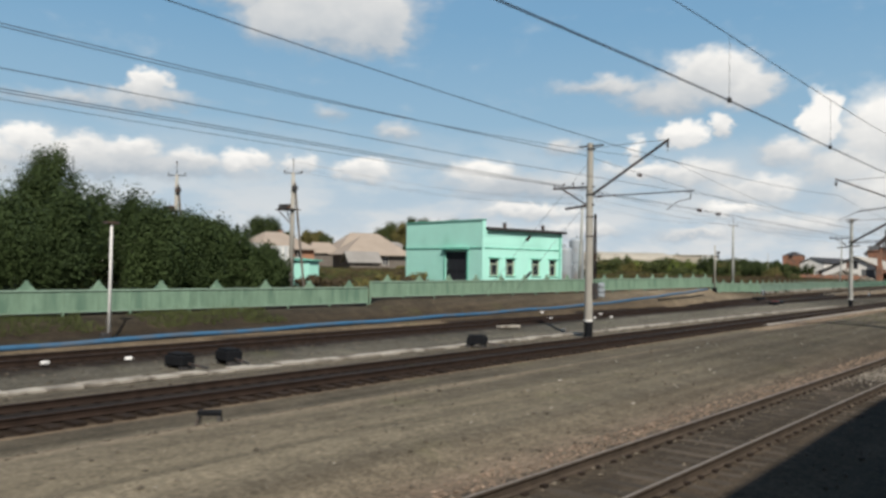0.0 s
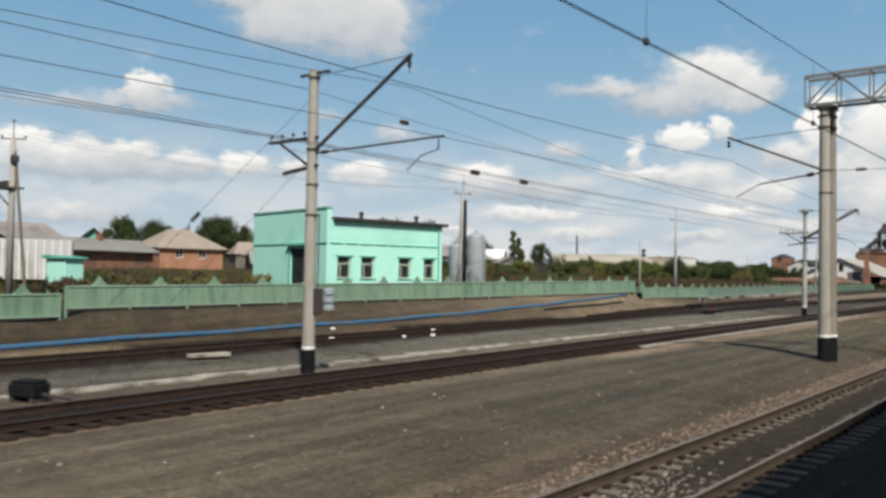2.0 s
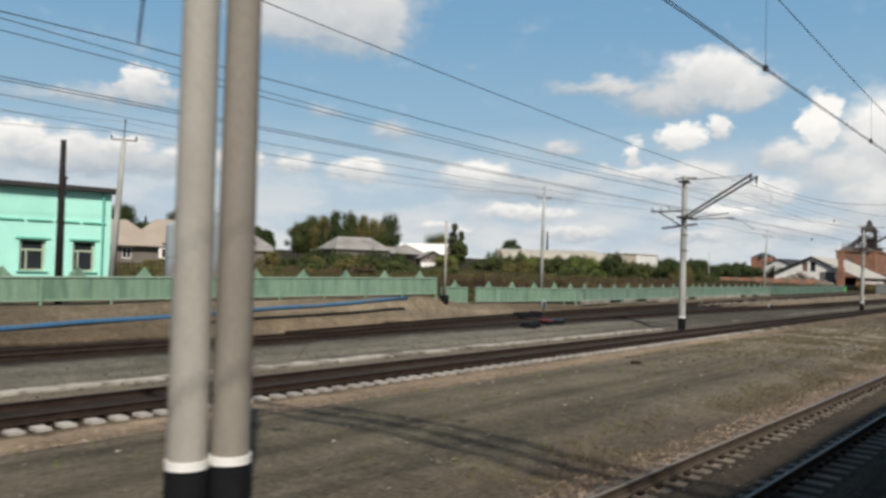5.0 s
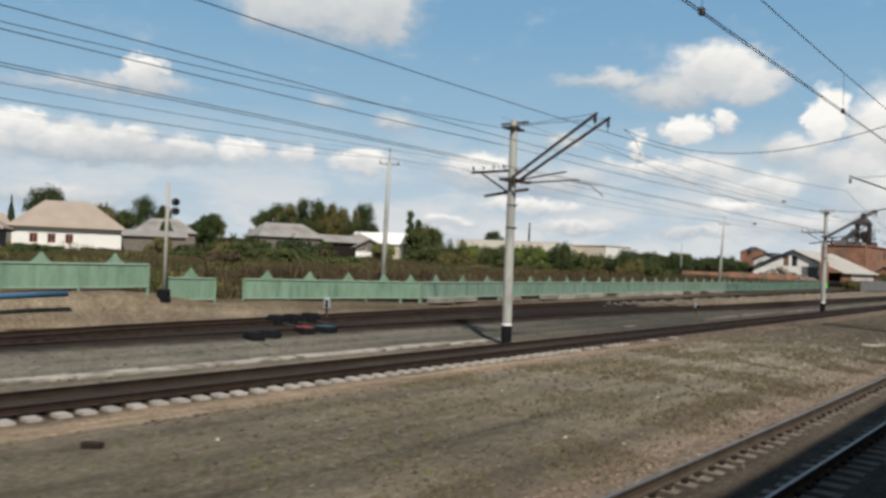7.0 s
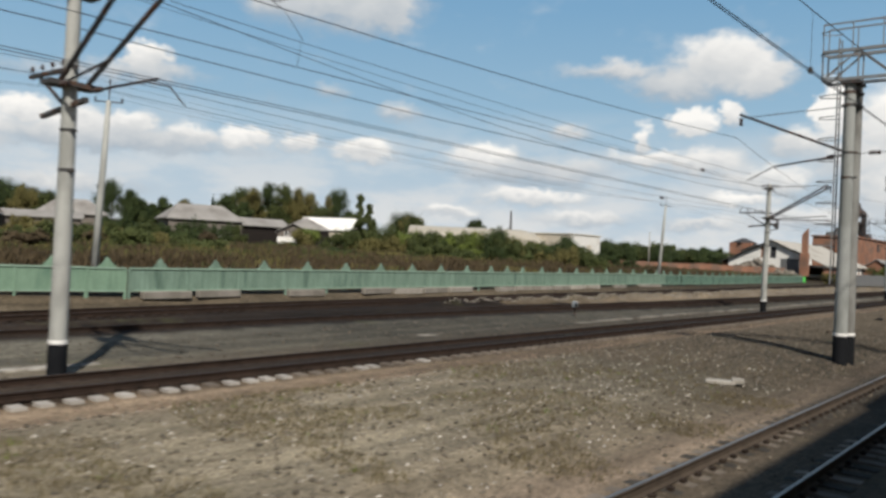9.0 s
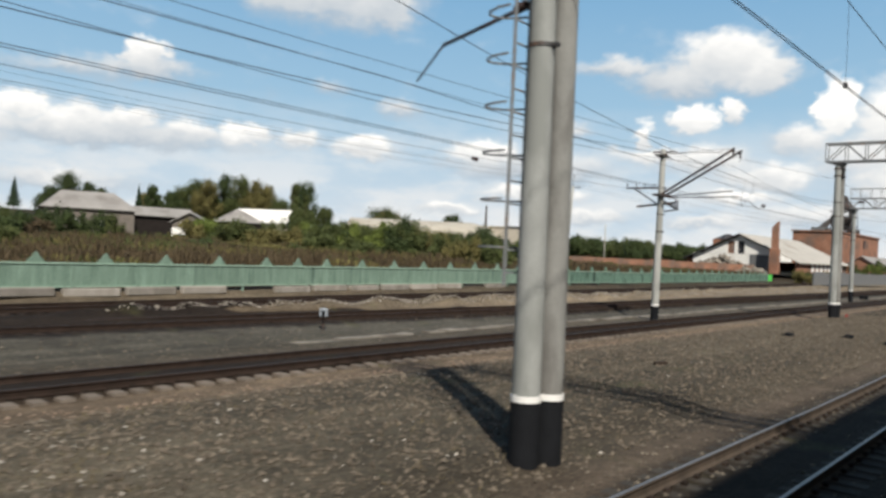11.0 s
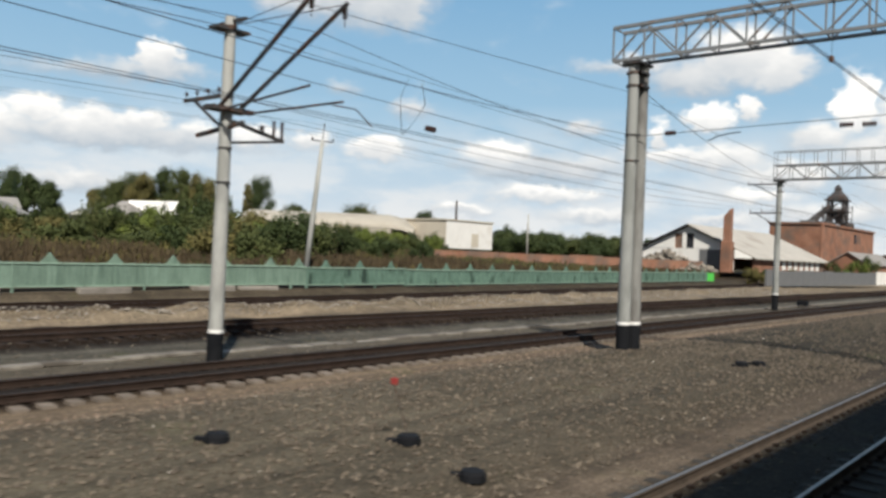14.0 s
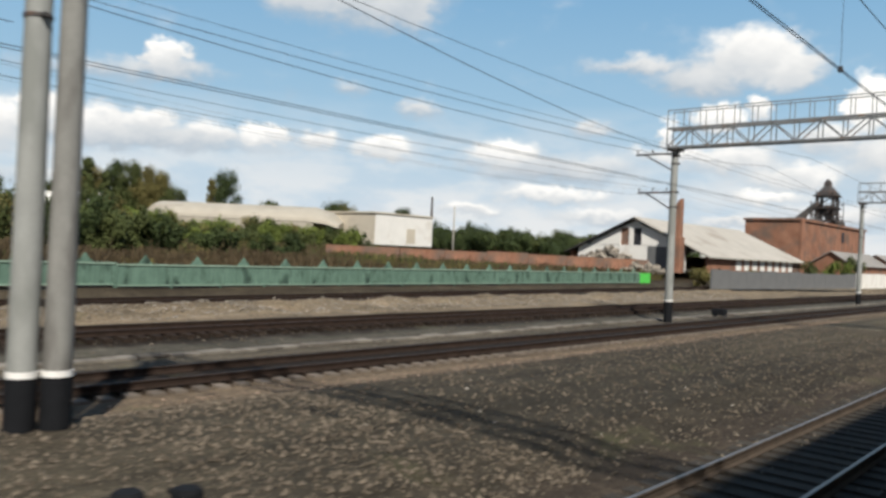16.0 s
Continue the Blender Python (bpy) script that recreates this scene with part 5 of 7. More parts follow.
def turquoise_building():
    b = empty("railway_building", 0, 0, 0, "flat-roofed turquoise plastered railway building with a dark steel door", "building")
    tl, tm, tr = Vector((-53.56, 63.78, 0)), Vector((-42.48, 61.46, 0)), Vector((-40.39, 72.17, 0))
    u = (tr - tm)
    length = u.length
    u.normalize()                                  # along the window wall
    v = Vector((-u.y, u.x, 0))                     # along the door wall, away from the line
    width = (tl - tm).length
    b.matrix_basis = Matrix(((v.x, u.x, 0, tm.x), (v.y, u.y, 0, tm.y), (0, 0, 1, 0), (0, 0, 0, 1)))
    z0, ledge, top, eave = 0.9, 5.15, 7.62, 6.75
    t = 0.4
    wins = ((0.95, 2.15), (3.05, 4.25), (6.55, 7.75), (9.05, 10.15))
    wz0, wz1 = 2.55, 4.15
    # window wall: face at x = 0, running along +y of the building
    bm = bmesh.new()
    ys = [0] + [y for w in wins for y in w] + [length]
    holes = {(i, 1) for i in range(len(ys) - 1) if (ys[i], ys[i + 1]) in wins}
    pierced_wall(bm, ys, (z0, wz0, wz1, eave), holes, lambda u_, d_, z_: (d_, u_, z_), t)
    part("wall", bm, M_TEAL, b, "bright turquoise plaster wall")
    for a, c in wins:
        w = new("window")
        w.parent = b
        bm = bmesh.new()
        for (p0, p1, q0, q1) in ((a, c, wz0, wz0 + 0.10), (a, c, wz1 - 0.10, wz1), (a, a + 0.12, wz0 + 0.1, wz1 - 0.1), (c - 0.12, c, wz0 + 0.1, wz1 - 0.1),
                                 (a + 0.12, c - 0.12, wz0 + 1.02, wz0 + 1.12), ((a + c) / 2 - 0.3, (a + c) / 2 - 0.22, wz0 + 0.1, wz0 + 1.02)):
            box(bm, 0.16, 0.26, p0, p1, q0, q1)
        part("window_frame", bm, M_FRAME, w)
        for p0, p1, q0, q1 in ((a + 0.12, c - 0.12, wz0 + 1.12, wz1 - 0.1), (a + 0.12, (a + c) / 2 - 0.3, wz0 + 0.1, wz0 + 1.02), ((a + c) / 2 - 0.22, c - 0.12, wz0 + 0.1, wz0 + 1.02)):
            bm = bmesh.new()
            box(bm, 0.20, 0.22, p0, p1, q0, q1)
            part("pane", bm, M_GLASS, w)
        bm = bmesh.new()
        box(bm, -0.08, 0.16, a - 0.12, c + 0.12, wz0 - 0.07, wz0)
        part("window_sill", bm, M_TEALDARK, w)
        bm = bmesh.new()
        box(bm, -0.05, 0.0, a - 0.2, c + 0.2, wz1, wz1 + 0.10)
        part("lintel", bm, M_TEALDARK, w)
    # ledge under the upper storey, broken into short lengths
    y = 0.25
    while y < length - 0.3:
        bm = bmesh.new()
        box(bm, -0.07, 0.0, y, min(y + 1.15, length), ledge - 0.08, ledge)
        part("ledge", bm, M_TEALDARK, b)
        y += 1.32
    # door wall: face at y = 0, running along +x of the building
    d0, d1, dz = 2.05, 5.15, 4.75
    bm = bmesh.new()
    pierced_wall(bm, (t, d0, d1, width), (z0, dz, top), {(1, 0)}, lambda u_, d_, z_: (u_, d_, z_), t)
    part("wall", bm, M_TEAL, b, "shaded turquoise plaster wall with parapet")
    bm = bmesh.new()
    box(bm, -0.06, width + 0.05, -0.08, t + 0.06, top, top + 0.10)
    part("parapet_cap", bm, M_TEALDARK, b)
    bm = bmesh.new()
    box(bm, 0, t, 0.0, t, eave, top)
    part("parapet_end", bm, M_TEAL, b)
    bm = bmesh.new()
    box(bm, -0.06, width, -0.06, -0.004, ledge - 0.1, ledge)
    part("ledge", bm, M_TEALDARK, b)
    bm = bmesh.new()
    for k in (d0 - 0.18, d1):
        box(bm, k, k + 0.18, -0.07, -0.004, z0, dz + 0.2)
    box(bm, d0 - 0.3, d1 + 0.3, -0.30, -0.07, dz + 0.2, dz + 0.34)
    part("door_surround", bm, M_TEALDARK, b)
    door = new("door")
    door.parent = b
    for k in (0, 1):
        bm = bmesh.new()
        w = (d1 - d0) / 2
        box(bm, d0 + k * w + 0.01, d0 + (k + 1) * w - 0.01, 0.12, 0.20, z0, dz)
        for zz in (1.6, 2.9, 4.2):
            box(bm, d0 + k * w + 0.08, d0 + (k + 1) * w - 0.08, 0.08, 0.12, zz, zz + 0.12)
        part("door_leaf", bm, M_DOORDARK, door, "dark steel double door leaf")
    # rear and far walls, roof
    bm = bmesh.new()
    box(bm, t, width, length - t, length, z0, eave)
    part("wall", bm, M_TEAL, b)
    bm = bmesh.new()
    box(bm, width - t, width, t, length - t, z0, eave)
    part("wall", bm, M_TEAL, b)
    bm = bmesh.new()
    box(bm, -0.35, width + 0.2, t + 0.06, length + 0.35, eave, eave + 0.24)
    part("roof", bm, M_ROOFDARK, b, "dark felt roof edge")
    for y in (3.3, 8.6):
        bm = bmesh.new()
        tube(bm, [(0.16, eave + 0.2), (0.16, eave + 0.62), (0.26, eave + 0.66), (0.05, eave + 0.82)], 10, (0.5, y))
        part("roof_vent", bm, M_STEEL, b)
    bm = bmesh.new()
    beam(bm, (-0.12, length - 0.45, z0), (-0.12, length - 0.45, eave), 0.11, sides=8)
    part("downpipe", bm, M_TEALDARK, b)
    return b


turquoise_building()

# ---- the carriages that the camera rides along ----


def carriage(y, rise=0.0):
    c = empty("passenger_carriage", 1.62, y, 0, "dark green passenger carriage standing on its own track", "train carriage", "carriages of one train")
    bm = bmesh.new()
    w, pts = 1.45, []
    for x, z in ((-w, 0.9), (-w, 5.5), (-w * 0.93, 5.85), (-w * 0.6, 6.0), (0, 6.05), (w * 0.6, 6.0), (w * 0.93, 5.85), (w, 5.5), (w, 0.9)):
        pts.append((x, z + (rise if z > 1 else 0.0)))
    a = [bm.verts.new((x, -12.28, z)) for x, z in pts]
    b2 = [bm.verts.new((x, 12.28, z)) for x, z in pts]
    bm.faces.new(a)
    bm.faces.new(b2[::-1])
    for i in range(len(pts)):
        j = (i + 1) % len(pts)
        bm.faces.new((a[j], a[i], b2[i], b2[j]))
    part("body", bm, M_CARRIAGE, c)
    for yy in (-8.5, 8.5):
        bm = bmesh.new()
        box(bm, -1.2, 1.2, yy - 1.6, yy + 1.6, 0.25, 0.9)
        for k in (-1.1, 1.1):
            beam(bm, (-0.85, yy + k, 0.46), (0.85, yy + k, 0.46), 0.9, sides=16)
        part("bogie", bm, M_STEEL, c)
    bm = bmesh.new()
    box(bm, -1.2, 1.2, -5.5, 5.5, 0.35, 0.9)
    part("underframe", bm, M_STEEL, c)
    return c


low_carriage, high_carriage = carriage(-28.0), carriage(-28.0 + 24.6 * 7, 0.75)
carriage(-28.0 + 24.6 * 6, 0.3)
for i in range(1, 11):
    if i not in (6, 7):
        copy_thing(low_carriage if i < 6 else high_carriage, pose(1.62, -28.0 + 24.6 * i, 0))

# ---- trees and shrubs ----


def leaf_cloud(rng, blobs, count, size, flat=0.75):
    """Small folded leaves scattered over the shells of ellipsoid blobs (x, y, z, rx, ry, rz): arrays of points and faces."""
    w = np.array([b[3] * b[4] + b[4] * b[5] + b[3] * b[5] for b in blobs])
    pick = rng.choice(len(blobs), count, p=w / w.sum())
    b = np.array(blobs)[pick]
    d = rng.normal(size=(count, 3))
    d /= np.linalg.norm(d, axis=1, keepdims=True)
    r = rng.uniform(0.05, 1.0, (count, 1)) ** 0.5 * rng.uniform(0.8, 1.3, (count, 1))
    c = b[:, :3] + d * r * b[:, 3:]
    nrm = d * np.array([1, 1, 0.7]) + rng.normal(size=(count, 3)) * 0.42 + np.array([0, 0, 0.30])
    nrm /= np.linalg.norm(nrm, axis=1, keepdims=True)
    t = np.cross(nrm, rng.normal(size=(count, 3)))
    t /= np.linalg.norm(t, axis=1, keepdims=True)
    s = np.cross(nrm, t)
    k = size * rng.uniform(0.55, 1.35, (count, 1))
    p0, p1, p2, p3 = c - t * k * 0.6, c + s * k * 0.42 - nrm * k * 0.10, c + t * k * 0.62, c - s * k * 0.42 - nrm * k * 0.10
    pts = np.stack([p0, p1, p2, p3], 1).reshape(-1, 3)
    i = np.arange(count) * 4
    return pts, np.concatenate([np.stack([i, i + 1, i + 2], -1), np.stack([i, i + 2, i + 3], -1)])


def mesh_from(name, pts, faces, material):
    me = bpy.data.meshes.new(name)
    me.from_pydata(pts.tolist(), [], faces.tolist())
    me.materials.append(material)
    return me


def tree(x, y, top, r, label, material, seed, leaves=1600, size=0.55, trunk_part=0.25, name="tree", category="tree", group="trees beyond the railway", tall=1.0, base=None):
    rng = np.random.default_rng(seed)
    z = (ground_z(x, y) if base is None else base) - 0.1
    h = top - z
    t = empty(name, x, y, z, label, category, group)
    crown0 = h * trunk_part
    bm = bmesh.new()
    tube(bm, [(0.035 * h * 0.55, 0), (0.03 * h * 0.5, h * 0.3), (0.012 * h, h * 0.75)], 8)
    blobs = []
    n = 26 + int(rng.integers(0, 8))
    for i in range(n):
        k = (i + 0.5) / n
        zc = crown0 + (h - crown0) * (0.12 + 0.74 * k)
        prof = math.sin(math.pi * min(0.97, 0.18 + 0.74 * k)) ** 0.7
        a = rng.uniform(0, 2 * math.pi)
        off = r * prof * rng.uniform(0.1, 0.85)
        br = r * rng.uniform(0.20, 0.36) * (0.65 + 0.45 * prof)
        cx, cy = off * math.cos(a), off * math.sin(a)
        blobs.append((cx, cy, zc, br, br, br * rng.uniform(0.9, 1.45) * tall))
        beam(bm, (0, 0, max(0.2, zc - br * 1.4) * 0.75), (cx * 0.9, cy * 0.9, zc), 0.02 * h * 0.5, sides=5, r2=0.006 * h)
    blobs.append((0, 0, h - r * 0.45, r * 0.42, r * 0.42, r * 0.45))
    part("trunk", bm, M_BARK, t)
    pts, faces = leaf_cloud(rng, blobs, leaves, size)
    crown = new("crown", mesh_from("crown", pts, faces, material))
    crown.parent = t
    return t


def conifer(x, y, top, r, seed):
    rng = np.random.default_rng(seed)
    z = ground_z(x, y) - 0.1
    h = top - z
    t = empty("spruce_tree", x, y, z, "dark narrow spruce tree between village houses", "tree", "trees beyond the railway")
    bm = bmesh.new()
    tube(bm, [(0.18, 0), (0.1, h * 0.6), (0.02, h)], 8)
    part("trunk", bm, M_BARK, t)
    blobs = [(0, 0, h * (0.14 + 0.84 * k), r * (1.05 - k), r * (1.05 - k), h * 0.07) for k in np.linspace(0, 1, 12)]
    pts, faces = leaf_cloud(rng, blobs, 2200, 0.4)
    c = new("crown", mesh_from("crown", pts, faces, M_SPRUCE))
    c.parent = t
    return t


def shrub(x, y, top, r, label, material, seed, leaves=900, size=0.35):
    rng = np.random.default_rng(seed)
    z = ground_z(x, y) - 0.1
    h = max(0.8, top - z)
    t = empty("shrub", x, y, z, label, "shrub", "shrubs behind the fence")
    bm = bmesh.new()
    blobs = []
    for i in range(16):
        a, o = rng.uniform(0, 6.28), r * rng.uniform(0.1, 0.85)
        cx, cy, zc = o * math.cos(a), o * math.sin(a), h * rng.uniform(0.22, 0.82) * (1 - 0.35 * o / r)
        blobs.append((cx, cy, zc, r * rng.uniform(0.2, 0.36), r * rng.uniform(0.2, 0.36), h * rng.uniform(0.14, 0.26)))
        beam(bm, (cx * 0.25, cy * 0.25, 0), (cx, cy, zc), 0.06, sides=5, r2=0.02)
    part("stem", bm, M_BARK, t)
    pts, faces = leaf_cloud(rng, blobs, leaves, size)
    c = new("foliage", mesh_from("foliage", pts, faces, material))
    c.parent = t
    return t


# dense dark trees at the start of the yard
LEFT_TREES = ((-111, 55.2, 19.6, 5.4), (-108, 51.0, 15.5, 4.6), (-54, 28.6, 8.2, 2.6), (-52, 21, 7.4, 3.8), (-49, 22.5, 7.2, 3.6), (-49, 27.6, 7.7, 3.4), (-47, 30.2, 7.6, 3.2), (-45.5, 32.6, 6.5, 2.8), (-43.5, 34.4, 5.7, 2.4),
              (-45, 18.5, 6.8, 3.6), (-42, 23.2, 6.8, 3.2), (-50, 34.5, 6.4, 3.0), (-40.5, 27.5, 6.5, 2.6), (-40.2, 34.8, 4.4, 1.6), (-41, 14.0, 6.6, 3.6), (-48.5, 37.0, 5.6, 2.2),
              (-43, 7.0, 6.8, 3.6), (-41.8, 31.0, 6.0, 2.2), (-44.5, 36.4, 4.8, 1.8))
for i, (x, y, top, r) in enumerate(LEFT_TREES):
    tree(x, y, top, r, "dense dark green deciduous tree behind the fence", M_LEAFSHADE, 100 + i, 22000, 0.13 if x > -80 else 0.24, 0.0, tall=1.5)

HILL_TREES = (  # x, y, top, radius, leaf colour
    (-243, 262, 21.2, 4.2, M_LEAF), (-241, 267, 24.1, 5.4, M_LEAF), (-235, 268, 24.3, 4.2, M_LEAFPALE), (-236, 276, 26.9, 4.6, M_LEAFDARK), (-230, 278, 26.3, 4.4, M_LEAF), (-224, 280, 24.8, 4.0, M_LEAFPALE),
    (-239, 271, 20.0, 5.0, M_LEAFDARK), (-230, 276, 19.0, 5.0, M_LEAF), (-221, 282, 23.4, 3.6, M_LEAFPALE), (-226, 284, 20.5, 5.2, M_LEAFDARK), (-244, 265, 17.5, 5.0, M_LEAFDARK), (-216, 284, 18.5, 3.6, M_LEAF), (-250, 323, 29.3, 6.8, M_LEAFDARK), (-249, 317, 25.1, 2.6, M_LEAFPALE), (-131, 219, 15.8, 1.7, M_LEAF), (-131, 222, 13.8, 1.4, M_LEAF),
    (-334, 268, 29.3, 8.6, M_LEAFDARK), (-328, 273, 25.6, 4.4, M_LEAFDARK), (-315, 214, 23.6, 6.6, M_LEAFDARK), (-308, 217, 20.8, 5.8, M_LEAFDARK), (-303, 220, 18.0, 3.6, M_LEAFDARK))
VILLAGE_TREES = (
    (-130, 151, 9.0, 1.6, M_LEAFDARK), (-215, 213, 12.0, 3.9, M_LEAFDARK), (-222, 221, 14.3, 3.3, M_LEAFDARK), (-216, 221, 16.4, 2.7, M_LEAFDARK), (-161, 204, 14.7, 2.3, M_LEAFDARK), (-157, 206, 13.5, 2.4, M_LEAFDARK),
    (-311, 290, 22.2, 4.2, M_LEAFPALE), (-262, 387, 21.6, 5.6, M_LEAF), (-302, 381, 22.5, 5.8, M_LEAF), (-288, 414, 22.9, 6.4, M_LEAFPALE),
    (-191, 157, 18.3, 5.0, M_LEAFDARK), (-186, 161, 13.7, 3.4, M_LEAFDARK), (-185, 168, 14.1, 3.5, M_LEAFPALE), (-180, 171, 13.4, 2.6, M_LEAF), (-132, 96, 12.2, 3.4, M_LEAFDARK), (-167, 185, 12.8, 3.0, M_LEAFDARK),
    (-300, 420, 24.0, 9.0, M_LEAFDARK), (-230, 395, 20.2, 5.0, M_LEAFDARK))
for i, (x, y, top, r, m) in enumerate(HILL_TREES + VILLAGE_TREES):
    r *= 1.45 if i < 12 else 1.25
    word = "yellowing" if m is M_LEAFPALE else "dark green" if m in (M_LEAFDARK, M_SPRUCE) else "green"
    tree(x, y, top, r, f"tall {word} tree between village houses", m, 300 + i, 9000, 0.24 + 0.02 * r, 0.05)
for i, (x, y, top, r) in enumerate(((-310, 236, 23.6, 2.6), (-192, 150, 15.1, 1.2), (-165, 203, 14.5, 1.4), (-312, 228, 19.5, 1.6))):
    conifer(x, y, top, r, 500 + i)

rs = random.Random(5)
SHRUBS = [(-55.5, 182.5, 7.0, 2.6, M_LEAFDARK), (-57.5, 186.0, 6.9, 2.8, M_LEAFDARK), (-60, 189.5, 6.2, 2.8, M_LEAF), (-58.5, 192.0, 5.6, 2.4, M_LEAFDARK), (-55.0, 186.5, 5.4, 2.2, M_LEAF), (-57.0, 196.0, 4.8, 2.2, M_LEAFDARK),
          (-46, 173.0, 4.8, 2.2, M_LEAF), (-49, 172.5, 5.3, 2.4, M_LEAFPALE), (-60, 178.5, 5.8, 3.2, M_LEAF), (-62, 183.0, 6.4, 3.2, M_LEAFPALE), (-80, 193.0, 8.0, 3.8, M_LEAF), (-82, 199.5, 8.2, 3.6, M_LEAFPALE)]
SHRUBS += [(-53, 198, 4.2, 1.5, M_LEAFDARK), (-60, 206, 4.4, 1.8, M_LEAFDARK), (-86, 238, 6.4, 2.2, M_LEAFDARK), (-90, 236, 6.6, 2.0, M_LEAFDARK),
           (-38.5, 288, 4.6, 2.2, M_LEAF), (-38, 300, 5.2, 3.0, M_LEAFBRIGHT), (-37, 246, 3.2, 1.6, M_LEAFPALE), (-36.5, 250, 3.0, 1.4, M_LEAF), (-36, 258, 3.0, 1.6, M_LEAFPALE), (-38, 310, 6.0, 2.6, M_LEAF)]
SHRUBS += [(-61.9, 176.8, 5.6, 2.6, M_LEAFDARK), (-63.4, 178.6, 6.2, 2.6, M_LEAF), (-64.9, 180.4, 7.7, 2.8, M_LEAFDARK), (-66.0, 183.3, 7.7, 2.8, M_LEAF), (-68.2, 185.2, 8.0, 2.8, M_LEAFDARK), (-61.8, 186.9, 6.2, 2.2, M_LEAF),
           (-102.7, 155.3, 6.4, 2.2, M_LEAFDARK), (-99.7, 156.1, 7.1, 2.6, M_LEAFDARK), (-99.7, 159.6, 7.0, 2.4, M_LEAFDARK), (-98.4, 161.5, 6.5, 2.0, M_LEAF), (-104.3, 144.6, 6.2, 2.4, M_LEAFDARK),
           (-106.6, 148.7, 7.2, 2.7, M_LEAFDARK), (-105.4, 150.8, 6.9, 2.4, M_LEAF), (-104.3, 152.6, 6.5, 2.0, M_LEAFDARK), (-101.6, 136.5, 5.1, 2.2, M_LEAFDARK), (-102.0, 140.3, 5.5, 2.2, M_LEAF),
           (-83.5, 182.4, 7.5, 2.4, M_LEAFBRIGHT), (-85.5, 180.6, 8.0, 2.2, M_LEAF), (-85.3, 176.6, 6.9, 2.0, M_LEAF),
           (-75.3, 176.7, 6.5, 2.4, M_LEAF), (-74.6, 178.0, 6.7, 2.4, M_LEAFDARK), (-73.9, 179.4, 7.0, 2.5, M_LEAF), (-73.1, 180.8, 7.1, 2.5, M_LEAFBRIGHT), (-72.3, 182.1, 7.0, 2.4, M_LEAF), (-71.5, 183.5, 7.0, 2.4, M_LEAFBRIGHT)]
for i in range(84):       # the bright green thicket on the slope
    y = rs.uniform(168, 236)
    x = rs.uniform(-100, -66 if y < 198 else -84)
    SHRUBS.append((x, y, ground_z(x, y) + rs.uniform(2.6, 5.0) - 0.02 * (x + 98), rs.uniform(2.2, 3.6), rs.choice((M_LEAFBRIGHT, M_LEAF, M_LEAF, M_LEAFBRIGHT, M_LEAFPALE))))
for i in range(9):        # taller bushes before the long hall
    SHRUBS.append((-103.5 + 1.1 * i, 197.5 + 1.1 * i, 8.4 - 0.14 * i + rs.uniform(-0.4, 0.2), rs.uniform(2.0, 2.8), rs.choice((M_LEAFBRIGHT, M_LEAF))))
for i in range(58):       # darker bushes in front of the houses, low where a white house shows
    x, y = rs.uniform(-104, -66), rs.uniform(104, 190)
    low = 84.5 - 0.367 * x - 16 < y < 84.5 - 0.367 * x + 8 or 148 < y < 182
    SHRUBS.append((x, y, ground_z(x, y) + (rs.uniform(0.8, 1.3) if low else rs.uniform(1.8, 3.2)), rs.uniform(1.6, 2.8), rs.choice((M_LEAFDARK, M_LEAF, M_LEAF, M_LEAFPALE, M_DRY))))
for i in range(16):       # the hedge beyond the shed
    x, y = rs.uniform(-56, -46), 44 + 1.25 * i
    SHRUBS.append((x, y, ground_z(x, y) + rs.uniform(0.9, 1.7), rs.uniform(1.1, 1.6), rs.choice((M_LEAFPALE, M_LEAF, M_DRY))))
for i in range(26):
    x, y = rs.uniform(-80, -60), rs.uniform(56, 100)
    SHRUBS.append((x, y, rs.uniform(2.0, 2.7), rs.uniform(1.6, 2.4), rs.choice((M_DRY, M_LEAFPALE, M_DRY, M_LEAF))))
for i in range(64):       # the dark wood on the far side
    x, y = rs.uniform(-150, -88), rs.uniform(285, 420)
    SHRUBS.append((x, y, ground_z(x, y) + rs.uniform(5.2, 8.0), rs.uniform(4.0, 6.5), rs.choice((M_LEAFDARK, M_LEAF, M_LEAFDARK))))
for i, (x, y, top, r, m) in enumerate(SHRUBS):
    word = {M_LEAFDARK.name: "dark green", M_LEAF.name: "green", M_LEAFBRIGHT.name: "bright green", M_LEAFPALE.name: "yellowish", M_DRY.name: "dry brown"}[m.name]
    shrub(x, y, top, r, f"{word} leafy shrub on weedy ground", m, 700 + i, int(1300 + 650 * r) if r < 4 else 3200, 0.11 + 0.035 * r if r < 4 else 0.36)


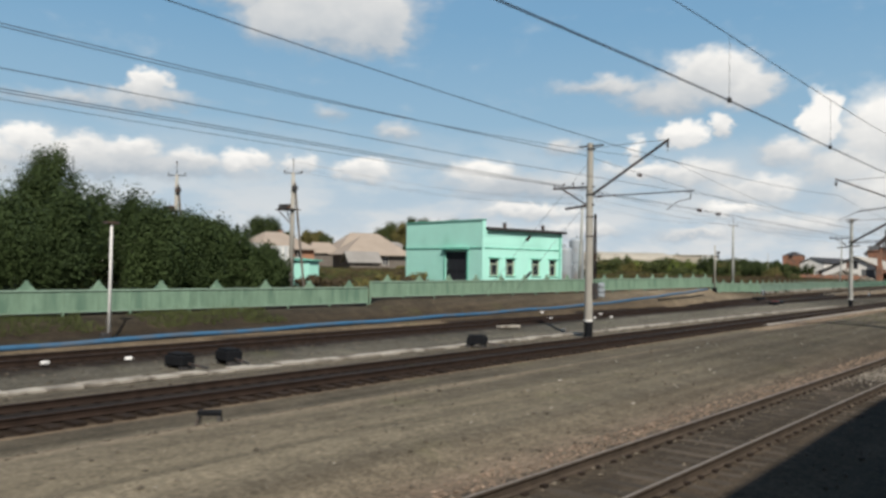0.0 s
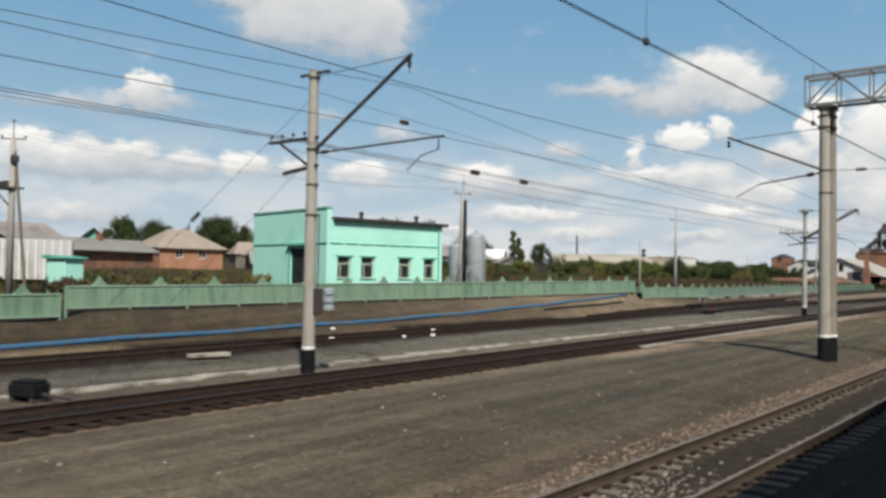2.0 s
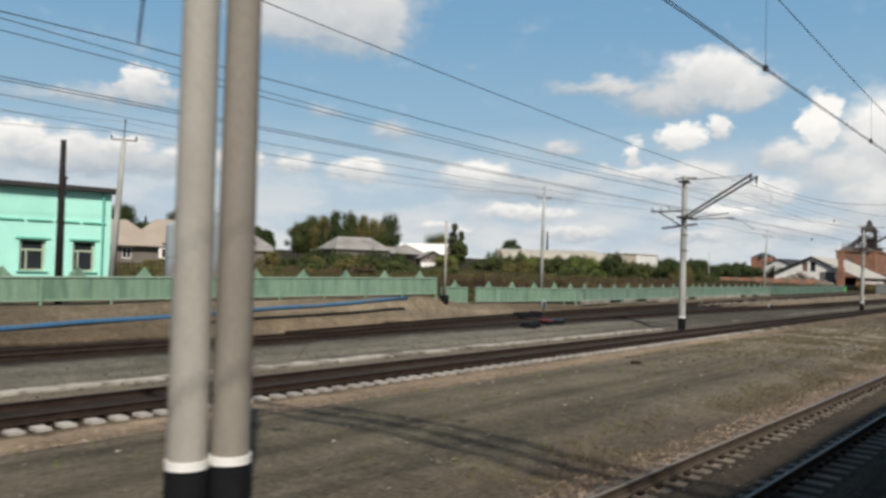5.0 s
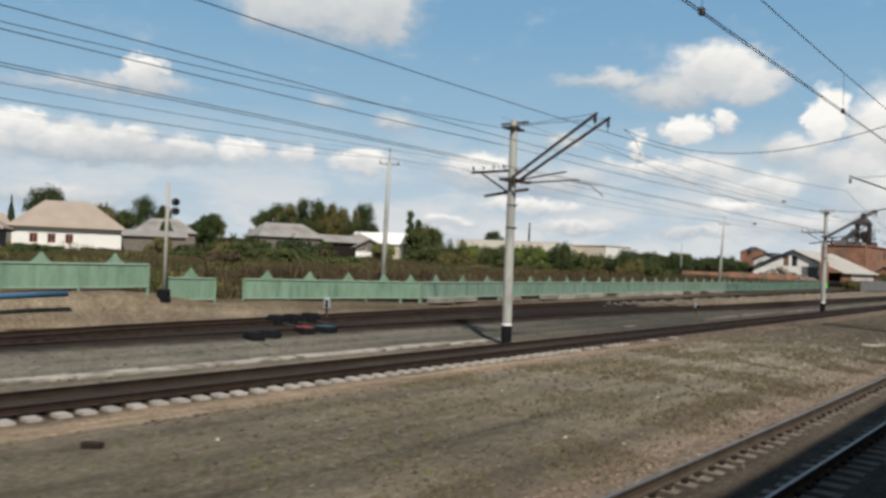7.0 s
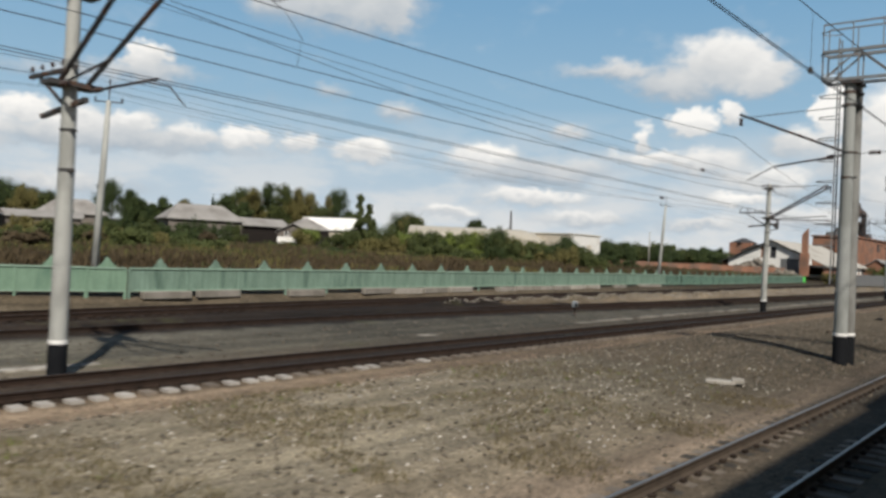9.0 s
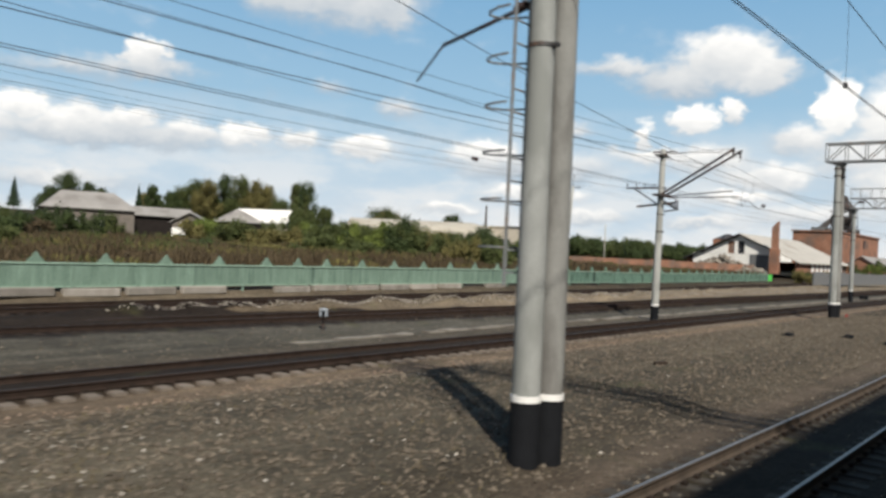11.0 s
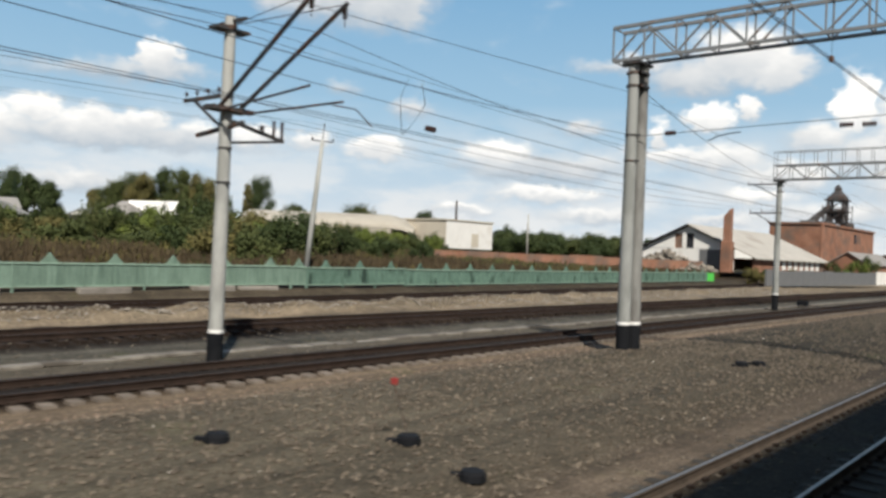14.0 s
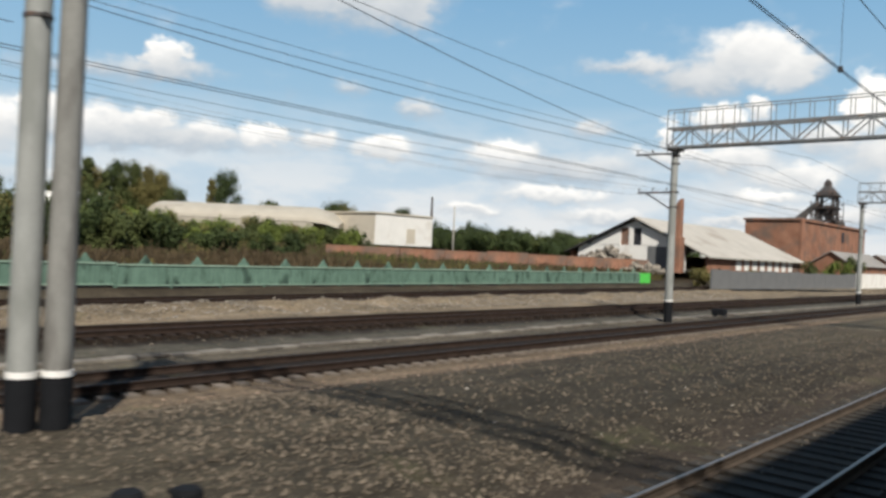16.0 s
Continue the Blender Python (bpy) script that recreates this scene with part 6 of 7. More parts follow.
def weeds(name, label, x_lo, x_hi, y_lo, y_hi, count, height, materials, seed, size):
    """Tangled stalks and leaves on open ground."""
    rng = np.random.default_rng(seed)
    ys = rng.uniform(y_lo, y_hi, count)
    k = rng.uniform(0, 1, count) ** 1.3
    off = np.array([at_y(FENCE_LINE, y) for y in ys])
    xs = off - 2.6 - k * (x_hi - x_lo)
    for j, m in enumerate(materials):
        sel = np.arange(count) % len(materials) == j
        blobs_x, blobs_y = xs[sel], ys[sel]
        pts, faces = [], []
        for a, b in zip(blobs_x, blobs_y):
            z = ground_z(float(a), float(b))
            hh = height * (0.45 + 0.8 * abs(noise.noise(Vector((a * 0.12, b * 0.12, 1.0 + j))))) * rng.uniform(0.7, 1.25)
            for _ in range(10):
                t = rng.normal(size=3) * 0.35 + np.array([0, 0, 1.0])
                t /= np.linalg.norm(t)
                s = np.cross(t, rng.normal(size=3))
                s /= np.linalg.norm(s)
                c = np.array([a, b, z - 0.05]) + rng.uniform(-0.9, 0.9, 3) * np.array([1.0, 1.0, 0.0])
                n = len(pts)
                pts += [c - s * size * 0.3, c + s * size * 0.3, c + t * hh + s * size * 0.25, c + t * hh * 0.96 - s * size * 0.35]
                faces += [(n, n + 1, n + 2), (n, n + 2, n + 3)]
        tagged(new(name, mesh_from(name, np.array(pts), np.array(faces), m)), label, "weeds", kind="stuff")


weeds("weeds", "tangled olive and brown weeds and grass behind the fence", -90, -34, 40, 112, 8000, 0.85, (M_DRY, M_LEAFPALE, M_LEAF, M_DRY, M_LEAF), 11, 0.10)
weeds("brown_weeds", "tangled dry brown weeds and grass behind the fence", -90, -34, 112, 245, 13000, 1.25, (M_DRY, M_DRY, M_LEAFPALE, M_DRY, M_LEAF), 13, 0.10)
weeds("tall_weeds", "tall dry reddish weeds close behind the fence", -44, -34, 100, 200, 5000, 1.6, (M_DRY, M_DRY), 12, 0.09)

# ---- village houses and works ----


def house(name, x, y, rz, w, d, eave, ridge, label, wall, roof, hip=0.0, windows=(), base=None, over=0.45, chimney=None, category="house", group="village houses", white_base=False, gable_front=False):
    """A house: the front faces local -y; w across the front, ridge along the front (hip: how far the ridge is drawn in), or gable_front."""
    z = (ground_z(x, y) if base is None else base) - 0.15
    h = empty(name, x, y, z, label, category, group, rz=rz)
    e, r = eave - z, ridge - z
    bm = bmesh.new()
    t = 0.3
    # front wall with openings
    xs = sorted([-w / 2, w / 2] + [k for a, b, _, _ in windows for k in (a, b)])
    zs = sorted({0, e} | {k for _, _, c, f in windows for k in (c, f)})
    holes = {(i, j) for i in range(len(xs) - 1) for j in range(len(zs) - 1) for a, b, c, f in windows if xs[i] >= a and xs[i + 1] <= b and zs[j] >= c and zs[j + 1] <= f}
    pierced_wall(bm, xs, zs, holes, lambda u_, d_, z_: (u_, -d / 2 + d_, z_), t)
    part("front_wall", bm, wall, h)
    for q in ((-w / 2, w / 2, d / 2 - t, d / 2), (-w / 2, -w / 2 + t, -d / 2 + t, d / 2 - t), (w / 2 - t, w / 2, -d / 2 + t, d / 2 - t)):
        bm = bmesh.new()
        box(bm, *q, 0, e)
        part("wall", bm, wall, h)
    for low in () if hip else (True, False):
        bm = bmesh.new()
        if gable_front:
            yy = -d / 2 if low else d / 2 - t
            a = [bm.verts.new((-w / 2, yy + k, e)) for k in (0, t)] + [bm.verts.new((w / 2, yy + k, e)) for k in (0, t)] + [bm.verts.new((0, yy + k, r - 0.05)) for k in (0, t)]
            for f in ((0, 2, 4), (1, 5, 3), (0, 4, 5, 1), (2, 3, 5, 4)):
                bm.faces.new([a[i] for i in f])
        else:
            xx = -w / 2 if low else w / 2 - t
            a = [bm.verts.new((xx + k, -d / 2, e)) for k in (0, t)] + [bm.verts.new((xx + k, d / 2, e)) for k in (0, t)] + [bm.verts.new((xx + k, 0, r - 0.05)) for k in (0, t)]
            for f in ((0, 4, 2), (1, 3, 5), (0, 1, 5, 4), (2, 4, 5, 3)):
                bm.faces.new([a[i] for i in f])
        part("gable", bm, wall, h)
    for a, b, c, f in windows:
        wdw = new("window")
        wdw.parent = h
        bm = bmesh.new()
        for p0, p1, q0, q1 in ((a, b, c, c + 0.09), (a, b, f - 0.09, f), (a, a + 0.09, c + 0.09, f - 0.09), (b - 0.09, b, c + 0.09, f - 0.09), ((a + b) / 2 - 0.04, (a + b) / 2 + 0.04, c + 0.09, f - 0.09)):
            box(bm, p0, p1, -d / 2 + 0.08, -d / 2 + 0.16, q0, q1)
        part("window_frame", bm, M_ORANGE if wall is M_WHITEWASH else M_WHITE, wdw)
        for a2, b2 in ((a + 0.09, (a + b) / 2 - 0.04), ((a + b) / 2 + 0.04, b - 0.09)):
            bm = bmesh.new()
            box(bm, a2, b2, -d / 2 + 0.11, -d / 2 + 0.13, c + 0.09, f - 0.09)
            part("pane", bm, M_GLASS, wdw)
    # roof with thickness
    o, th = over, 0.12
    bm = bmesh.new()
    if gable_front:
        k = o * (r - e) / (w / 2)
        prof = [(-w / 2 - o, e - k), (0, r), (w / 2 + o, e - k), (w / 2 + o, e - k + th), (0, r + th), (-w / 2 - o, e - k + th)]
        a = [bm.verts.new((px, -d / 2 - o, pz)) for px, pz in prof]
        b = [bm.verts.new((px, d / 2 + o, pz)) for px, pz in prof]
    else:
        k = o * (r - e) / (d / 2)
        prof = [(-d / 2 - o, e - k), (0, r), (d / 2 + o, e - k), (d / 2 + o, e - k + th), (0, r + th), (-d / 2 - o, e - k + th)]
        in_ = hip
        a = [bm.verts.new((-w / 2 - o + (in_ if i in (1, 4) else 0), py, pz)) for i, (py, pz) in enumerate(prof)]
        b = [bm.verts.new((w / 2 + o - (in_ if i in (1, 4) else 0), py, pz)) for i, (py, pz) in enumerate(prof)]
    for i in range(6):
        j = (i + 1) % 6
        bm.faces.new((a[i], a[j], b[j], b[i]))
    for ring in (a, b):
        bm.faces.new((ring[0], ring[1], ring[4], ring[5]))
        bm.faces.new((ring[1], ring[2], ring[3], ring[4]))
    if hip:
        bm.faces.new((a[5], a[4], a[3]))
        bm.faces.new((b[3], b[4], b[5]))
    bmesh.ops.recalc_face_normals(bm, faces=bm.faces)
    part("roof", bm, roof, h)
    if chimney:
        bm = bmesh.new()
        cx, cy, cz = chimney
        box(bm, cx - 0.3, cx + 0.3, cy - 0.3, cy + 0.3, e, cz - z, 0.02)
        box(bm, cx - 0.36, cx + 0.36, cy - 0.36, cy + 0.36, cz - z, cz - z + 0.12)
        part("chimney", bm, M_BRICK, h)
    if white_base:
        bm = bmesh.new()
        box(bm, -w / 2 - 0.03, w / 2 + 0.03, -d / 2 - 0.04, -d / 2 - 0.004, 0, 1.9)
        part("plinth", bm, M_WHITEWASH, h)
    return h


W3 = lambda *cs: tuple((c - 0.55, c + 0.55, 1.0, 2.4) for c in cs)
house("village_house", -124, 130, 66, 15, 10, 6.9, 10.6, "whitewashed house with a tan hipped roof and shuttered windows", M_WHITEWASH, M_TANROOF, 5.0, W3(-4.6, -2.2, 0.2), over=0.7)
house("outbuilding", -126.5, 119.5, 66, 6, 6, 6.2, 8.2, "small annexe with a tan roof beside a white house", M_OLDWOOD, M_TANROOF, 1.5, (), category="shed")
house("village_house", -111.1, 94.0, 80, 10.0, 10.6, 6.3, 9.0, "orange brick house with a pale tan pyramid roof", M_ORANGEBRICK, M_TANROOF, 3.9, tuple((c - 0.6, c + 0.6, 1.7, 3.2) for c in (-2.0, 1.7)), over=0.6, chimney=(2.3, 1.8, 9.4))
house("village_house", -97.5, 104, 62, 10.5, 9, 5.6, 8.5, "house with a wide tan hipped roof", M_OLDWOOD, M_TANROOF, 4.4, W3(-1.5, 1.5), over=0.7)
house("outbuilding", -92, 96.5, 62, 5, 3.5, 4.2, 5.6, "low shed with a pale slate roof", M_OLDWOOD, M_SLATE, 0, (), category="shed")
house("village_house", -106.5, 77.5, 66, 5.6, 6.5, 5.8, 8.2, "green gabled house with a dark roof among trees", M_TEALDARK, M_ROOFDARK, 0, (), gable_front=True, over=0.6)
house("outbuilding", -90.0, 67.0, 105, 18, 6, 5.1, 6.3, "long brick shed with a pale grey sheet roof", M_BRICK, M_SLATE, 0, (), chimney=(3.0, -0.4, 6.9), category="shed", over=0.6)
house("village_house", -121, 74.5, 70, 12, 9, 6.6, 9.3, "house with a broad pale slate roof", M_BEIGE, M_SLATE, 3.5, ())
# dark board colour on the walls paints in the shade they stand in
house("village_house", -142, 158, 62, 11, 9, 7.3, 9.8, "house with a grey slate roof behind trees", M_OLDWOOD, M_SLATE, 3.4, ())
house("outbuilding", -126, 145, 62, 12, 5, 6.0, 6.9, "low weathered board shed with a grey roof", M_OLDWOOD, M_SLATE, 0, (), category="shed")
# here too the shade on the walls is put into dark boards
house("village_house", -117.5, 167.8, 70, 12, 9, 7.0, 9.4, "house with a broad grey slate hipped roof", M_OLDWOOD, M_SLATE, 2.8, W3(-2, 2))
house("outbuilding", -117.5, 178.6, 80, 11.5, 5, 6.6, 7.8, "low outbuilding with a pale grey sheet roof", M_DARKWOOD, M_SLATE, 0, (), category="shed")
house("village_house", -105.4, 178.0, 50, 5.0, 6, 5.6, 6.9, "small brown gabled house with a white plinth", M_OLDWOOD, M_SLATE, 0, ((-1.4, -0.6, 2.0, 3.0), (0.7, 1.4, 2.2, 2.9)), gable_front=True, white_base=True)
house("village_house", -145, 215, 60, 9.4, 9.4, 7.3, 9.9, "square house with a pale pyramid roof", M_DARKWOOD, M_SLATE, 4.9, (), over=0.5)
house("long_hall", -143.5, 221.5, 25, 13, 8, 7.6, 10.3, "hall with a bright white sheet roof", M_BEIGE, M_WHITEWASH, 0, (), category="hall", group="works buildings")
house("village_house", -310, 285, 50, 16, 9, 10.2, 13.4, "distant house with a pale roof on the hill", M_WHITEWASH, M_SLATE, 0, (), gable_front=True)


def sheet_hall():
    h = empty("sheet_hall", -112.0, 238.4, ground_z(-112.0, 238.4) - 0.2, "long low hall with a pale pitched sheet roof", "hall", "works buildings", rz=38)
    wall = 9.3 - 2.6 - h.location.z
    bm = bmesh.new()
    n, length, w = 12, 31.0, 13.0
    rings = []
    for k, (xx, s) in enumerate(((-length / 2, 1.0), (length / 2 - 5, 1.0), (length / 2 - 2, 0.82), (length / 2, 0.45))):
        rings.append([bm.verts.new((xx, -w / 2 * math.cos(math.pi * i / n), wall * (0.6 + 0.4 * s) + 2.6 * s * (1 - abs(2 * i / n - 1) ** 1.4))) for i in range(n + 1)])
    for a, b in zip(rings, rings[1:]):
        for i in range(n):
            bm.faces.new((a[i], b[i], b[i + 1], a[i + 1]))
    bm.faces.new(rings[0])
    bm.faces.new(rings[-1][::-1])
    bmesh.ops.recalc_face_normals(bm, faces=bm.faces)
    part("roof", bm, M_HALL, h, smooth=False)
    bm = bmesh.new()
    box(bm, -length / 2, length / 2 - 4, -w / 2 + 0.1, w / 2 - 0.1, 0, wall)
    part("wall", bm, M_HALL, h)


sheet_hall()


def white_block():
    b = empty("works_building", 0, 0, 0, "plain white rendered block with a flat roof", "building", "works buildings")
    bm = bmesh.new()
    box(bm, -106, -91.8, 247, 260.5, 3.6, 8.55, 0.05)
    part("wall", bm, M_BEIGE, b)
    # side towards the sun is painted whiter, so its colour holds the sunlight
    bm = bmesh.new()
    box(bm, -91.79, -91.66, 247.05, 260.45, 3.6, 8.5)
    part("sun_whitened_face", bm, M_WHITEWASH, b, "white rendered face with sunlight painted into its colour")
    bm = bmesh.new()
    box(bm, -106.2, -91.5, 246.8, 260.7, 8.55, 8.8)
    part("roof_slab", bm, M_BEIGE, b)
    bm = bmesh.new()
    box(bm, -91.66, -91.6, 254.2, 256.2, 4.0, 6.4)
    part("door", bm, M_BEIGE, b)


white_block()
utility_pole(-197, 376, 22.6, "dark slender stack behind the works", 0.5, False, M_STEEL)
utility_pole(-70, 240.8, 9.2, "thin pale post on the slope", 0.12, False)


def barn():
    """The half ruined gabled barn, ridge along the line."""
    b = empty("ruined_barn", 0, 0, 0, "half-ruined gabled barn with a white front and pale sheet roof", "barn", "works buildings")
    x0, x1, xr, y0, y1, ze, zr, zg = -59.8, -40.2, -50.0, 254.0, 289.0, 4.0, 8.5, 1.9
    bm = bmesh.new()
    for xx in (x0, x1 - 0.3):
        box(bm, xx, xx + 0.3, y0, y1, zg, ze)
    box(bm, x0 + 0.3, x1 - 0.3, y1 - 0.3, y1, zg, ze)
    part("wall", bm, M_BRICK, b, "brick side wall")
    # windows in the whitewashed side wall
    for i in range(8):
        bm = bmesh.new()
        box(bm, x1 + 0.004, x1 + 0.06, y0 + 9 + i * 2.9, y0 + 10.7 + i * 2.9, 2.3, 3.7)
        part("white_panel", bm, M_WHITEWASH, b)
    # front gable: lower grey part, upper white part with two dark openings
    bm = bmesh.new()
    box(bm, x0 + 1.2, x1 - 3.0, y0 + 0.05, y0 + 0.4, zg, 5.0)
    part("lower_front", bm, M_WHITEWASH, b, "stained whitewashed lower front")
    bm = bmesh.new()
    box(bm, x1 - 8.0, x1 - 3.0, y0 - 0.06, y0 + 0.04, zg, 4.9)
    part("patched_front", bm, M_GREYWALL, b, "bare grey patch of wall")
    bm = bmesh.new()
    for outline in (((-56.6, 5.0), (-52.2, 5.0), (-52.2, 7.25), (-56.6, 5.25)), ((-51.0, 5.0), (-50.4, 5.0), (-50.4, 7.25), (-51.0, 7.25)),
                    ((-49.2, 5.0), (-43.8, 5.0), (-43.8, 5.4), (-49.2, 7.7)), ((-52.2, 7.25), (-49.2, 7.25), (-49.2, 7.7), (-50.0, 8.3), (-52.2, 7.25))):
        outline = outline[:-1] if outline[0] == outline[-1] else outline
        va = [bm.verts.new((px, y0, pz)) for px, pz in outline]
        vb = [bm.verts.new((px, y0 + 0.35, pz)) for px, pz in outline]
        bm.faces.new(va)
        bm.faces.new(vb[::-1])
        for i in range(len(outline)):
            j = (i + 1) % len(outline)
            bm.faces.new((va[j], va[i], vb[i], vb[j]))
    bmesh.ops.remove_doubles(bm, verts=bm.verts, dist=0.001)
    bmesh.ops.recalc_face_normals(bm, faces=bm.faces)
    part("upper_front", bm, M_WHITEWASH, b, "bright white upper front")
    for xa, xb in ((-52.2, -51.0), (-50.4, -49.2)):
        bm = bmesh.new()
        box(bm, xa, xb, y0 + 0.2, y0 + 0.3, 5.0, 7.25)
        part("opening", bm, M_DOORDARK if xa > -51 else M_BRICK, b)
    for side, xa, m in ((0, x0 - 0.6, M_ROOFDARK), (1, x1 + 0.6, M_SLATE)):
        bm = bmesh.new()
        za = ze - 0.3
        q = [(xa, za), (xr, zr), (xr, zr + 0.18), (xa, za + 0.18)]
        a = [bm.verts.new((px, y0 - 0.7, pz)) for px, pz in q]
        c = [bm.verts.new((px, y1 + 0.5, pz)) for px, pz in q]
        bm.faces.new(a)
        bm.faces.new(c[::-1])
        for i in range(4):
            j = (i + 1) % 4
            bm.faces.new((a[j], a[i], c[i], c[j]))
        bmesh.ops.recalc_face_normals(bm, faces=bm.faces)
        part("roof", bm, M_BARNROOF if side else M_ROOFDARK, b, "pale sheet roof slope" if side else "dark broken roof slope")


barn()


def brick_stack():
    s = empty("brick_chimney", -43.2, 251.6, 1.7, "broken free-standing brick chimney stack", "chimney")
    bm = bmesh.new()
    box(bm, -0.75, 0.75, -0.6, 0.6, 0, 4.4, 0.05)
    part("shaft_base", bm, M_BRICK, s)
    bm = bmesh.new()
    vs = box(bm, -0.5, 0.5, -0.5, 0.5, 4.4, 9.1)
    for v in vs:
        if v.co.z > 9 and v.co.x < 0:
            v.co.z -= 1.2
    part("upper_shaft", bm, M_BRICK, s)


brick_stack()
rr = random.Random(8)
heap = new("rubble_heap")
heap.matrix_basis = pose(-51.5, 250.2, 1.7)
tagged(heap, "heap of broken masonry and boards before the barn", "rubble")
bm = bmesh.new()
for i in range(420):
    a, q = rr.uniform(0, 6.28), rr.random() ** 0.6
    px, py = 7.5 * q * math.cos(a), 2.4 * q * math.sin(a)
    pz = (1 - q) * 3.2 * rr.uniform(0.4, 1.0)
    s = rr.uniform(0.15, 0.55)
    box(bm, -s, s, -s * 0.6, s * 0.6, -s * 0.35, s * 0.35, m=pose(px, py, pz, rr.uniform(-40, 40), rr.uniform(-40, 40), rr.uniform(0, 180)))
tagged(part("debris", bm, M_RUBBLE, heap), kind="stuff")


def brick_works():
    b = empty("brick_works", 0, 0, 0, "tall flat-roofed red brick works building", "building", "works buildings")
    bm = bmesh.new()
    box(bm, -57, -47, 310, 354, 1.8, 11.6)
    part("wall", bm, M_BRICK, b)
    bm = bmesh.new()
    box(bm, -57.3, -46.7, 309.7, 354.3, 11.6, 12.0)
    part("parapet", bm, M_BRICK, b)
    for y in (336,):
        bm = bmesh.new()
        box(bm, -46.99, -46.9, y, y + 1.8, 8.6, 10.6)
        part("window", bm, M_DOORDARK, b)
    bm = bmesh.new()
    box(bm, -46.99, -46.6, 309.9, 311.4, 1.8, 11.6)
    part("pier", bm, M_BRICK, b)
    house("outbuilding", -42.5, 326, 90, 26, 7, 4.0, 6.2, "lean-to hall with a pale sheet roof beside the works", M_BRICK, M_SLATE, 0, (), base=1.8, category="shed", group="works buildings")
    house("outbuilding", -43, 362, 90, 30, 8, 4.0, 6.4, "low hall with a pale sheet roof beside the works", M_BRICK, M_SLATE, 0, (), base=1.8, category="shed", group="works buildings")
    t = empty("conveyor_tower", -58.5, 366, 11.0, "dark open steel tower with a sloping conveyor on the works", "tower", "works buildings")
    for sx in (-2.2, 2.2):
        for sy in (-2.2, 2.2):
            bar(t, "post", (sx, sy, -9.2), (sx * 0.8, sy * 0.8, 10.6), 0.6, M_STEEL, 4)
    for z in (0.5, 3.5, 6.5, 9.5):
        bm = bmesh.new()
        box(bm, -2.6, 2.6, -2.6, 2.6, z, z + 0.35)
        part("deck", bm, M_STEEL, t)
    for z in (0.8, 3.8, 6.8):
        bm = bmesh.new()
        beam(bm, (-2.1, -2.2, z), (2.1, -2.2, z + 2.8), 0.3)
        beam(bm, (2.1, 2.2, z), (2.1, -2.2, z + 2.8), 0.3)
        part("brace", bm, M_STEEL, t)
    bm = bmesh.new()
    tube(bm, [(2.5, 9.8), (2.3, 10.6), (1.1, 12.0), (0.9, 12.1), (0.9, 13.0), (0.15, 13.8)], 6)
    part("cap_roof", bm, M_STEEL, t)
    bar(t, "conveyor", (-9.0, -4.5, 0.6), (-1.5, -1.2, 8.0), 1.5, M_STEEL, 4)
    bm = bmesh.new()
    for k in range(7):
        u = k / 6
        beam(bm, (-9.0 + 7.5 * u, -4.5 + 3.3 * u, 0.2), (-9.0 + 7.5 * u, -4.5 + 3.3 * u, 0.6 + 7.4 * u), 0.28)
        if k < 6:
            beam(bm, (-9.0 + 7.5 * u, -4.5 + 3.3 * u, 0.2), (-7.75 + 7.5 * u, -3.95 + 3.3 * u, 1.8 + 7.4 * u), 0.2)
    part("trestle_frame", bm, M_STEEL, t)
    bm = bmesh.new()
    for q in (-2.9, 2.9):
        for z in (1.6, 4.6, 7.6):
            box(bm, -2.9, 2.9, q - 0.06, q + 0.06, z, z + 0.12)
            box(bm, q - 0.06, q + 0.06, -2.84, 2.84, z + 0.2, z + 0.32)
        beam(bm, (q, -2.9, 0.5), (q, -2.9, 8.4), 0.16)
        beam(bm, (q, 2.9, 0.5), (q, 2.9, 8.4), 0.16)
    part("deck_railing", bm, M_STEEL, t)
    for px, py, pz, pr in ((-3.6, -2.6, 0.4, 1.3), (-1.2, -3.4, 0.4, 1.6), (3.4, -1.6, 0.2, 1.2), (0.6, -0.4, 3.9, 1.5)):
        bm = bmesh.new()
        tube(bm, [(pr * 0.45, pz), (pr, pz + 1.3), (pr, pz + 3.0), (pr * 0.7, pz + 3.5)], 12, (px, py))
        part("silo", bm, M_STEEL, t)
    bm = bmesh.new()
    box(bm, -8.0, -4.5, -4.5, -1.5, 0.6, 4.2, 0.1)
    part("hopper", bm, M_GREYWALL, t)
    w = empty("brick_tower", -105, 400, ground_z(-105, 400) - 0.3, "square red brick tower with a low roof", "tower", "works buildings")
    bm = bmesh.new()
    box(bm, -4.0, 4.0, -4, 4, 0, 9.6)
    part("wall", bm, M_BRICK, w)
    bm = bmesh.new()
    tube(bm, [(5.2, 9.6), (1.0, 11.4)], 4)
    part("roof", bm, M_ROOFDARK, w)
    house("long_hall", -84, 372, 80, 30, 10, 8.2, 10.4, "long hall with a dark roof and white gable", M_WHITEWASH, M_ROOFDARK, 0, (), category="hall", group="works buildings")


brick_works()


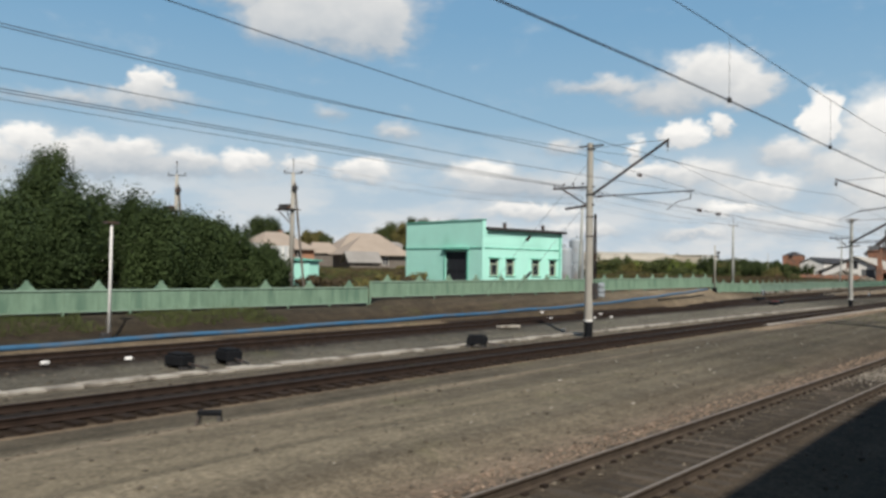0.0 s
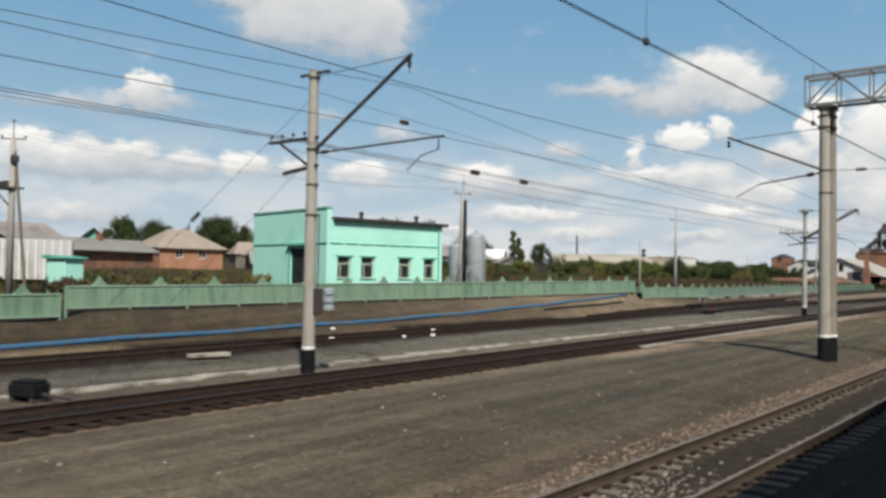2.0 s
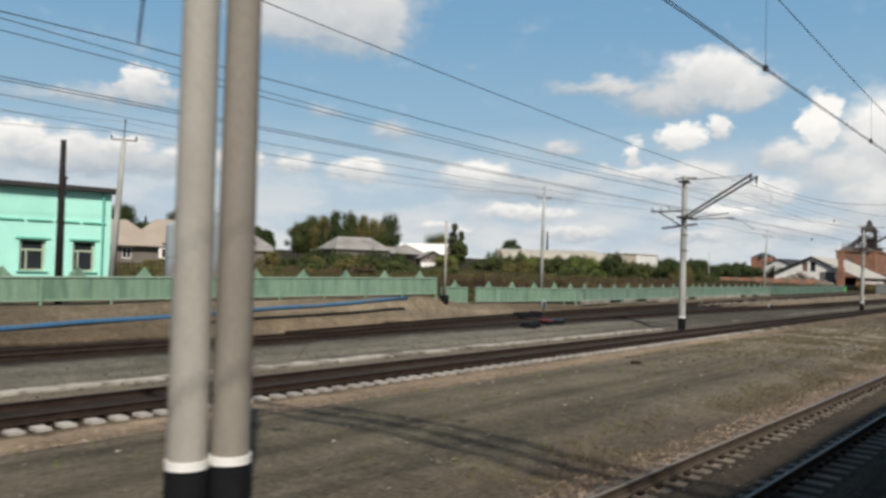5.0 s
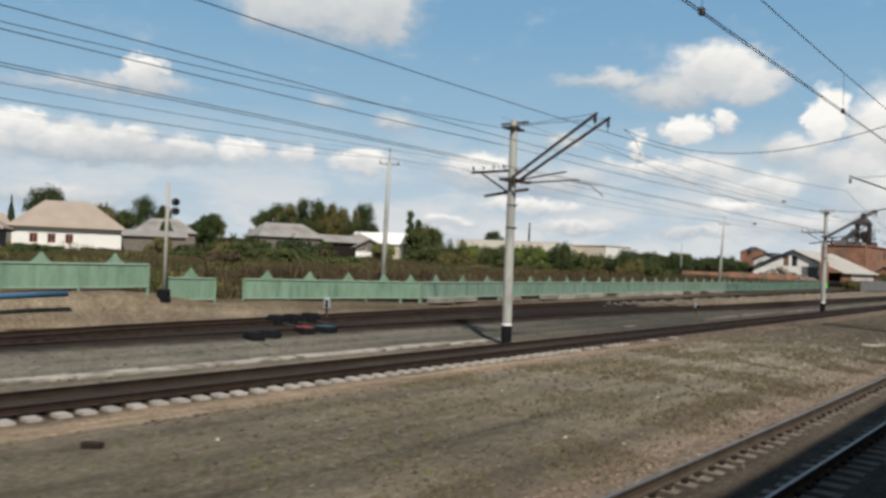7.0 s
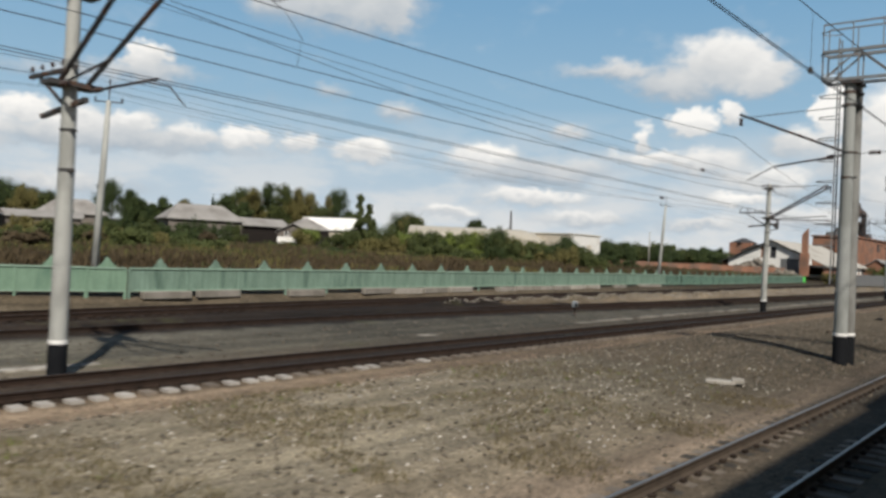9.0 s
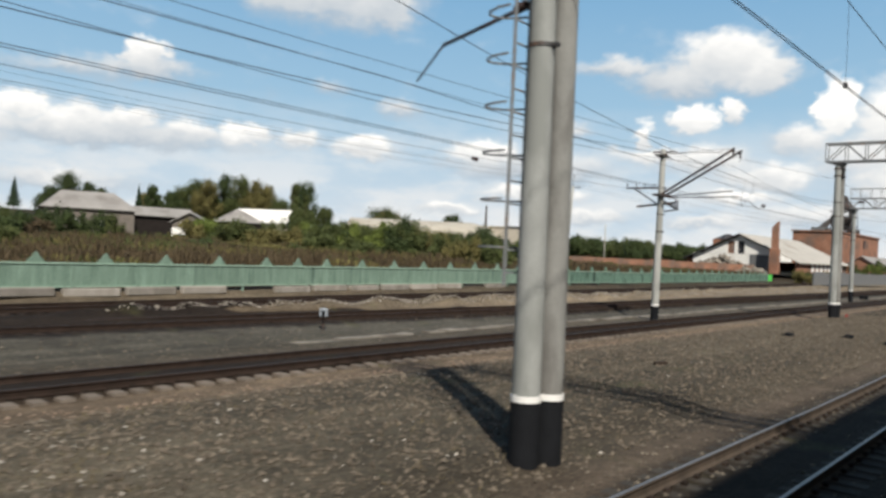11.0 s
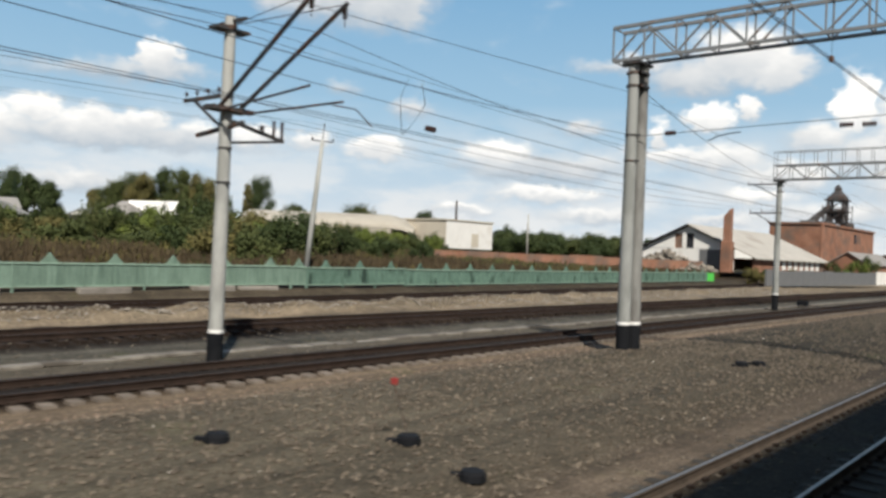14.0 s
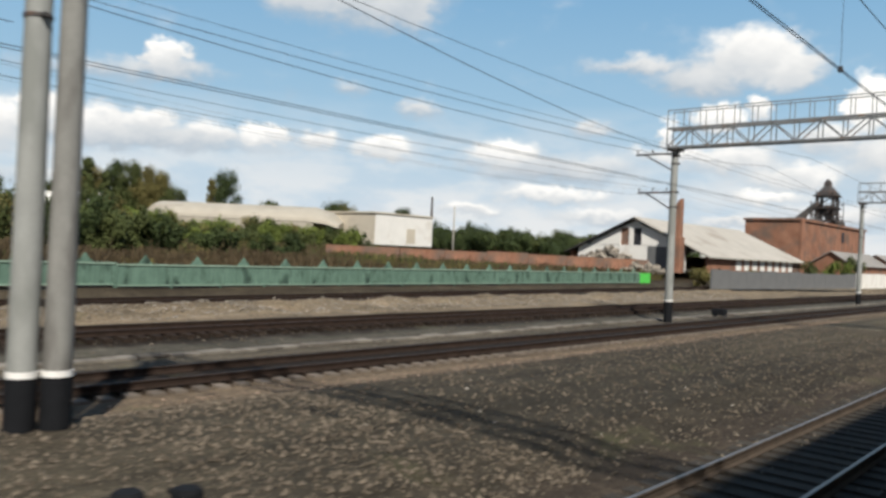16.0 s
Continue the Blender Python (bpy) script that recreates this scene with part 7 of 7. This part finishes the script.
def wall_run(name, label, pts, z_low, z_high, step, material, thick=0.25, category="wall"):
    w = empty(name, 0, 0, 0, label, category, kind="structure")
    for (xa, ya), (xb, yb) in zip(pts, pts[1:]):
        n = max(1, int(math.hypot(xb - xa, yb - ya) / step))
        for i in range(n):
            a = Vector((xa + (xb - xa) * i / n, ya + (yb - ya) * i / n, 0))
            b = Vector((xa + (xb - xa) * (i + 1) / n, ya + (yb - ya) * (i + 1) / n, 0))
            d = b - a
            bm = bmesh.new()
            box(bm, 0.02, d.length - 0.02, -thick / 2, thick / 2, z_low - 0.6, z_high + rr.uniform(-0.12, 0.06))
            ob = part("panel", bm, material, w)
            ob.matrix_basis = pose(a.x, a.y, 0, 0, 0, math.degrees(math.atan2(d.y, d.x)))


wall_run("brick_wall", "low weathered red brick wall on the slope", ((-68, 217), (-61, 221.5), (-50, 246), (-46.5, 251)), 2.0, 3.25, 4.5, M_BRICK)
wall_run("panel_wall", "grey concrete panel wall beyond the green fence", ((-33.8, 240.0), (-31.6, 286.0)), 1.0, 2.42, 4.0, M_GREYWALL)
wall_run("white_wall", "whitewashed panel wall at the end of the yard", ((-31.55, 286.4), (-30.9, 306.0)), 1.0, 2.6, 4.0, M_WHITEWASH)
wall_run("panel_wall", "grey concrete panel wall beyond a white one", ((-30.9, 306.4), (-30.0, 420)), 1.0, 2.42, 4.0, M_GREYWALL)
wall_run("painted_panel", "bright green painted end panel of the fence", ((-38.6, 233.6), (-38.9, 236.4)), 0.82, 1.85, 3.0, M_GREENBRIGHT, 0.12, "fence")

# ---- things near the turquoise building ----


def teal_shed():
    z = ground_z(-48.2, 45.3) - 0.1
    s = empty("shed", -48.2, 45.3, z, "small turquoise painted shed with a flat roof", "shed", rz=12)
    h = 3.58 - z
    bm = bmesh.new()
    box(bm, -0.85, 0.85, -0.65, 0.65, 0, h, 0.02)
    part("wall", bm, M_TEAL, s)
    bm = bmesh.new()
    vs = [bm.verts.new(v) for v in ((-1.05, -0.82, h - 0.02), (1.05, -0.82, h - 0.02), (1.05, 0.82, h - 0.02), (-1.05, 0.82, h - 0.02),
                                    (-1.05, -0.82, h + 0.20), (1.05, -0.82, h + 0.06), (1.05, 0.82, h + 0.06), (-1.05, 0.82, h + 0.20))]
    for q in ((3, 2, 1, 0), (4, 5, 6, 7), (0, 1, 5, 4), (1, 2, 6, 5), (2, 3, 7, 6), (3, 0, 4, 7)):
        bm.faces.new([vs[k] for k in q])
    part("roof", bm, M_TEALDARK, s, "dark green overhanging roof")


teal_shed()


def white_wagon():
    w = empty("freight_container", -56.2, 46.2, ground_z(-56.2, 46.2) + 0.4, "white ribbed freight container on blocks", "container", rz=62)
    bm = bmesh.new()
    box(bm, -3.2, 3.2, -1.25, 1.25, 0.2, 2.9, 0.03)
    part("body", bm, M_CONTAINER, w)
    for i in range(13):
        bm = bmesh.new()
        x = -3.0 + i * 0.5
        box(bm, x - 0.05, x + 0.05, -1.31, -1.254, 0.25, 2.85)
        part("rib", bm, M_WHITEWASH, w)
    for x in (-2.4, 2.4):
        bm = bmesh.new()
        box(bm, x - 0.3, x + 0.3, -1.2, 1.2, -0.4, 0.2)
        part("block", bm, M_OLDWOOD, w)


white_wagon()


def tank(x, y, top, r, label):
    z = ground_z(x, y) - 0.1
    t = empty("storage_tank", x, y, z, label, "tank", "upright tanks")
    h = top - z
    bm = bmesh.new()
    prof = [(r * 0.98, 0.75), (r, 0.8), (r, h - 0.55)] + [(r * math.cos(a), h - 0.55 + 0.45 * math.sin(a)) for a in np.linspace(0.25, 1.45, 6)] + [(0.12, h - 0.1), (0.12, h + 0.12)]
    tube(bm, prof, 24)
    part("shell", bm, M_TANK, t, smooth=True)
    for k in range(3):
        a = 2.1 * k
        bar(t, "leg", (r * 0.8 * math.cos(a), r * 0.8 * math.sin(a), 0), (r * 0.8 * math.cos(a), r * 0.8 * math.sin(a), 0.9), 0.12)
    bm = bmesh.new()
    tube(bm, [(r + 0.03, h * 0.5), (r + 0.03, h * 0.5 + 0.08)], 24)
    part("hoop", bm, M_TANK, t)
    return t


tank(-43.6, 78.4, 5.85, 0.78, "short grey painted steel air tank with pipes")
t2 = tank(-44.2, 82.0, 6.95, 0.82, "tall grey painted steel air tank with an outlet pipe")
bm = bmesh.new()
for a, b in (((0.0, 1.55, 0.2), (0.0, 1.55, 5.1)), ((0, 1.55, 5.1), (0, 0.75, 5.25)), ((-0.3, -1.2, 1.2), (-0.3, -1.2, 4.2)), ((-0.3, -1.2, 2.0), (0, -0.6, 2.0)), ((0.9, -1.6, 0.8), (0.9, 0.9, 0.8)), ((0.4, -1.9, 0.2), (0.4, -1.9, 2.4)), ((0.4, -1.9, 2.4), (0.4, -1.0, 2.4))):
    beam(bm, a, b, 0.10, sides=8)
part("pipework", bm, M_TANK, t2)

# ---- blue pipe on the bank ----
bm = bmesh.new()
pts = []
for i in range(60):
    y = -60 + (84.6 + 60) * i / 59
    px = float(np.interp(y, [p[0] for p in PIPE], [p[1] for p in PIPE]))
    pz = float(np.interp(y, [p[0] for p in PIPE], [p[2] for p in PIPE])) + 0.03 * math.sin(y * 0.7)
    pts.append((px, y, pz))
sweep(bm, pts, [(0.105 * math.cos(a), 0.105 * math.sin(a)) for a in np.linspace(0, 2 * math.pi, 13)[:-1]])
pipe = tagged(new("water_pipe", mesh_of("water_pipe", bm, M_PIPE, True)), "long blue plastic pipe lying on an earth bank", "pipe")

# ---- pale cable trough lids between two tracks ----
trough = empty("cable_trough", 0, 0, 0, "line of pale concrete cable trough lids in gravel", "cable trough", kind="structure")
bm = bmesh.new()
box(bm, -0.28, 0.28, -0.49, 0.49, 0, 0.10, 0.015)
LID = mesh_of("lid", bm, M_TROUGH)
bm = bmesh.new()
box(bm, -0.24, 0.24, -0.49, 0.49, 0, 0.10, 0.015)
DUSTY_LID = mesh_of("lid", bm, M_LIDDUST)
rt = random.Random(3)
y = 5.0
made = 0
TROUGH_X = ((-60, -21.9), (20, -21.75), (98, -21.15), (110, -21.6), (170, -21.3), (300, -20.9), (520, -19.9))
while y < 300 and made < 296:
    if rt.random() > (0.8 if 100 < y < 127 else 0.03):
        lid = new("lid", LID if y < 100 else DUSTY_LID)
        lid.parent = trough
        lid.matrix_basis = pose(at_y(TROUGH_X, y) + rt.uniform(-0.04, 0.04), y, (-0.46 if 96 < y < 130 or 153 < y < 162 else -0.40) + rt.uniform(0, 0.05), rt.uniform(-1.5, 1.5), rt.uniform(-2, 2), rt.uniform(-2, 2))
        made += 1
    y += 1.0

# ---- pale plinth blocks under the long fence ----
bm = bmesh.new()
box(bm, -0.16, 0.16, -1.2, 1.2, 0, 0.34, 0.03)
BLOCK = mesh_of("plinth_block", bm, M_PLINTH)
for i in range(21):
    y = 109.0 + 2.78 * i
    if rt.random() < 0.2:
        continue
    b = new("plinth_block", BLOCK)
    b.matrix_basis = pose(at_y(FENCE_LINE, y) + 0.24, y, 0.56 + rt.uniform(-0.05, 0.03), 0, rt.uniform(-4, 4), rt.uniform(-2, 4))
    tagged(b, "pale concrete plinth block under the green fence", "concrete block", "plinth blocks under the fence")

# ---- small railway things ----


def lamp_post():
    p = empty("lamp_post", -30.6, 19.2, ground_z(-30.6, 19.2) - 0.1, "thin pale lamp post with a flat head", "lamp post")
    bm = bmesh.new()
    tube(bm, [(0.075, 0), (0.055, 2.5), (0.045, 4.7)], 10)
    part("pole", bm, M_WHITE, p, smooth=True)
    bm = bmesh.new()
    box(bm, -0.1, 0.1, -0.35, 0.28, 4.7, 4.8, 0.02)
    part("head", bm, M_STEEL, p)
    bm = bmesh.new()
    box(bm, -0.12, 0.12, -0.32, 0.05, -0.1, 0.32, 0.02)
    part("junction_box", bm, M_STEEL, p)


lamp_post()


def mast_signal():
    x, y = -31.15, 89.3
    s = empty("signal_mast", x, y, ground_z(x, y) - 0.1, "slim pale signal mast with round black signal heads", "railway signal")
    z = s.location.z
    bm = bmesh.new()
    tube(bm, [(0.09, 0), (0.07, 6.2 - z)], 10)
    part("mast", bm, M_CONCRETE, s, smooth=True)
    for k, zz in enumerate((5.35 - z, 4.95 - z)):
        bm = bmesh.new()
        beam(bm, (0.15, 0.28, zz), (0.27, 0.24, zz), 0.34, sides=18)
        part("signal_disc", bm, M_STEEL, s, "round dark signal background")
        bm = bmesh.new()
        beam(bm, (0.27, 0.24, zz), (0.42, 0.20, zz), 0.2, sides=12)
        part("hood", bm, M_BLACK, s)
    bm = bmesh.new()
    box(bm, -0.2, 0.2, -0.25, 0.2, 0.0, 0.55, 0.03)
    part("relay_box", bm, M_BLACK, s)


mast_signal()


def dwarf_signal(x, y, z, h=1.05):
    s = empty("dwarf_signal", x, y, z, "low white and black shunting signal beside a track", "railway signal", "shunting signals")
    bm = bmesh.new()
    tube(bm, [(0.05, -0.3), (0.05, h * 0.5)], 8)
    part("stem", bm, M_STEEL, s)
    bm = bmesh.new()
    tube(bm, [(0.15, h * 0.45), (0.17, h * 0.5), (0.17, h * 0.95), (0.10, h)], 12)
    part("head", bm, M_TANK, s, "pale grey signal housing")
    for zz in (0.6, 0.8):
        bm = bmesh.new()
        beam(bm, (0.1, -0.1, h * zz), (0.24, -0.24, h * zz), 0.14, sides=12)
        part("lens_hood", bm, M_BLACK, s)


dwarf_signal(-27.95, 95.9, 0.30, 1.0)
dwarf_signal(-23.6, 130.7, 0.0, 0.6)


def switch_machine(x, y, z, label, painted=None, rz=0):
    s = empty("switch_machine", x, y, z, label, "switch machine", "switch machines beside the tracks", rz=rz)
    bm = bmesh.new()
    box(bm, -0.42, 0.42, -0.30, 0.30, 0.12, 0.46, 0.04)
    part("case", bm, M_BLACK, s)
    bm = bmesh.new()
    box(bm, -0.36, 0.36, -0.24, 0.24, 0.46, 0.54, 0.03)
    part("cover", bm, painted or M_BLACK, s)
    for k in (-0.32, 0.32):
        bm = bmesh.new()
        box(bm, k - 0.06, k + 0.06, -0.26, 0.26, -0.1, 0.12)
        part("foot", bm, M_STEEL, s)
    bm = bmesh.new()
    beam(bm, (0.42, 0, 0.2), (1.3, 0, 0.12), 0.06)
    part("throw_rod", bm, M_STEEL, s)
    return s


switch_machine(-20.9, 31.1, -0.34, "black cast switch machine on low feet in gravel", rz=20)
switch_machine(-23.2, 17.6, -0.34, "dark switch machine beside an oily track", rz=8)
switch_machine(-23.0, 19.4, -0.30, "dark switch machine beside an oily track", rz=-6)
switch_machine(-27.8, 92.8, 0.02, "black switch machine between two tracks", rz=4)
switch_machine(-27.85, 93.75, 0.02, "black switch machine between two tracks", rz=-3)
switch_machine(-27.9, 94.8, 0.04, "black switch machine beside the points", rz=7)
switch_machine(-25.7, 92.6, -0.32, "low switch machine with faded red and blue paint", M_RED, -8)
switch_machine(-25.6, 93.7, -0.32, "low switch machine with faded blue paint", M_BLUE, 12)
switch_machine(-25.2, 90.3, -0.36, "black switch machine in gravel", rz=25)
switch_machine(-25.0, 89.4, -0.36, "black switch machine in gravel", rz=-12)
switch_machine(-20.6, 210.0, -0.34, "black switch machine beside a distant mast", rz=0)


def trestle():
    s = empty("trestle", -13.85, 12.15, -0.12, "small dark iron trestle beside a track", "trestle", rz=40)
    bm = bmesh.new()
    box(bm, -0.24, 0.24, -0.10, 0.10, 0.16, 0.26, 0.02)
    part("top", bm, M_BLACK, s)
    for a in (-0.2, 0.2):
        for b in (-0.09, 0.09):
            bar(s, "leg", (a, b, 0.17), (a * 1.2, b * 1.6, -0.05), 0.045)


trestle()


def marker_box(x, y, label, rod=0.0, flag=False, rz=30, s=0.72):
    z = ground_z(x, y) - 0.02
    b = empty("marker_box", x, y, z, label, "track box", "black boxes on the ballast", rz=rz)
    bm = bmesh.new()
    tube(bm, [(0.25 * s, 0.0), (0.28 * s, 0.03), (0.27 * s, 0.18 * s), (0.22 * s, 0.24 * s)], 14)
    part("case", bm, M_BLACK, b)
    bm = bmesh.new()
    box(bm, -0.5 * s, -0.2 * s, -0.06, 0.06, 0.02, 0.09, 0.01)
    part("cable_end", bm, M_BLACK, b)
    if rod:
        bar(b, "rod", (0, 0, 0.1), (-0.22, -0.2, rod), 0.016)
    if flag:
        bm = bmesh.new()
        box(bm, -0.28, -0.16, -0.212, -0.188, rod - 0.02, rod + 0.09, 0.01)
        part("flag", bm, M_REDMARK, b, "small red marker")


marker_box(-10.55, 146.6, "black round track box with a thin rod on ballast", 1.0)
marker_box(-8.62, 148.85, "black round track box with a red marker rod on ballast", 1.0, True)
marker_box(-6.95, 148.4, "black round track box on ballast", rz=10)
marker_box(-8.83, 163.9, "black round track box on ballast", rz=60)
marker_box(-8.53, 164.5, "small black track box on ballast", rz=0, s=0.7)

s = empty("concrete_slab", -7.6, 110.6, 0.0, "broken pale concrete slab lying on gravel", "slab", rz=20)
bm = bmesh.new()
box(bm, -0.42, 0.34, -0.19, 0.19, -0.05, 0.05, 0.02)
part("slab", bm, M_PALESTONE, s)
bm = bmesh.new()
box(bm, 0.24, 0.56, -0.15, 0.22, -0.02, 0.12, 0.03)
part("broken_end", bm, M_PALESTONE, s)
lever = empty("iron_lever", -27.65, 36.90, ground_z(-27.65, 36.90), "dark iron lever leaning beside a blue pipe", "lever", rz=25)
bar(lever, "shaft", (0, 0, -0.05), (0.22, 0.18, 0.62), 0.05)
bar(lever, "foot", (-0.35, -0.1, 0.03), (0.1, 0.05, 0.05), 0.08)
slab = empty("concrete_slab", -24.52, 39.00, -0.02, "pale dusty slab lying across a dark track", "slab", rz=80)
bm = bmesh.new()
box(bm, -0.75, 0.75, -0.22, 0.22, -0.06, 0.07, 0.02)
part("slab", bm, M_TROUGH, slab)
for x, y, ln, rz in ((-12.2, 76.3, 0.35, 30), (-10.0, 131.8, 0.5, 75)):
    pl = empty("old_timber", x, y, ground_z(x, y), "short dark piece of old timber on gravel", "timber", "scattered timber", rz=rz)
    bm = bmesh.new()
    box(bm, -ln / 2, ln / 2, -0.07, 0.07, -0.02, 0.10, 0.015)
    part("timber", bm, M_WOODTIE, pl)


def insulator_box(x, y, z):
    s = empty("disconnector", x, y, z, "dark disconnector box with stacked grey insulators on a mast", "disconnector")
    bm = bmesh.new()
    box(bm, -0.05, 0.20, -0.12, 0.12, -0.1, 0.75, 0.02)
    part("case", bm, M_STEEL, s)
    bm = bmesh.new()
    prof = []
    for i in range(3):
        prof += [(0.10, i * 0.26), (0.19, i * 0.26 + 0.04), (0.19, i * 0.26 + 0.20), (0.10, i * 0.26 + 0.24)]
    tube(bm, prof, 14, (0.28, 0.3))
    part("insulator", bm, M_TANK, s, "grey ribbed insulator stack")
    bm = bmesh.new()
    beam(bm, (0.1, 0.1, 0.6), (0.28, 0.3, 0.75), 0.05)
    beam(bm, (0.05, 0, 0.7), (0.05, 0, 3.2), 0.03)
    part("linkage", bm, M_STEEL, s)


insulator_box(-19.75, 39.75, 1.75)

# ---- loose stones on the ballast and litter beside the dark track ----


def stones(name, label, count, place, lo, hi, material, seed):
    rng = np.random.default_rng(seed)
    base = np.array([(1, 0, 0), (-1, 0, 0), (0, 1, 0), (0, -1, 0), (0, 0, 0.8), (0, 0, -0.6)], float)
    tri = np.array([(0, 2, 4), (2, 1, 4), (1, 3, 4), (3, 0, 4), (2, 0, 5), (1, 2, 5), (3, 1, 5), (0, 3, 5)])
    pts, faces = [], []
    for i in range(count):
        x, y = place(rng)
        s = lo + (hi - lo) * rng.random() ** 3
        a = rng.uniform(0, 6.28)
        c, sn = math.cos(a), math.sin(a)
        p = base * s * rng.uniform(0.6, 1.2, (6, 3))
        p = np.stack([p[:, 0] * c - p[:, 1] * sn, p[:, 0] * sn + p[:, 1] * c, p[:, 2]], -1)
        p += np.array([x, y, ground_z(x, y) + s * 0.25])
        faces.append(tri + 6 * i)
        pts.append(p)
    tagged(new(name, mesh_from(name, np.concatenate(pts), np.concatenate(faces), material)), label, "stones", kind="stuff")


stones("gravel", "loose grey gravel between the tracks", 11000, lambda r: (r.uniform(-14.3, -6.4), r.uniform(0, 116) if r.random() < 0.3 else r.uniform(78, 116)), 0.015, 0.065, M_STONE, 21)
stones("dirty_gravel", "loose brown gravel between the tracks", 40000, lambda r: (r.uniform(-14.3, -6.2), r.uniform(112, 170) if r.random() < 0.8 else r.uniform(165, 205)), 0.022, 0.068, M_DARKSTONE, 27)
stones("chippings", "pale chippings strewn over sandy gravel", 1800, lambda r: (r.uniform(-13.5, -6.3), r.normal(104, 7)), 0.015, 0.05, M_PALESTONE, 28)
stones("ballast", "coarse brown ballast along the near track", 9000, lambda r: ((lambda y: (at_y(LINE_A, y) + r.choice((-1, 1, -1)) * r.uniform(0.2, 2.6), y))(r.uniform(2, 190))), 0.025, 0.06, M_STONE, 22)
stones("pale_stones", "scattered pale stones on gravel", 600, lambda r: (r.uniform(-14, -6.6), r.uniform(2, 120) if r.random() < 0.7 else r.uniform(120, 180)), 0.012, 0.048, M_PALESTONE, 23)
stones("shoulder_ballast", "pinkish ballast on the shoulder of a track", 6000, lambda r: (r.uniform(-15.2, -13.6), r.uniform(55, 215)), 0.025, 0.06, M_PINKSTONE, 24)
stones("bank_ballast", "grey ballast on the bank of a dark track", 6000, lambda r: (r.uniform(-24.6, -19.8), r.uniform(5, 215)), 0.03, 0.07, M_STONE, 25)
stones("track_rubble", "pale gravel spilled between the near rails", 700, lambda r: (r.normal(-5.25, 0.38), r.normal(32.2, 1.3)), 0.02, 0.05, M_RUBBLE, 29)
stones("orange_ballast", "pinkish broken ballast beside the near track", 7000, lambda r: ((lambda y: (at_y(LINE_A, y) - r.uniform(1.0, 1.9), y))(r.uniform(5, 92))), 0.02, 0.06, M_PINKSTONE, 30)
stones("bank_rubble", "pale earthy rubble on the bank below the siding", 9000, lambda r: ((lambda y, k: (at_y(LINE_D, y) + 1.5 + k * (-28.1 - at_y(LINE_D, y) - 1.5), y))(124 + 111 * r.random() ** 0.75, r.random() ** 0.7)), 0.03, 0.09, M_RUBBLE, 26)
for i, (x, y) in enumerate(((-27.9, 52.7), (-28.3, 48.7), (-25.0, 52.3), (-25.3, 50.5), (-27.2, 55.0), (-26.6, 47.0), (-24.6, 16.6), (-24.9, 14.0), (-22.8, 42.0))):
    st = empty("litter", x, y, ground_z(x, y) + 0.04, "small bright white piece of litter on dark ballast", "litter", "litter on the ballast", rz=40 * i)
    bm = bmesh.new()
    box(bm, -0.12, 0.12, -0.08, 0.08, 0.0, 0.12, 0.03)
    part("piece", bm, M_WHITE, st)


def tufts(name, label, count, place, height, material, seed):
    """Short blades of grass and weed."""
    rng = np.random.default_rng(seed)
    pts, faces = [], []
    for i in range(count):
        x, y = place(rng)
        if noise.noise(Vector((x * 0.4, y * 0.4, 9.0))) < -0.05:
            continue
        z = ground_z(x, y)
        for _ in range(4):
            t = rng.normal(size=3) * 0.5 + np.array([0, 0, 1.0])
            t /= np.linalg.norm(t)
            s = np.cross(t, rng.normal(size=3))
            s /= np.linalg.norm(s)
            c = np.array([x, y, z - 0.01]) + rng.normal(size=3) * np.array([0.05, 0.05, 0])
            hh = height * rng.uniform(0.4, 1.2)
            n = len(pts)
            pts += [c - s * 0.012, c + s * 0.012, c + t * hh]
            faces.append((n, n + 1, n + 2))
    tagged(new(name, mesh_from(name, np.array(pts), np.array(faces), material)), label, "grass", kind="stuff")


tufts("dry_grass", "dry straw-coloured grass tufts on gravel", 11000, lambda r: (r.uniform(-14.2, -6.0), r.normal(96, 9)), 0.13, M_GRASS, 31)
tufts("verge_grass", "dry tan grass along the near track", 5000, lambda r: ((lambda y: (at_y(LINE_A, y) - r.uniform(1.5, 3.2), y))(r.uniform(58, 112))), 0.11, M_GRASS, 32)
tufts("green_tufts", "low green weeds in the gravel", 500, lambda r: (r.uniform(-14.0, -7.0), r.uniform(55, 110)), 0.14, M_LEAFBRIGHT, 33)
tufts("fence_grass", "green grass on the bank under the fence", 2600, lambda r: (r.uniform(-34.6, -32.2), r.uniform(5, 30)), 0.35, M_LEAF, 34)
